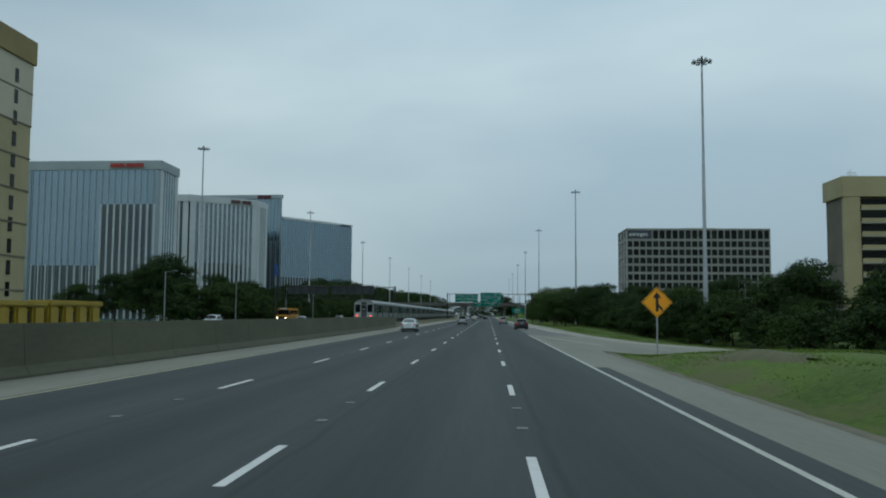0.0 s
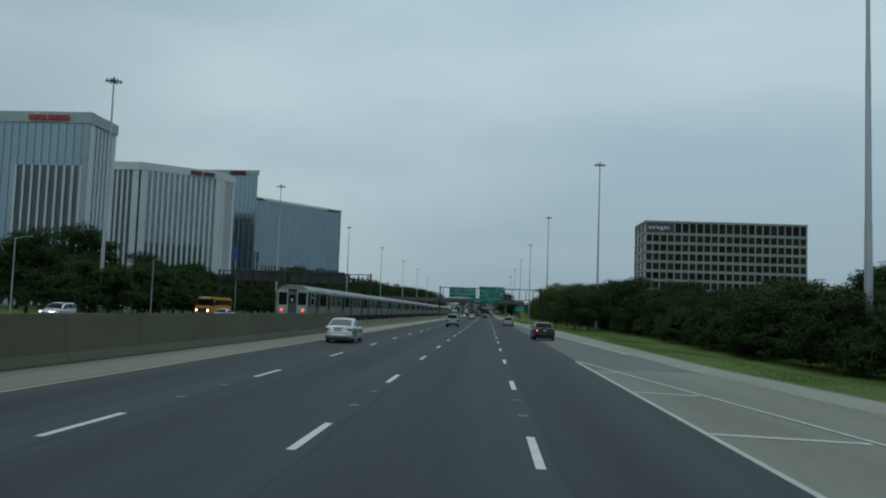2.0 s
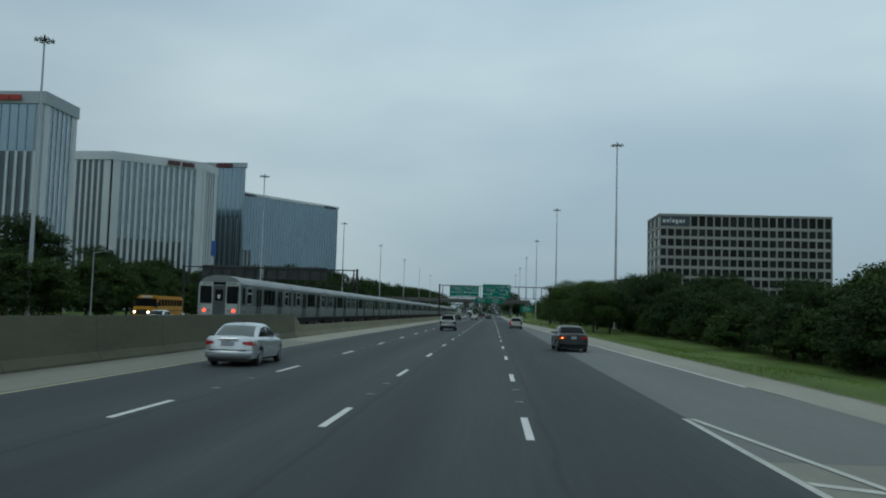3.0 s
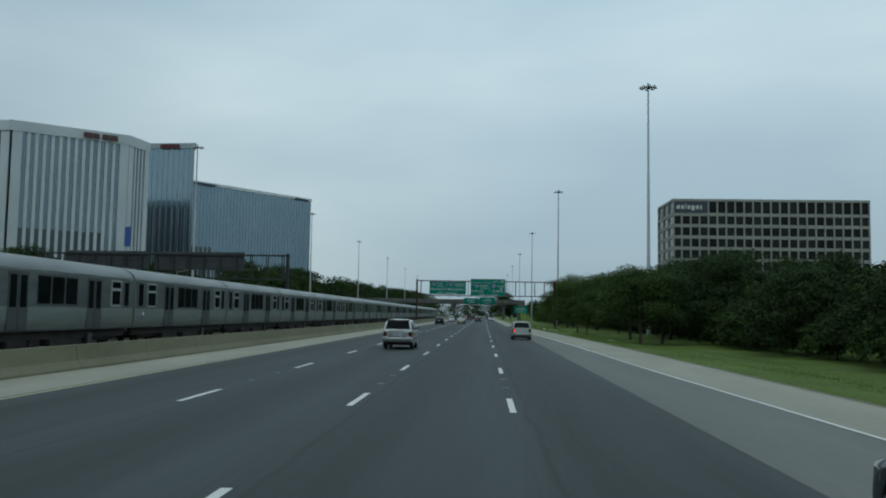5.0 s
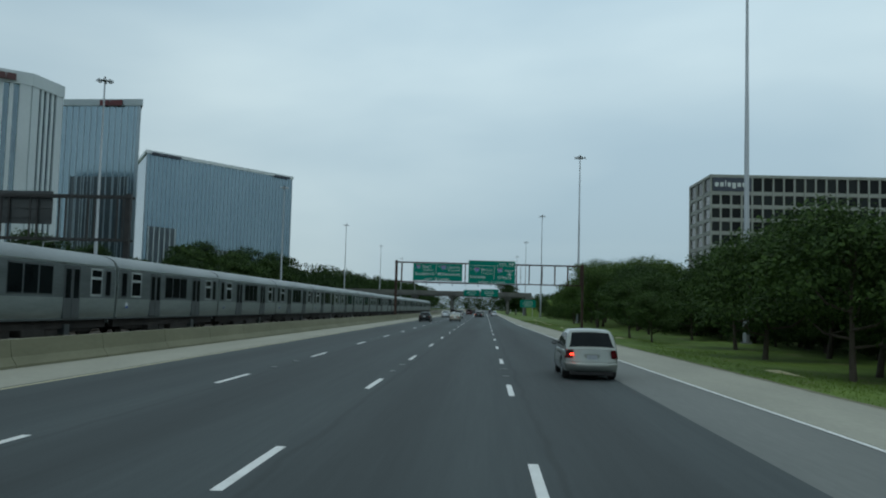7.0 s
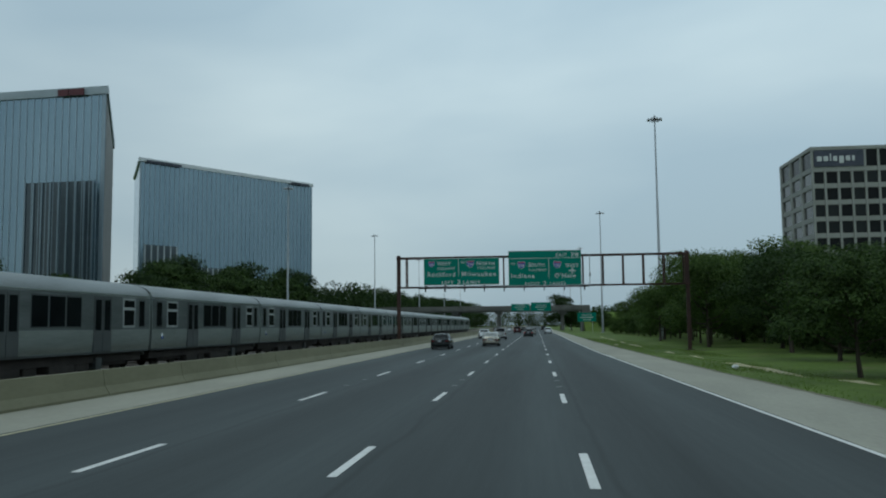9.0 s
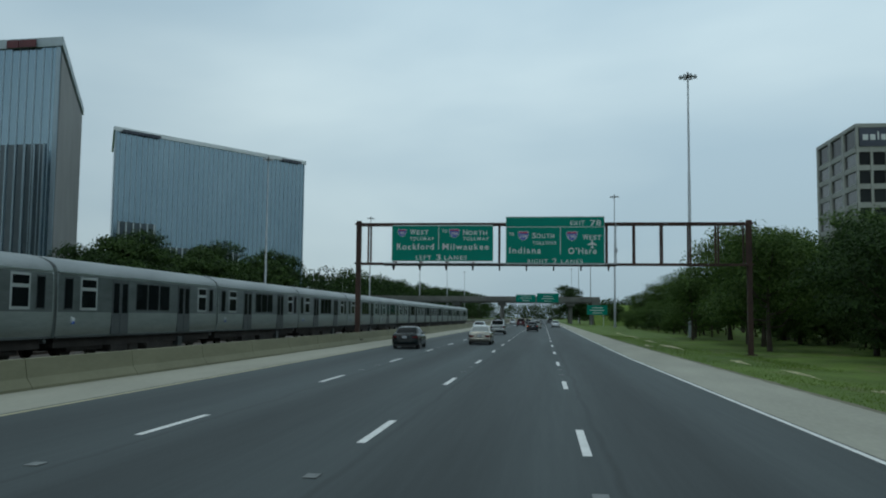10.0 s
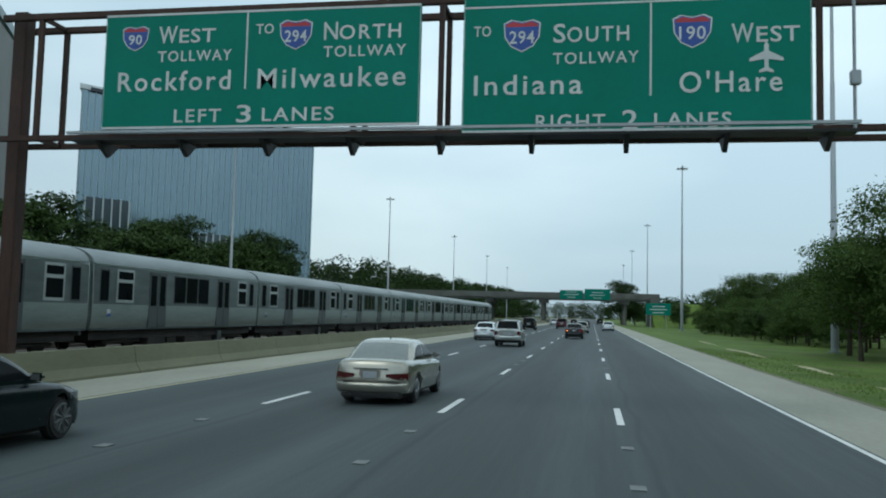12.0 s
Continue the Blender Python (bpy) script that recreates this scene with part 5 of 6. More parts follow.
        return k * (1 - 0.06 * (0.5 - z) / 0.3 if z < 0.5 else 1 - 0.05 * ((z - 0.5) / (belt - 0.5)) ** 2)

    def crest_z(y):
        return steps(crest, y)

    def keel_z(y):
        z = steps(under + [(0.5 * L, 0.24 if shape != "suv" else 0.33)] + chin[::-1], y)
        for c in (yr, yf):
            u = (y - c) / (r + 0.065)
            if abs(u) < 1:
                z = max(z, 0.3 + (r + 0.065) * math.sqrt(1 - u * u))
        return z

    ends = [0.0, 0.012, 0.03, 0.055, 0.09, 0.13, 0.18, 0.25, 0.34]
    lo_y, hi_y = rim_line[lowest][0], rim_line[nose][0]
    stations = {lo_y + e for e in ends} | {hi_y - e for e in ends} | {lo_y + (hi_y - lo_y) * i / 26 for i in range(3, 24)}
    for c in (yr, yf):
        stations |= {c + (r + 0.0651) * math.cos(math.pi * i / 14) for i in range(15)}
    rings = []
    for y in sorted(stations):
        z0, z1 = keel_z(y), crest_z(y)
        if z1 - z0 < 0.02:
            z0, z1 = (z0 + z1) / 2 - 0.01, (z0 + z1) / 2 + 0.01
        soft = min(0.085, 0.45 * (z1 - z0))
        tip = flank_x(y, z1)
        ring = [(0.0, y, z0), (0.5 * flank_x(y, z0), y, z0), (0.93 * flank_x(y, z0), y, z0 + 0.006)]
        for k in range(8):
            z = z0 + 0.03 * min(1, (z1 - z0) / 0.1) + (z1 - soft - z0 - 0.03 * min(1, (z1 - z0) / 0.1)) * k / 7
            ring.append((flank_x(y, z), y, z))
        for k in (1, 2, 3, 4):
            q = math.pi / 2 * k / 4
            ring.append((tip - 1.5 * soft * (1 - math.cos(q)) - 0.01 * math.sin(q), y, z1 - soft * (1 - math.sin(q))))
        edge_x = ring[-1][0]
        for k in (0.72, 0.4, 0.0):
            ring.append((edge_x * k, y, z1 + 0.03 * (1 - k * k) * min(1, (z1 - z0) / 0.3)))
        rings.append([(x, bend(y_, x * w / flank_x(y, 0.5)), z) for x, y_, z in ring])
    part("body", skin(rings), colour, ob, smooth=True)
    roofline = softened(house, 3)

    def half(y, z):
        t = (y / L - 0.5) * 2
        return w * (1 - 0.09 * abs(t) ** 4) * (waist - taper * (max(0.0, z - belt) / (H - belt)) ** 1.25)

    def roof_z(y):
        return steps(roofline, y)

    def bow(y, x):
        """Front and rear screens curve round in plan."""
        u = (x / w) ** 2
        return y + 0.13 * u * max(0.0, 1 - (y - house[0][0]) / (0.22 * L)) - 0.30 * u * max(0.0, 1 - (house[-1][0] - y) / (0.25 * L))

    rings = []
    y0, y1 = house[0][0], house[-1][0]
    for i in range(37):
        y = y0 + (y1 - y0) * (0.5 - 0.5 * math.cos(math.pi * i / 36))
        z1 = max(roof_z(y), belt - 0.055)
        z0 = belt - 0.09
        soft = min(0.10, 0.5 * (z1 - z0))
        ring = [(0.0, y, z0), (half(y, z0) * 0.98, y, z0)]
        for k in range(7):
            z = z0 + (z1 - soft - z0) * (k + 0.3) / 6.3
            ring.append((half(y, z), y, z))
        tip = half(y, z1)
        for k in (1, 2, 3, 4):
            q = math.pi / 2 * k / 4
            ring.append((tip - soft * (1 - math.cos(q)), y, z1 - soft * (1 - math.sin(q))))
        edge_x = ring[-1][0]
        for k in (0.72, 0.4, 0.0):
            ring.append((edge_x * k, y, z1 + 0.03 * (1 - k * k)))
        rings.append([(x, bow(y_, x), z) for x, y_, z in ring])
    cabin = part("cabin", skin(rings), colour, ob, smooth=True)

    def side_pane(name, ya, yb, mat):
        """Glass between two uprights, up to the roofline."""
        for s in (1, -1):
            rows = []
            for i in range(6):
                row = []
                for j in range(9):
                    y = ya + (yb - ya) * j / 8
                    top = max(zb + 0.012, min(roof_z(y) - 0.105, zt))
                    z = zb + (top - zb) * i / 5
                    row.append((s * (half(y, z) + 0.005), bow(y, half(y, z)), z))
                rows.append(row)
            part(name, sheet(rows, (s, 0, 0.15)), mat, cabin, smooth=True)

    a, b = house[0], house[1]
    f, g = house[-2], house[-1]
    zb, zt = belt + 0.045, H - 0.115

    def on(p, q, z):
        return p[0] + (q[0] - p[0]) * (z - p[1]) / (q[1] - p[1])

    back0, front0 = on(a, b, zb) + 0.17, on(g, f, zb) - 0.20
    m1 = back0 + (front0 - back0) * (0.50 if shape == "sedan" else 0.60)
    if shape == "sedan":
        q = back0 + 0.36
        side_pane("quarter_window", back0 + 0.10, q - 0.02, GLASS)
        side_pane("side_window", q + 0.02, m1 - 0.045, GLASS)
    else:
        m0 = back0 + (front0 - back0) * 0.27
        side_pane("quarter_window", back0 + 0.06, m0 - 0.05, GLASS)
        side_pane("side_window", m0 + 0.04, m1 - 0.05, GLASS)
    side_pane("front_side_window", m1 + 0.045, front0 + 0.06, GLASS)

    def end_pane(name, p, q, lo, hi, sign, mat, inset):
        """A screen that follows the slope and the curve of the cabin."""
        ya, yb = p[0] + (q[0] - p[0]) * lo, p[0] + (q[0] - p[0]) * hi
        slope = Vector((0, sign * abs(q[1] - p[1]), abs(q[0] - p[0]))).normalized()
        rows = []
        for i in range(8):
            y = ya + (yb - ya) * i / 7
            z = roof_z(y)
            soft = min(0.10, 0.5 * (z - belt + 0.09))
            wide = half(y, z) - soft - inset * 0.4
            row = []
            for j in range(11):
                x = wide * (-1 + 2 * j / 10)
                row.append(Vector((x, bow(y, x), z + 0.03 * (1 - (x / (half(y, z) - soft)) ** 2))) + slope * 0.006)
            rows.append(row)
        return part(name, sheet(rows, slope), mat, cabin, smooth=True)

    end_pane("rear_window", a, b, 0.12, 1.02 if shape == "suv" else 1.0, -1, rear_glass or GLASS, 0.0 if shape == "suv" else 0.05)
    end_pane("windscreen", g, f, 0.10, 0.97, 1, GLASS, 0.05)

    def flank(name, y0, y1, z0, z1, proud, mat, label=""):
        for s in (1, -1):
            bm = bmesh.new()
            box(bm, s * (w - 0.03) if s < 0 else w - 0.03, s * (w + proud) if s < 0 else w + proud, y0, y1, z0, z1)
            bmesh.ops.recalc_face_normals(bm, faces=bm.faces[:])
            part(name, tuck(bm), mat, ob, label)

    for y in (m1, front0 - 0.02, back0 + 0.34 if shape == "sedan" else back0 + (front0 - back0) * 0.27):
        flank("door_seam", y - 0.006, y + 0.006, 0.36, belt - 0.14, 0.005, TRIM)
    for y in (m1 + 0.08, (back0 + 0.44) if shape == "sedan" else back0 + (front0 - back0) * 0.27 + 0.08):
        flank("door_handle", y, y + 0.17, belt - 0.20, belt - 0.165, 0.014, colour if shape != "hatch" else TRIM)
    flank("rub_strip", yr + r + 0.14, yf - r - 0.14, 0.50, 0.545, 0.012, colour)
    for s in (1, -1):
        xm = half(front0, zb) + 0.02
        mir = part("mirror", boxed(min(s * (xm - 0.03), s * (xm + 0.2)), max(s * (xm - 0.03), s * (xm + 0.2)), front0 - 0.22, front0 - 0.10, belt + 0.01, belt + 0.13, 0.045), TRIM if shape != "sedan" else colour, ob)
        part("mirror_glass", boxed(min(s * (xm + 0.04), s * (xm + 0.17)), max(s * (xm + 0.04), s * (xm + 0.17)), front0 - 0.226, front0 - 0.218, belt + 0.035, belt + 0.11), ALLOY, mir)

    def corner(name, s, x0, x1, y0, y1, z0, z1, mat, label, pinch=0.0):
        """A lamp that wraps a corner of the body."""
        bm = bmesh.new()
        n = 5
        cols = []
        for i in range(n + 1):
            x = s * (x0 + (x1 - x0) * i / n)
            g = pinch * (1 - i / n) ** 2 * (z1 - z0)
            cols.append([bm.verts.new(p) for p in ((x, y0, z0 + g), (x, y1, z0 + g), (x, y1, z1 - 0.4 * g), (x, y0, z1 - 0.4 * g))])
        for p, q in zip(cols, cols[1:]):
            for i in range(4):
                bm.faces.new((p[i], p[(i + 1) % 4], q[(i + 1) % 4], q[i]))
        bm.faces.new(cols[0])
        bm.faces.new(cols[-1][::-1])
        bmesh.ops.recalc_face_normals(bm, faces=bm.faces[:])
        part(name, tuck(bm), mat, ob, label)

    for s in (1, -1):
        if shape == "suv":
            corner("tail_lamp", s, w - 0.21, w + 0.004, 0.03, 0.26, belt - 0.40, belt - 0.10, lamps or TAILRED, "tall red tail lamp", 0.25)
        elif shape == "hatch":
            corner("tail_lamp", s, w - 0.23, w + 0.004, 0.03, 0.2, belt - 0.3, belt - 0.05, lamps or TAILRED, "red tail lamp")
        else:
            corner("tail_lamp", s, w - lamp_width, w + 0.004, 0.008, 0.27, belt - 0.25 - lamp_drop, belt - 0.10 - lamp_drop, lamps or TAILRED, "red tail lamp", 0.42)
        corner("head_lamp", s, w - 0.5, w + 0.003, 0.90 * L, 0.988 * L, 0.43 * H, 0.50 * H, heads or ALLOY, "head lamp")
    if lit:
        part("lit_lamp", boxed(min(lit * (w - 0.2), lit * (w - 0.31)), max(lit * (w - 0.2), lit * (w - 0.31)), 0.0, 0.1, belt - 0.21, belt - 0.15, 0.01), lit_lamp or REDLAMP, ob, "lit signal lamp")
    if shape == "suv":
        zs = 0.74
        bm = shell(softened([(0.34, 0.40), (0.06, 0.42), (-0.03, 0.50), (-0.07, 0.60), (-0.065, 0.68), (-0.02, zs - 0.01), (0.10, zs + 0.01), (0.34, zs + 0.01)], 2), w + 0.008, 0.05)
        part("rear_bumper", tuck(bm), lower or colour, ob, smooth=True)
        part("bumper_step", tuck(boxed(-w * 0.62, w * 0.62, -0.062, 0.05, zs - 0.03, zs + 0.016, 0.01)), TRIM, ob, "dark step pad")
        part("bumper_apron", boxed(-w + 0.40, w - 0.40, 0.30, 0.6, 0.33, 0.45, 0.03), UNDER, ob)
    else:
        zs = 0.50 + (0.04 if lamp_drop == 0 else 0.0)
        bm = shell(softened([(0.3, 0.27), (0.05, 0.28), (-0.02, 0.36), (-0.045, 0.42), (-0.045, zs - 0.03), (-0.01, zs + 0.015), (0.3, zs + 0.02)], 2), w + 0.006, 0.04)
        part("rear_bumper", tuck(bm), colour, ob, smooth=True)
        part("bumper_apron", boxed(-w + 0.22, w - 0.22, 0.10, 0.4, 0.17, 0.31, 0.02), TRIM, ob)
    lift = 0.09 if shape == "suv" else 0.0
    part("underbody", boxed(-w + 0.20, w - 0.20, 0.45, L - 0.35, 0.17 + lift, 0.36 + lift), UNDER, ob)
    part("front_grille", boxed(-0.36, 0.36, L - 0.09, L - 0.012, 0.35 * H, 0.43 * H, 0.02), TRIM, ob)
    if shape == "sedan":
        part("boot_lid_seam", boxed(-w * 0.72, w * 0.72, -0.004, 0.1, zs + 0.035, zs + 0.05), TRIM, ob)
        part("aerial", tubed(((0.0, 0.40 * L, H - 0.01), (0.0, 0.385 * L, H + 0.06), 0.03, 0.008), seg=6), TRIM, ob)
    if plate:
        zp = belt - 0.36 if shape != "sedan" else belt - 0.25 - 0.8 * lamp_drop
        y0 = 0.035 if shape != "sedan" else 0.0
        rec = part("plate_recess", boxed(-0.24, 0.24, y0, 0.16, zp - 0.02, zp + 0.19, 0.015), colour if shape != "suv" else SILVERDARK, ob)
        part("plate", boxed(-0.155, 0.155, y0 - 0.012, y0 + 0.01, zp + 0.01, zp + 0.16), PLATE, rec, "pale number plate with no legible marks")
    if shape == "sedan":
        zc = belt - 0.045 - 0.8 * lamp_drop
        part("boot_trim", tuck(boxed(-0.44, 0.44, -0.004, 0.06, zc, zc + 0.022, 0.006)), ALLOY, ob, "bright strip over the plate")
        part("valance", tuck(boxed(-w * 0.86, w * 0.86, -0.035, 0.2, 0.20, 0.315, 0.03)), TRIM, ob, "black lower valance")
    for x in (-0.45,):
        part("exhaust", tubed(((x, 0.02, 0.24), (x, 0.35, 0.24), 0.03, 0.03), seg=8), DARKSTEEL, ob)
    if shape == "suv":
        part("rear_spoiler", shell([(0.27, H - 0.115), (0.25, H - 0.085), (0.46, H - 0.015), (0.46, H - 0.07)], 0.70 * w, 0.012), TRIM, ob, "dark spoiler lip")
        part("rear_wiper", tubed(((0.0, 0.085, belt + 0.03), (0.34, 0.115, belt + 0.09), 0.014, 0.01), seg=6), TRIM, ob)
        part("tailgate_trim", boxed(-0.42, 0.42, 0.03, 0.08, belt - 0.12, belt - 0.085, 0.01), ALLOY, ob)
        for s in (1, -1):
            part("roof_rail", boxed(s * 0.60 - 0.03, s * 0.60 + 0.03, 0.8, 2.4, H - 0.03, H + 0.05, 0.015), TRIM, ob)
    # wheels
    tyre = bmesh.new()
    tube(tyre, (-0.105, 0, 0), (0.105, 0, 0), r, r, 28)
    bmesh.ops.bevel(tyre, geom=[e for e in tyre.edges if abs(e.verts[0].co.x - e.verts[1].co.x) < 1e-4], offset=0.035, segments=2, affect="EDGES")
    tyre_me = mesh_of(tyre, "tyre", RUBBER, True)
    rim = bmesh.new()
    tube(rim, (0.05, 0, 0), (0.122, 0, 0), 0.06, 0.05, 10)
    for i in range(9):
        an = 2 * math.pi * i / 9
        tube(rim, (0.108, 0, 0), (0.108, r * 0.62 * math.cos(an), r * 0.62 * math.sin(an)), 0.036, 0.028, 6)
    for i in range(24):
        a0, a1 = 2 * math.pi * i / 24, 2 * math.pi * (i + 1) / 24
        tube(rim, (0.102, r * 0.65 * math.cos(a0), r * 0.65 * math.sin(a0)), (0.102, r * 0.65 * math.cos(a1), r * 0.65 * math.sin(a1)), 0.025, 0.025, 5, False)
    rim_me = mesh_of(rim, "rim", rim_mat or ALLOY)
    hub = bmesh.new()
    tube(hub, (-0.09, 0, 0), (0.107, 0, 0), r * 0.63, r * 0.63, 18)
    hub_me = mesh_of(hub, "wheel", WHEELGREY)
    for y in (yr, yf):
        for s in (1, -1):
            wh = piece("wheel", hub_me, ob, (s * (w - 0.155), y, r), 0.0 if s > 0 else math.pi)
            piece("tyre", tyre_me, wh)
            piece("rim", rim_me, wh)
    return ob


SILVERDARK = paint("dull_silver_paint", (0.34, 0.375, 0.38), 0.6, 0.34)
car("suv", pose(-5.6, 152.3, 0), "silver suv with a dark rear window and roof rails", SILVER, "suv", 4.7, 1.84, 1.74, lower=SILVERDARK)
car("sedan_car", pose(-9.75, 87.6, 0), "pale silver sedan in the lane by the median", WHITECAR, "sedan", 4.87, 1.84, 1.48, lamps=TAILBRIGHT, rear_glass=surf("grey_rear_glass", (0.07, 0.09, 0.092), (0.12, 0.145, 0.148), 1.0, 0.06, 0.35, 0, local=True, spec=0.8))
car("sedan_car", pose(-5.38, 281.8, 0), "champagne beige sedan with wide red tail lamps", CHAMPAGNE, "sedan", 4.85, 1.80, 1.42, lamp_width=0.50, rear_glass=CLEARGLASS, lamp_drop=0.12)
car("sedan_car", pose(-9.4, 271.8, 0), "black sedan close by in the lane beside the median", BLACKCAR, "sedan", 4.6, 1.78, 1.40, rim_mat=DARKRIM)
car("sedan_car", pose(3.95, 107.5, 0, 0, 0, 1.5), "black sedan with red tail lamps and a lit amber turn lamp", CHARCOAL, "sedan", 4.8, 1.82, 1.47, lit=-1, lit_lamp=AMBERLAMP, lamps=TAILBRIGHT, lamp_width=0.46)
car("hatchback_car", pose(2.6, 176.0, 0), "grey-green hatchback in the outer lane with one lamp lit", GREYGREEN, "hatch", 4.3, 1.76, 1.55, lit=-1)
# traffic further ahead
for x, y, shape, colour, label, L, W, H in (
    (-9.5, 386, "suv", BLACKCAR, "black suv far ahead", 4.8, 1.9, 1.8),
    (-2.2, 344, "sedan", CHARCOAL, "charcoal sedan ahead with red tail lamps and a lit lamp", 4.7, 1.8, 1.45),
    (-9.2, 332, "sedan", WHITECAR, "white sedan ahead beside the median", 4.8, 1.82, 1.46),
    (-6.0, 319, "suv", SILVER, "silver suv ahead in the second lane", 4.7, 1.84, 1.74),
    (-1.8, 374, "hatch", GREYGREEN, "grey-green hatchback far ahead", 4.3, 1.76, 1.5),
    (-5.6, 408, "suv", MAROON, "maroon suv far ahead", 4.8, 1.9, 1.8),
    (-1.8, 432, "hatch", CHARCOAL, "charcoal hatchback far ahead", 4.3, 1.8, 1.5),
    (1.9, 396, "sedan", WHITECAR, "white sedan far ahead", 4.7, 1.8, 1.45),
    (-9.6, 470, "hatch", WHITECAR, "white hatchback far ahead", 4.3, 1.8, 1.5),
    (-5.5, 500, "sedan", BLACKCAR, "black sedan far ahead", 4.7, 1.8, 1.45),
    (1.8, 520, "suv", CHARCOAL, "charcoal suv far ahead", 4.8, 1.9, 1.75),
):
    car("suv" if shape == "suv" else "sedan_car" if shape == "sedan" else "hatchback_car", pose(x, y, 0), label, colour, shape, L, W, H, group="traffic ahead", lit=-1 if y == 344 else 0, lit_lamp=AMBERLAMP, lamps=TAILBRIGHT if y == 344 else None)
# opposing traffic
for x, y, shape, colour, label in (
    (-30.5, 250, "sedan", WHITECAR, "white oncoming sedan with lit head lamps"),
    (-34.2, 300, "suv", SILVER, "silver oncoming suv with lit head lamps"),
    (-30.5, 345, "sedan", CHARCOAL, "charcoal oncoming sedan with lit head lamps"),
    (-38.0, 205, "hatch", WHITECAR, "white oncoming hatchback with lit head lamps"),
    (-34.2, 145, "sedan", WHITECAR, "white oncoming sedan with lit head lamps"),
    (-41.6, 118, "suv", WHITECAR, "white oncoming suv with lit head lamps"),
    (-38.0, 385, "sedan", SILVER, "silver oncoming sedan with lit head lamps"),
    (-30.5, 430, "suv", WHITECAR, "white oncoming suv with lit head lamps"),
    (-34.2, 480, "sedan", CHAMPAGNE, "beige oncoming sedan with lit head lamps"),
    (-41.6, 168, "sedan", SILVER, "silver oncoming sedan with lit head lamps"),
):
    car("suv" if shape == "suv" else "sedan_car" if shape == "sedan" else "hatchback_car", pose(x, y, 0, 0, 0, 180), label, colour, shape, 4.7, 1.82, 1.7 if shape == "suv" else 1.46, heads=HEADLAMP, group="oncoming traffic")

# school bus
bus = thing("school_bus", pose(-40.5, 163, 0, 0, 0, 180), "yellow school bus on the opposing carriageway", "bus")
part("body", boxed(-1.2, 1.2, 0, 8.2, 0.55, 3.0, 0.16), BUSYELLOW, bus)
part("bonnet", boxed(-1.05, 1.05, 8.1, 9.7, 0.55, 1.75, 0.14), BUSYELLOW, bus)
part("windscreen", boxed(-1.12, 1.12, 8.16, 8.22, 1.7, 2.68, 0.01), GLASS, bus)
part("grille", boxed(-0.62, 0.62, 9.68, 9.73, 0.82, 1.42, 0.02), TRIM, bus, "dark radiator grille")
part("front_apron", boxed(-1.0, 1.0, 9.5, 9.8, 0.36, 0.56, 0.03), UNDER, bus)
part("header_sign", boxed(-0.62, 0.62, 8.2, 8.33, 2.78, 2.98, 0.02), SIGNWHITE, bus, "pale plain sign board over the windscreen")
part("entry_door", boxed(1.19, 1.225, 7.25, 8.05, 0.75, 2.66, 0.01), GLASS, bus, "dark glazed entry door")
for s in (1, -1):
    part("wing", boxed(min(s * 0.95, s * 1.2), max(s * 0.95, s * 1.2), 8.3, 9.5, 0.7, 1.18, 0.1), BUSYELLOW, bus)
    part("mirror", boxed(s * 1.38 - 0.12, s * 1.38 + 0.12, 8.45, 8.52, 1.75, 2.25, 0.03), TRIM, bus)
    part("mirror_arm", tubed(((s * 1.18, 8.2, 2.2), (s * 1.38, 8.47, 2.2), 0.02, 0.02), ((s * 1.18, 8.2, 1.8), (s * 1.38, 8.47, 1.8), 0.02, 0.02), seg=6), TRIM, bus)
part("bumper", boxed(-1.15, 1.15, 9.65, 9.85, 0.5, 0.75, 0.03), TRIM, bus)
part("stripe", boxed(-1.215, 1.215, 0.2, 8.0, 1.25, 1.33), TRIM, bus)
for s in (1, -1):
    for i in range(8):
        part("side_window", boxed(min(s * 1.19, s * 1.212), max(s * 1.19, s * 1.212), 0.4 + 0.95 * i, 1.2 + 0.95 * i, 1.85, 2.6), GLASS, bus)
    for y in (1.9, 8.9):
        wh = part("wheel", tubed(((s * 0.9, y, 0.48), (s * 1.16, y, 0.48), 0.28, 0.28), seg=16), ALLOY, bus)
        part("tyre", tubed(((s * 0.86, y, 0.48), (s * 1.14, y, 0.48), 0.48, 0.48), seg=24), RUBBER, wh)
    part("head_lamp", tubed(((s * 0.8, 9.66, 1.1), (s * 0.8, 9.74, 1.1), 0.12, 0.12), seg=12), HEADLAMP, bus, "lit head lamp")
part("roof_lamp_bar", boxed(-1.0, 1.0, 7.9, 8.19, 2.82, 3.04, 0.04), BUSYELLOW, bus)

# ---- trees, shrubs and grass ----
rng = np.random.default_rng(7)


def leaf_quads(pos, nrm, size, g):
    """One small rhombic leaf at each place, facing roughly along nrm."""
    n = len(pos)
    up = nrm + g.normal(size=(n, 3)) * 0.55
    up /= np.linalg.norm(up, axis=1, keepdims=True)
    side = np.cross(up, g.normal(size=(n, 3)))
    side /= np.linalg.norm(side, axis=1, keepdims=True)
    fwd = np.cross(up, side)
    s = size * g.uniform(0.6, 1.3, (n, 1))
    quad = np.stack([pos - fwd * s, pos + side * s * 0.6, pos + fwd * s, pos - side * s * 0.6], 1).reshape(-1, 3)
    me = bpy.data.meshes.new("crown")
    me.vertices.add(4 * n)
    me.vertices.foreach_set("co", quad.astype(np.float32).ravel())
    me.loops.add(4 * n)
    me.loops.foreach_set("vertex_index", np.arange(4 * n, dtype=np.int32))
    me.polygons.add(n)
    me.polygons.foreach_set("loop_start", np.arange(0, 4 * n, 4, dtype=np.int32))
    me.update(calc_edges=True)
    return me


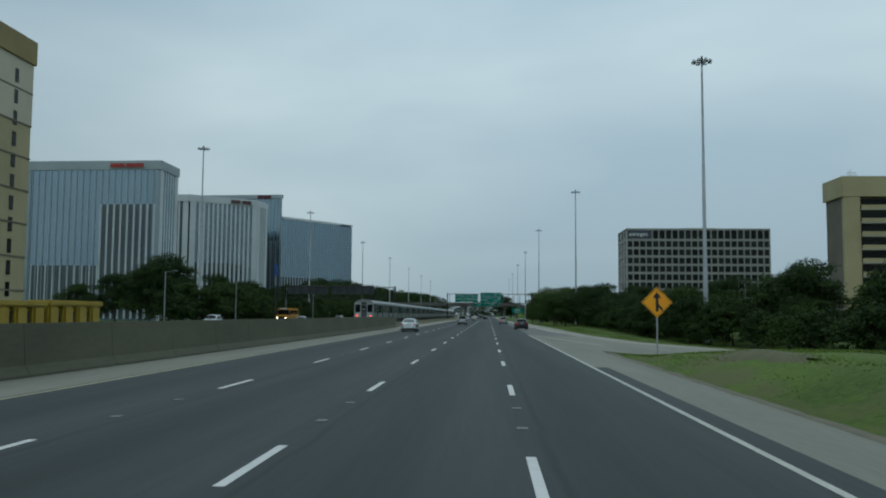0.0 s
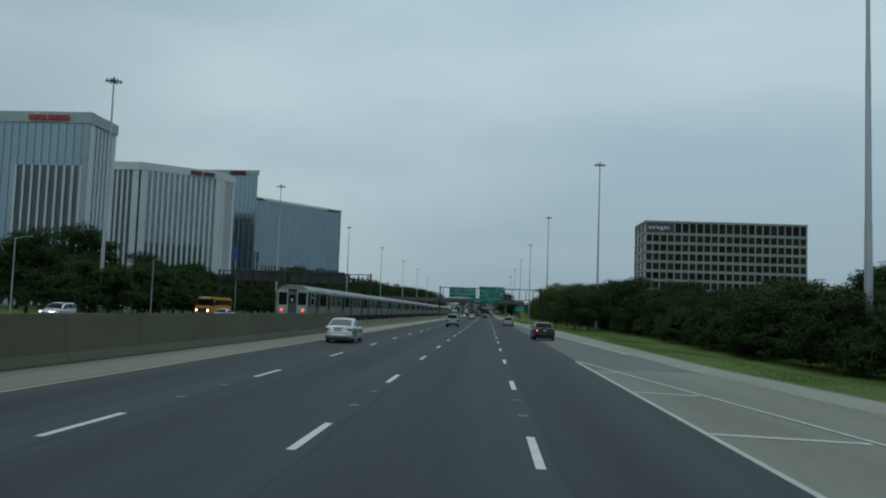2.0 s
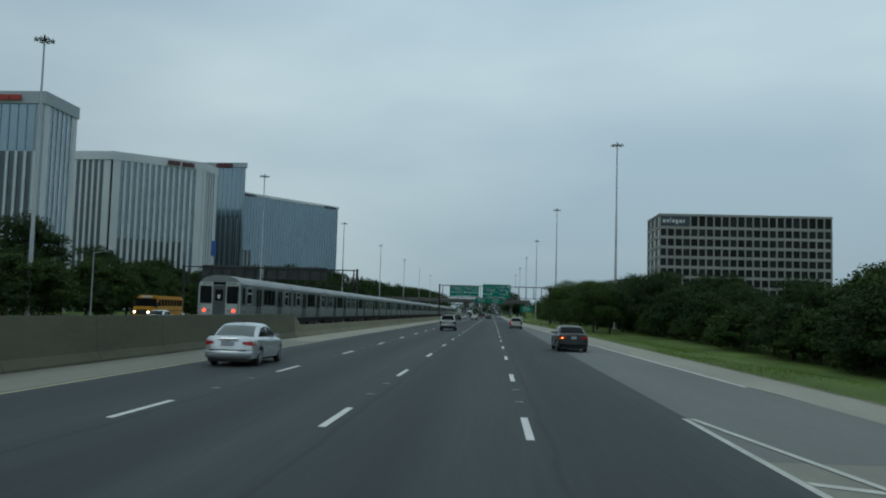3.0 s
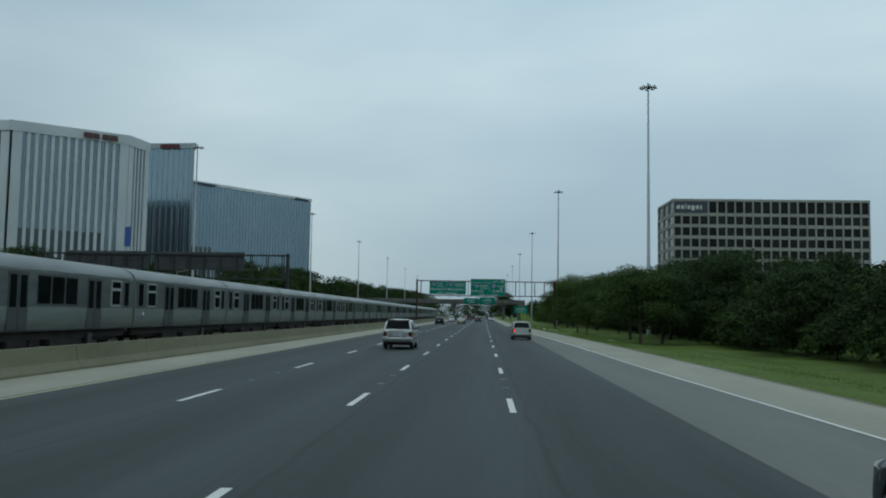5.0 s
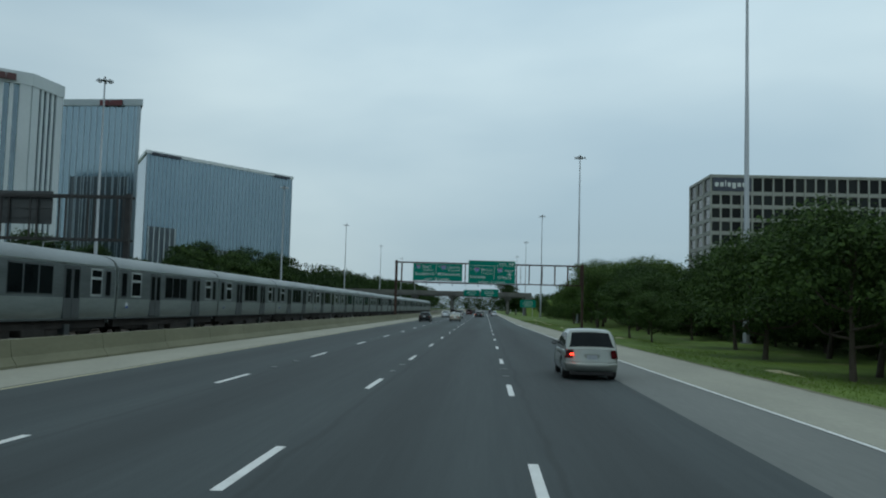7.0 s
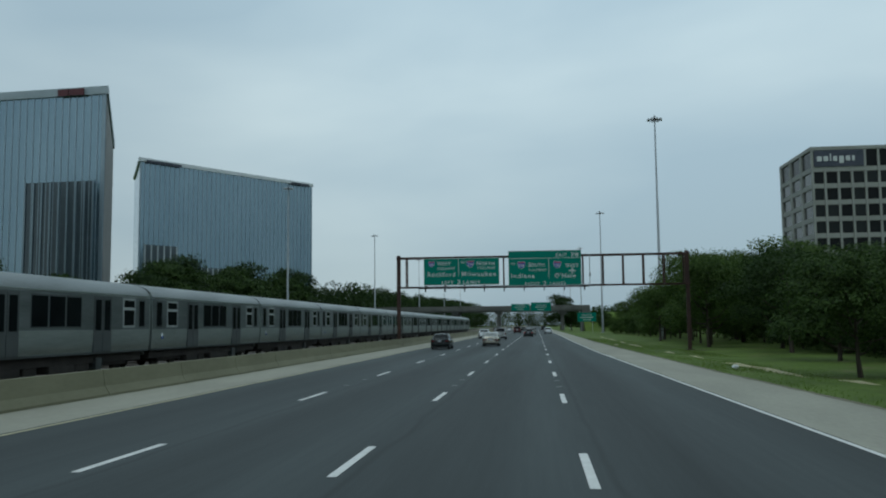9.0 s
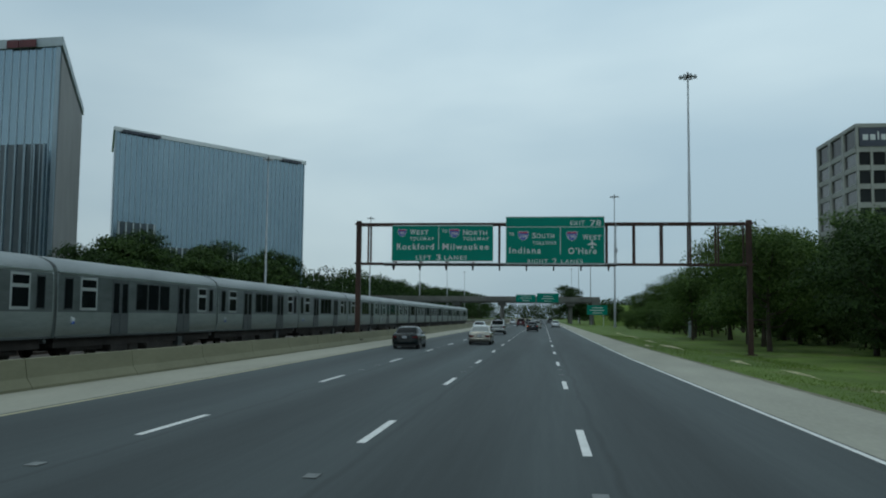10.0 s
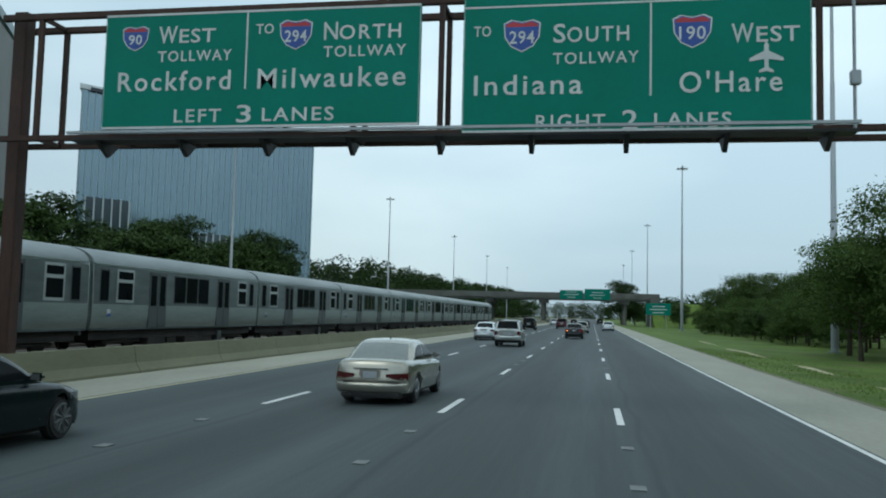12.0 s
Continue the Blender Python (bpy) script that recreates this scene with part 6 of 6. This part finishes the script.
def leaf_mesh(centres, radii, per, size, material, seed):
    """Sprays of small leaves over the outside of rounded masses."""
    g = np.random.default_rng(seed)
    n = len(centres) * per
    c = np.repeat(np.array(centres), per, 0)
    r = np.repeat(np.array(radii), per)[:, None]
    d = g.normal(size=(n, 3))
    d /= np.linalg.norm(d, axis=1, keepdims=True)
    pos = c + d * r * g.uniform(0.35, 1.0, (n, 1)) ** 0.6 * np.array([1, 1, 0.8])
    me = leaf_quads(pos, d + np.array([0, 0, 0.6]), size, g)
    me.materials.append(material)
    return me


def tree(name, seed, height, spread, bare, material, label, category="tree", sprays=460, per=30, leaf=0.125, lobes=10, flat=0.52):
    """A tapered trunk, limbs that each carry a rounded mass, and sprays of leaves over the masses; bare: the clear height of the trunk."""
    g = np.random.default_rng(seed)
    ob = thing(name, pose(0, 0, 0), label, category)
    wood = bmesh.new()
    lean = g.normal(size=2) * 0.03 * height
    fork = Vector((lean[0] * 0.5, lean[1] * 0.5, max(bare * 0.9, height * 0.16)))
    top = Vector((lean[0], lean[1], height * 0.8))
    tube(wood, (0, 0, -0.3), fork, 0.024 * height, 0.017 * height, 8, False)
    tube(wood, fork, top, 0.016 * height, 0.004 * height, 7, False)
    masses = []
    for i in range(lobes):
        a = 2.4 * i + g.uniform(-0.4, 0.4)
        level = (i + 0.5) / lobes
        out = spread * (0.62 - 0.42 * level ** 2.2) * g.uniform(0.75, 1.12)
        rad = spread * g.uniform(0.40, 0.54)
        z = bare + rad * flat * 0.8 + (height - bare - rad * flat * 1.75) * level
        c = Vector((math.cos(a) * out + lean[0], math.sin(a) * out + lean[1], z))
        masses.append((c, rad))
        start = fork.lerp(top, max(0.0, level * 0.75))
        bow = start.lerp(c, 0.5) + Vector((0, 0, -0.04 * height))
        tube(wood, start, bow, 0.010 * height, 0.007 * height, 6, False)
        tube(wood, bow, c + Vector((0, 0, rad * flat * 0.2)), 0.007 * height, 0.002 * height, 5, False)
    weight = np.array([r * r for _, r in masses])
    pick = g.choice(lobes, sprays, p=weight / weight.sum())
    cen, rad = np.array([tuple(c) for c, _ in masses])[pick], np.array([r for _, r in masses])[pick][:, None]
    d = g.normal(size=(sprays, 3))
    d[:, 2] = np.where(d[:, 2] < -0.5, -0.6 * d[:, 2], d[:, 2])
    d /= np.linalg.norm(d, axis=1, keepdims=True)
    ragged = 1 + 0.16 * np.sin(7.0 * d[:, :1] + seed) * np.sin(6.0 * d[:, 1:2] + 2 * seed) + g.normal(size=(sprays, 1)) * 0.07
    deep = np.where(g.uniform(size=(sprays, 1)) < 0.2, g.uniform(0.45, 0.85, (sprays, 1)), 1.0)
    spray = cen + d * rad * ragged * deep * np.array([1, 1, flat])
    n = sprays * per
    reach = 0.046 * height + 0.05
    around = np.clip(g.normal(size=(n, 3)), -1.5, 1.5) * np.array([1, 1, 0.55]) * reach
    face = np.repeat(d, per, 0) * 0.8 + np.array([0, 0, 0.75])
    pos = np.repeat(spray, per, 0) + around
    pos[:, 2] = np.maximum(pos[:, 2], min(bare * 0.7, 0.05) + 0.04 * g.uniform(size=n))
    me = leaf_quads(pos, face, leaf, g)
    me.materials.append(material)
    part("trunk", wood, BARK, ob, smooth=True)
    piece("crown", me, ob)
    return ob


kinds = [
    tree("tree", 11, 10.0, 5.1, 1.8, LEAF, "broad dark green deciduous tree on the grass verge"),
    tree("tree", 12, 8.6, 4.6, 1.5, LEAF2, "rounded mid-green deciduous tree on the grass verge"),
    tree("tree", 13, 12.2, 5.4, 2.2, LEAF, "tall dark green deciduous tree with a spreading top", sprays=520),
    tree("shrub", 14, 6.6, 3.7, 0.1, LEAF, "dense dark green shrub thicket growing from the ground", "shrub", flat=0.75),
    tree("shrub", 15, 4.6, 3.3, 0.1, LEAF2, "dense green shrub growing from the ground", "shrub", sprays=420, flat=0.7),
]
for i, k in enumerate(kinds):
    k["group"] = "trees and shrubs beside the highway"
    k.matrix_world = pose((33.0, 14.2, 34.0, 30, 27)[i], (140, 226.5, 166, 118, 92)[i], -0.5, 0, 0, 40 * i)
    k.scale = ((0.5,) * 3, (0.52,) * 3, (0.48,) * 3, (0.9,) * 3, (1.0,) * 3)[i]


# lighter trees of the open stand further along
pale_kinds = [
    tree("tree", 31, 9.8, 4.9, 1.5, LEAF3, "bright green deciduous tree on open grass"),
    tree("tree", 32, 8.4, 4.4, 1.3, LEAF3, "rounded light green deciduous tree on open grass"),
    tree("tree", 33, 12.0, 4.9, 1.9, LEAF3, "tall light green deciduous tree with a loose top", sprays=560, flat=0.58),
    tree("shrub", 34, 6.0, 3.6, 0.1, LEAF2, "loose green shrub on open grass", "shrub", sprays=380, flat=0.7),
    tree("shrub", 35, 4.6, 3.2, 0.1, LEAF3, "light green shrub on open grass", "shrub", sprays=380, flat=0.7),
]
for i, k in enumerate(pale_kinds):
    k["group"] = "trees and shrubs beside the highway"
    k.matrix_world = pose((17.6, 20.6, 19.6, 33, 34.5)[i], (326.0, 311, 336, 303, 318)[i], -0.5, 0, 0, 40 * i)
    k.scale = ((0.86,) * 3, (0.82,) * 3, (0.82,) * 3, (0.9,) * 3, (1.0,) * 3)[i]

far_kinds = [
    tree("tree", 21, 9.8, 4.8, 1.5, LEAF2, "broad green tree standing further back", sprays=420, per=26, leaf=0.19),
    tree("tree", 22, 8.4, 4.3, 1.3, LEAF2, "rounded mid-green tree standing further back", sprays=400, per=26, leaf=0.18),
    tree("tree", 23, 12.0, 5.0, 1.9, LEAF, "tall dark green tree standing further back", sprays=440, per=26, leaf=0.20),
    tree("shrub", 24, 6.0, 3.8, 0.1, LEAF, "dark green shrub thicket standing further back", "shrub", sprays=260, per=20, leaf=0.17, flat=0.75),
    tree("shrub", 25, 4.6, 3.4, 0.1, LEAF2, "green shrub thicket standing further back", "shrub", sprays=240, per=20, leaf=0.16, flat=0.7),
]
for i, k in enumerate(far_kinds):
    k["group"] = "trees and shrubs beside the highway"
    k.matrix_world = pose(-70 - 3 * i, 345 + 14 * i, -0.42)


def plant(i, x, y, s=1.0):
    z = ground_height(x, y) - 0.05 if x > 5 else -0.42
    ob = copy_thing((pale_kinds if x > 5 and 284 < y < 480 else kinds if 5 < x < 26.8 and y < 480 else far_kinds)[i], pose(x, y, z, 0, 0, (x * 53 + y * 29) % 360))
    ob.scale = (s, s, s * (0.94 + 0.12 * ((x * 7 + y * 3) % 1)))
    return ob


# beside the ramp and the merge: a thick mass down to the ground
for i in range(33):
    y = 60 + 4.0 * i
    plant(3 + i % 2, 22.6 + 1.0 * math.sin(i * 1.9) + max(0, min(7.5, (106 - y) * 0.34)), y, 0.80 + 0.14 * math.sin(i * 2.7))
for i in range(24):
    y = 58 + 6.0 * i
    plant(i % 3, 28.0 + 2.2 * math.cos(i * 2.3) + max(0, (114 - y) * 0.26), y + 3, (0.60 if 122 < y < 190 else 0.80) + 0.08 * math.sin(i * 1.3))
    if i % 2 == 0:
        plant((i // 2) % 3, 37.0 + 3 * math.sin(i), y + 5, 0.60 if 115 < y < 175 else 0.78)
for i in range(7):
    plant(3, 36 + 5.0 * i, 52 + 3 * (i % 2), 0.95)
    plant((0, 2, 1)[i % 3], 44 + 7 * i, 66 + 6 * (i % 2), 0.82)
# two broad crowns that stand above the thicket
for x, y, k, f in ((25.5, 196, 0, 1.02), (27.5, 205, 2, 0.88), (24.5, 214, 0, 1.06), (27.0, 226, 2, 0.92), (25.5, 238, 0, 1.05)):
    plant(k, x, y, f)
# open stand with grass beneath, past the merge
for x, y, k, s in ((16.0, 201.5, 1, 0.95), (21.5, 206, 0, 0.9), (24.5, 196, 2, 0.66), (14.2, 185, 1, 0.88), (17.0, 189, 0, 0.78), (18.5, 216, 1, 0.9), (26.0, 222, 0, 1.02), (20.5, 238, 1, 0.72), (14.0, 237, 1, 0.72), (25.5, 246, 0, 0.74), (19.5, 256, 1, 0.9), (27.5, 262, 2, 0.72), (21.0, 272, 0, 1.0), (17.8, 291, 0, 0.92), (23.5, 284, 2, 0.85), (29.0, 296, 0, 1.15), (20.5, 304, 0, 1.0), (26.5, 313, 1, 1.1), (22.5, 328, 2, 0.98), (23.5, 345, 2, 0.95), (22.5, 361, 0, 1.15), (25.5, 375, 2, 0.92), (29.5, 330, 2, 1.0), (33.0, 345, 0, 1.0), (31.0, 351, 2, 1.0), (35.5, 345, 0, 1.25), (29.0, 362, 2, 0.95), (39.0, 354, 2, 1.15), (29.5, 398, 2, 1.0), (33.5, 412, 0, 1.2), (28.0, 424, 2, 0.95), (34.0, 436, 2, 1.05), (30.0, 452, 0, 1.15), (38.0, 390, 2, 1.15)):
    plant(k, x, y, s * (0.6 if y > 335 and x < 34.5 else 1.18 if y > 284 else 1.0))
for i in range(32):
    plant(3 + i % 2, 30.5 + 1.8 * math.sin(i * 1.7), 186 + 5.0 * i, 0.85 + 0.15 * math.cos(i))
for i in range(16):
    plant((0, 2, 1)[i % 3], 37 + 3 * math.cos(i * 2.1), 196 + 9.5 * i, (1.0 if i > 8 else 0.72) + 0.1 * math.sin(i))
# extra shrubs added to block light from behind and darken the space under the crowns
for i in range(27):
    plant(3 + i % 2, 25.6 + 1.2 * math.sin(i * 2.4), 189 + 3.6 * i, 0.68 + 0.1 * math.cos(i * 1.7))
# clump of low trees towards the overpass
for i in range(16):
    plant((1, 3, 0, 4)[i % 4], 23.0 + 2.2 * math.sin(i * 2.1) + 0.02 * i, 352 + 6.5 * i, (0.58, 0.7, 0.5, 0.85)[i % 4])
    plant((0, 1, 3)[i % 3], 29.0 + 3.0 * math.cos(i * 1.7), 350 + 8.0 * i, (0.7, 0.75, 0.9)[i % 3])
plant(2, 9.5, 566, 1.28)
plant(0, 14.5, 572, 1.15)
for x, y, k, f in ((30, 440, 2, 1.1), (36, 447, 2, 1.15), (41, 436, 0, 1.3), (33, 462, 2, 1.1), (27, 457, 0, 1.1), (38, 424, 2, 1.1), (44, 418, 2, 1.2), (47, 440, 0, 1.35)):
    plant(k, x, y, f)
plant(1, 24.0, 512, 0.9)
# beyond the opposing carriageway, in front of the office towers
for i in range(14):
    y = 178 + 15.5 * i
    plant((0, 1, 3, 2)[i % 4], -72 - 4 * math.sin(i * 1.3), y, (1.0, 1.1, 1.35, 0.9)[i % 4])
    plant((3, 0, 4)[i % 3], -66.5 - 2 * math.cos(i * 2.2), y + 7, (1.0, 0.75, 1.0)[i % 3])
for i in range(9):
    plant((0, 2, 1)[i % 3], -76 - 3 * math.sin(i * 1.7), 362 + 12 * i, (1.76, 1.6, 1.88)[i % 3])

for x, y, k, s in ((-80.5, 200, 2, 1.42), (-89.5, 204, 0, 1.3), (-97.0, 206, 2, 1.1), (-84.5, 214, 3, 1.4), (-104, 210, 3, 1.3), (-111, 212, 0, 1.1)):
    plant(k, x, y, s)

# a dense belt along the far edge of the opposing lanes
for i in range(36):
    y = 150 + 5.6 * i
    plant((3, 4, 3, 1)[i % 4], -61.5 - 1.5 * math.sin(i * 1.7), y, (1.15, 1.3, 1.0, 0.95)[i % 4] * (0.92 + 0.12 * math.sin(i * 2.9)))
    if i % 2:
        plant((2, 0)[i // 2 % 2], -67.5 - 2.0 * math.cos(i * 1.3), y + 2, 0.95 + 0.12 * math.sin(i))
for i in range(6):
    plant((0, 2)[i % 2], -65.5 - 1.5 * math.sin(i * 2.0), 206 + 6.2 * i, (0.98, 0.84)[i % 2])

for i in range(10):
    plant(3, -70.5 - 2 * math.sin(i * 1.1), 366 + 11.5 * i, 1.3 + 0.15 * math.cos(i * 2.0))
    plant((1, 0)[i % 2], -81 - 3 * math.cos(i * 1.4), 360 + 12 * i, 1.35)

# far woods along the horizon
centres, radii = [], []
for i in range(960):
    u = rng.uniform()
    side = i % 3
    if i >= 830:
        x, y, h = -160 + 104 * u, 900 + 260 * rng.uniform(), 30 - 9 * u + rng.uniform(-2.5, 2.5)
    elif i > 590:
        x, y, h = -330 + 480 * u, 1300 + 50 * rng.uniform(), 15 + 5 * rng.uniform()
    elif side < 2:
        x, y, h = -82 - 60 * rng.uniform() ** 2, 470 + 800 * u, 19 + 14 * u + rng.uniform(-2.5, 2.5)
    else:
        x, y, h = 32 + 90 * rng.uniform(), 470 + 700 * u, 9 + 4 * rng.uniform()
    wide = 9.0 if 590 < i < 830 else 3.0
    for k in range(3):
        centres.append((x + rng.normal() * wide, y + rng.normal() * 3, h * (0.22 + 0.3 * k)))
        radii.append((3.2 + rng.uniform() * 1.6) * (1.7 if wide > 5 else 1.15))
woods = new("far_woods", leaf_mesh(centres, radii, 110, 0.62, LEAF, 5))
tagged(woods, "distant dark green woods along the horizon", "woods", kind="stuff")
trunks = bmesh.new()
for c in centres[::6]:
    tube(trunks, (c[0], c[1], -0.6), (c[0], c[1], c[2] + 4), 0.3, 0.15, 5, False)
piece("trunks", mesh_of(trunks, "trunks", BARK), woods)

# grass tufts on the verge
tufts = np.zeros((60000, 3, 3))
base_x, base_y = rng.uniform(0.05, 8.0, 60000) ** 1.0, rng.uniform(2, 330, 60000)
for i in range(60000):
    e = 5.75 if base_y[i] < 37.5 else shoulder(base_y[i])
    if base_y[i] < 37.5:
        base_x[i] *= max(0.05, (steps(RAMP_LEFT, base_y[i]) - 6.2) / 8.0)
    elif base_y[i] < 42:
        e = 16.8
    x = e + base_x[i]
    z = ground_height(x, base_y[i]) + (gore_rise(x, base_y[i]) if base_y[i] < 37.5 else 0.0)
    h, w, a = rng.uniform(0.02, 0.07), 0.035, rng.uniform(0, math.pi)
    lean = rng.normal(size=2) * (0.06 if base_y[i] > 36 else 0.12)
    h *= 1.0 if base_y[i] > 36 else 0.5
    tufts[i] = [(x - w * math.cos(a), base_y[i] - w * math.sin(a), z - 0.06), (x + w * math.cos(a), base_y[i] + w * math.sin(a), z - 0.06), (x + lean[0], base_y[i] + lean[1], z + h)]
me = bpy.data.meshes.new("grass_tufts")
me.from_pydata(tufts.reshape(-1, 3).tolist(), [], np.arange(180000).reshape(-1, 3).tolist())
me.materials.append(BLADES)
tagged(new("grass_tufts", me), "short green grass tufts along the verge", "grass", kind="stuff")

# pale washed-out gravel patches in the verge
for x, y, l, w in ((9.9, 290, 15.0, 0.4), (10.3, 309, 9.0, 0.35), (10.8, 330, 20.0, 0.45), (11.3, 358, 16.0, 0.5), (10.6, 246, 6.0, 0.5), (12.2, 232, 4.0, 0.5), (9.8, 266, 5.0, 0.4), (11.6, 186, 4.0, 0.5), (10.9, 241, 13.0, 0.28), (10.2, 257, 7.0, 0.3), (7.6, 288, 5.0, 0.35)):
    bm = bmesh.new()
    ring = []
    for i in range(44):
        a = 2 * math.pi * i / 44
        k = max(0.2, 1 + 0.75 * noise.noise((x + 1.7 * math.cos(a), y + 1.7 * math.sin(a), 1.0)) + 0.9 * noise.noise((x + 6.3 * math.cos(a), y + 6.3 * math.sin(a), 4.0)))
        px, py = x + w * k * math.cos(a), y + l * 0.5 * k * math.sin(a)
        ring.append(bm.verts.new((px, py, ground_height(px, py) + gore_rise(px, py) - 0.04)))
    c = bm.verts.new((x, y, ground_height(x, y) + gore_rise(x, y) + 0.10))
    for i in range(44):
        bm.faces.new((ring[i], ring[(i + 1) % 44], c))
    tagged(part("gravel_patch", bm, GRAVEL, smooth=True), "pale washed-out gravel patch in the grass", "gravel", "gravel patches on the verge", "stuff")

# dust and grit along the edge of the paving
for y0, y1, reach in ((-40.0, 37.0, 0.45), (42.0, 330.0, 0.22)):
    bm = bmesh.new()
    rows = []
    n = round((y1 - y0) / 0.6)
    for i in range(n + 1):
        y = y0 + (y1 - y0) * i / n
        e = shoulder(y)
        wide = reach * (1.0 + 0.9 * noise.noise((0.0, y * 0.55, 2.0)) + 0.5 * noise.noise((3.0, y * 2.1, 5.0)))
        inner = 0.10 * (1.0 + noise.noise((7.0, y * 0.8, 1.0)))
        rows.append([bm.verts.new(p) for p in ((e - inner, y, 0.0), (e + wide * 0.5, y, 0.006), (e + max(wide, 0.05), y, -0.12))])
    for a, b in zip(rows, rows[1:]):
        bm.faces.new((a[0], a[1], b[1], b[0]))
        bm.faces.new((a[1], a[2], b[2], b[1]))
    tagged(part("verge_dust", bm, DIRT, smooth=True), "dusty grit washed along the edge of the shoulder", "grit", "grit along the shoulders", "stuff")

# bare earth showing through the grass between highway and ramp
for x, y, l, w in ((8.2, 19.0, 9.0, 0.8), (10.5, 9.0, 10.0, 1.1), (7.4, 5.0, 9.0, 0.7)):
    bm = bmesh.new()
    ring = []
    for i in range(18):
        a = 2 * math.pi * i / 18
        k = 1 + 0.8 * noise.noise((x + 2.1 * math.cos(a), y + 2.1 * math.sin(a), 6.0))
        px, py = x + w * k * math.cos(a), y + l * 0.5 * k * math.sin(a)
        ring.append(bm.verts.new((px, py, ground_height(px, py) + gore_rise(px, py) - 0.02)))
    c = bm.verts.new((x, y, ground_height(x, y) + gore_rise(x, y) + 0.09))
    for i in range(18):
        bm.faces.new((ring[i], ring[(i + 1) % 18], c))
    tagged(part("earth_patch", bm, DRYGRASS, smooth=True), "bare dusty earth patch in the dry grass", "earth", "earth patches between highway and ramp", "stuff")

# a crumpled bag on the verge
g = np.random.default_rng(3)
bm = bmesh.new()
bmesh.ops.create_icosphere(bm, subdivisions=2, radius=0.17)
for v in bm.verts:
    v.co *= 0.75 + 0.5 * g.uniform()
    v.co.z *= 0.7
litter = part("litter", bm, SIGNWHITE)
litter.location = (9.0, 239.5, ground_height(9.0, 239.5) + 0.07)
tagged(litter, "crumpled white plastic bag on the grass verge", "litter")

# ---- median and far-side clutter ----
for i in range(5):
    t = thing("crash_cushion", pose(-16.0, 2.9 + 4.1 * i, 0.0), "yellow steel crash cushion module behind the median wall", "crash cushion", "crash cushion row")
    part("leg", boxed(-0.35, 0.35, 0.2, 3.6, 0.1, 1.15), CONCRETE, t, "concrete plinth")
    part("backing", boxed(-0.30, 0.30, 0.04, 3.9, 1.25, 2.0), UNDER, t, "dark hollow core")
    for y in (0.0, 1.04, 2.08, 3.12):
        part("cell", boxed(-0.45, 0.45, y, y + 0.68, 1.15, 2.02 + 0.05 * i, 0.08), CUSHION, t)
    part("top_rail", boxed(-0.48, 0.48, 0.0, 3.97, 1.98 + 0.05 * i, 2.14 + 0.06 * i, 0.05), CUSHION, t)
    part("bottom_rail", boxed(-0.42, 0.42, 0.0, 3.97, 1.15, 1.3, 0.03), CUSHION, t)
for x, y in ((-54.5, 130), (-54.5, 170), (-54.5, 215), (-54.5, 250)):
    t = thing("street_lamp", pose(x, y, -0.42), "slim grey street lamp post beside the opposing lanes", "street lamp", "low street lamps")
    part("pole", tubed(((0, 0, 0), (0, 0, 9.2), 0.11, 0.07), seg=8), GALV, t)
    part("arm", tubed(((0, 0, 9.1), (1.5, 0, 9.4), 0.05, 0.04), seg=6), GALV, t)
    part("luminaire", boxed(1.3, 2.0, -0.15, 0.15, 9.32, 9.46, 0.03), GALV, t)
t = thing("billboard", pose(-78, 196, -0.42), "blue roadside board on two posts among trees", "sign board")
part("board", boxed(-3.2, 3.2, -0.1, 0.1, 4.4, 7.6), LOGODARK, t)
for z in (5.0, 6.0):
    part("legend_bar", boxed(-2.8, 2.8, -0.12, -0.105, z, z + 0.5), SIGNWHITE, t, "unreadable pale lettering")
for x in (-2.2, 2.2):
    part("post", boxed(x - 0.1, x + 0.1, -0.09, 0.09, 0, 4.4), DARKSTEEL, t)
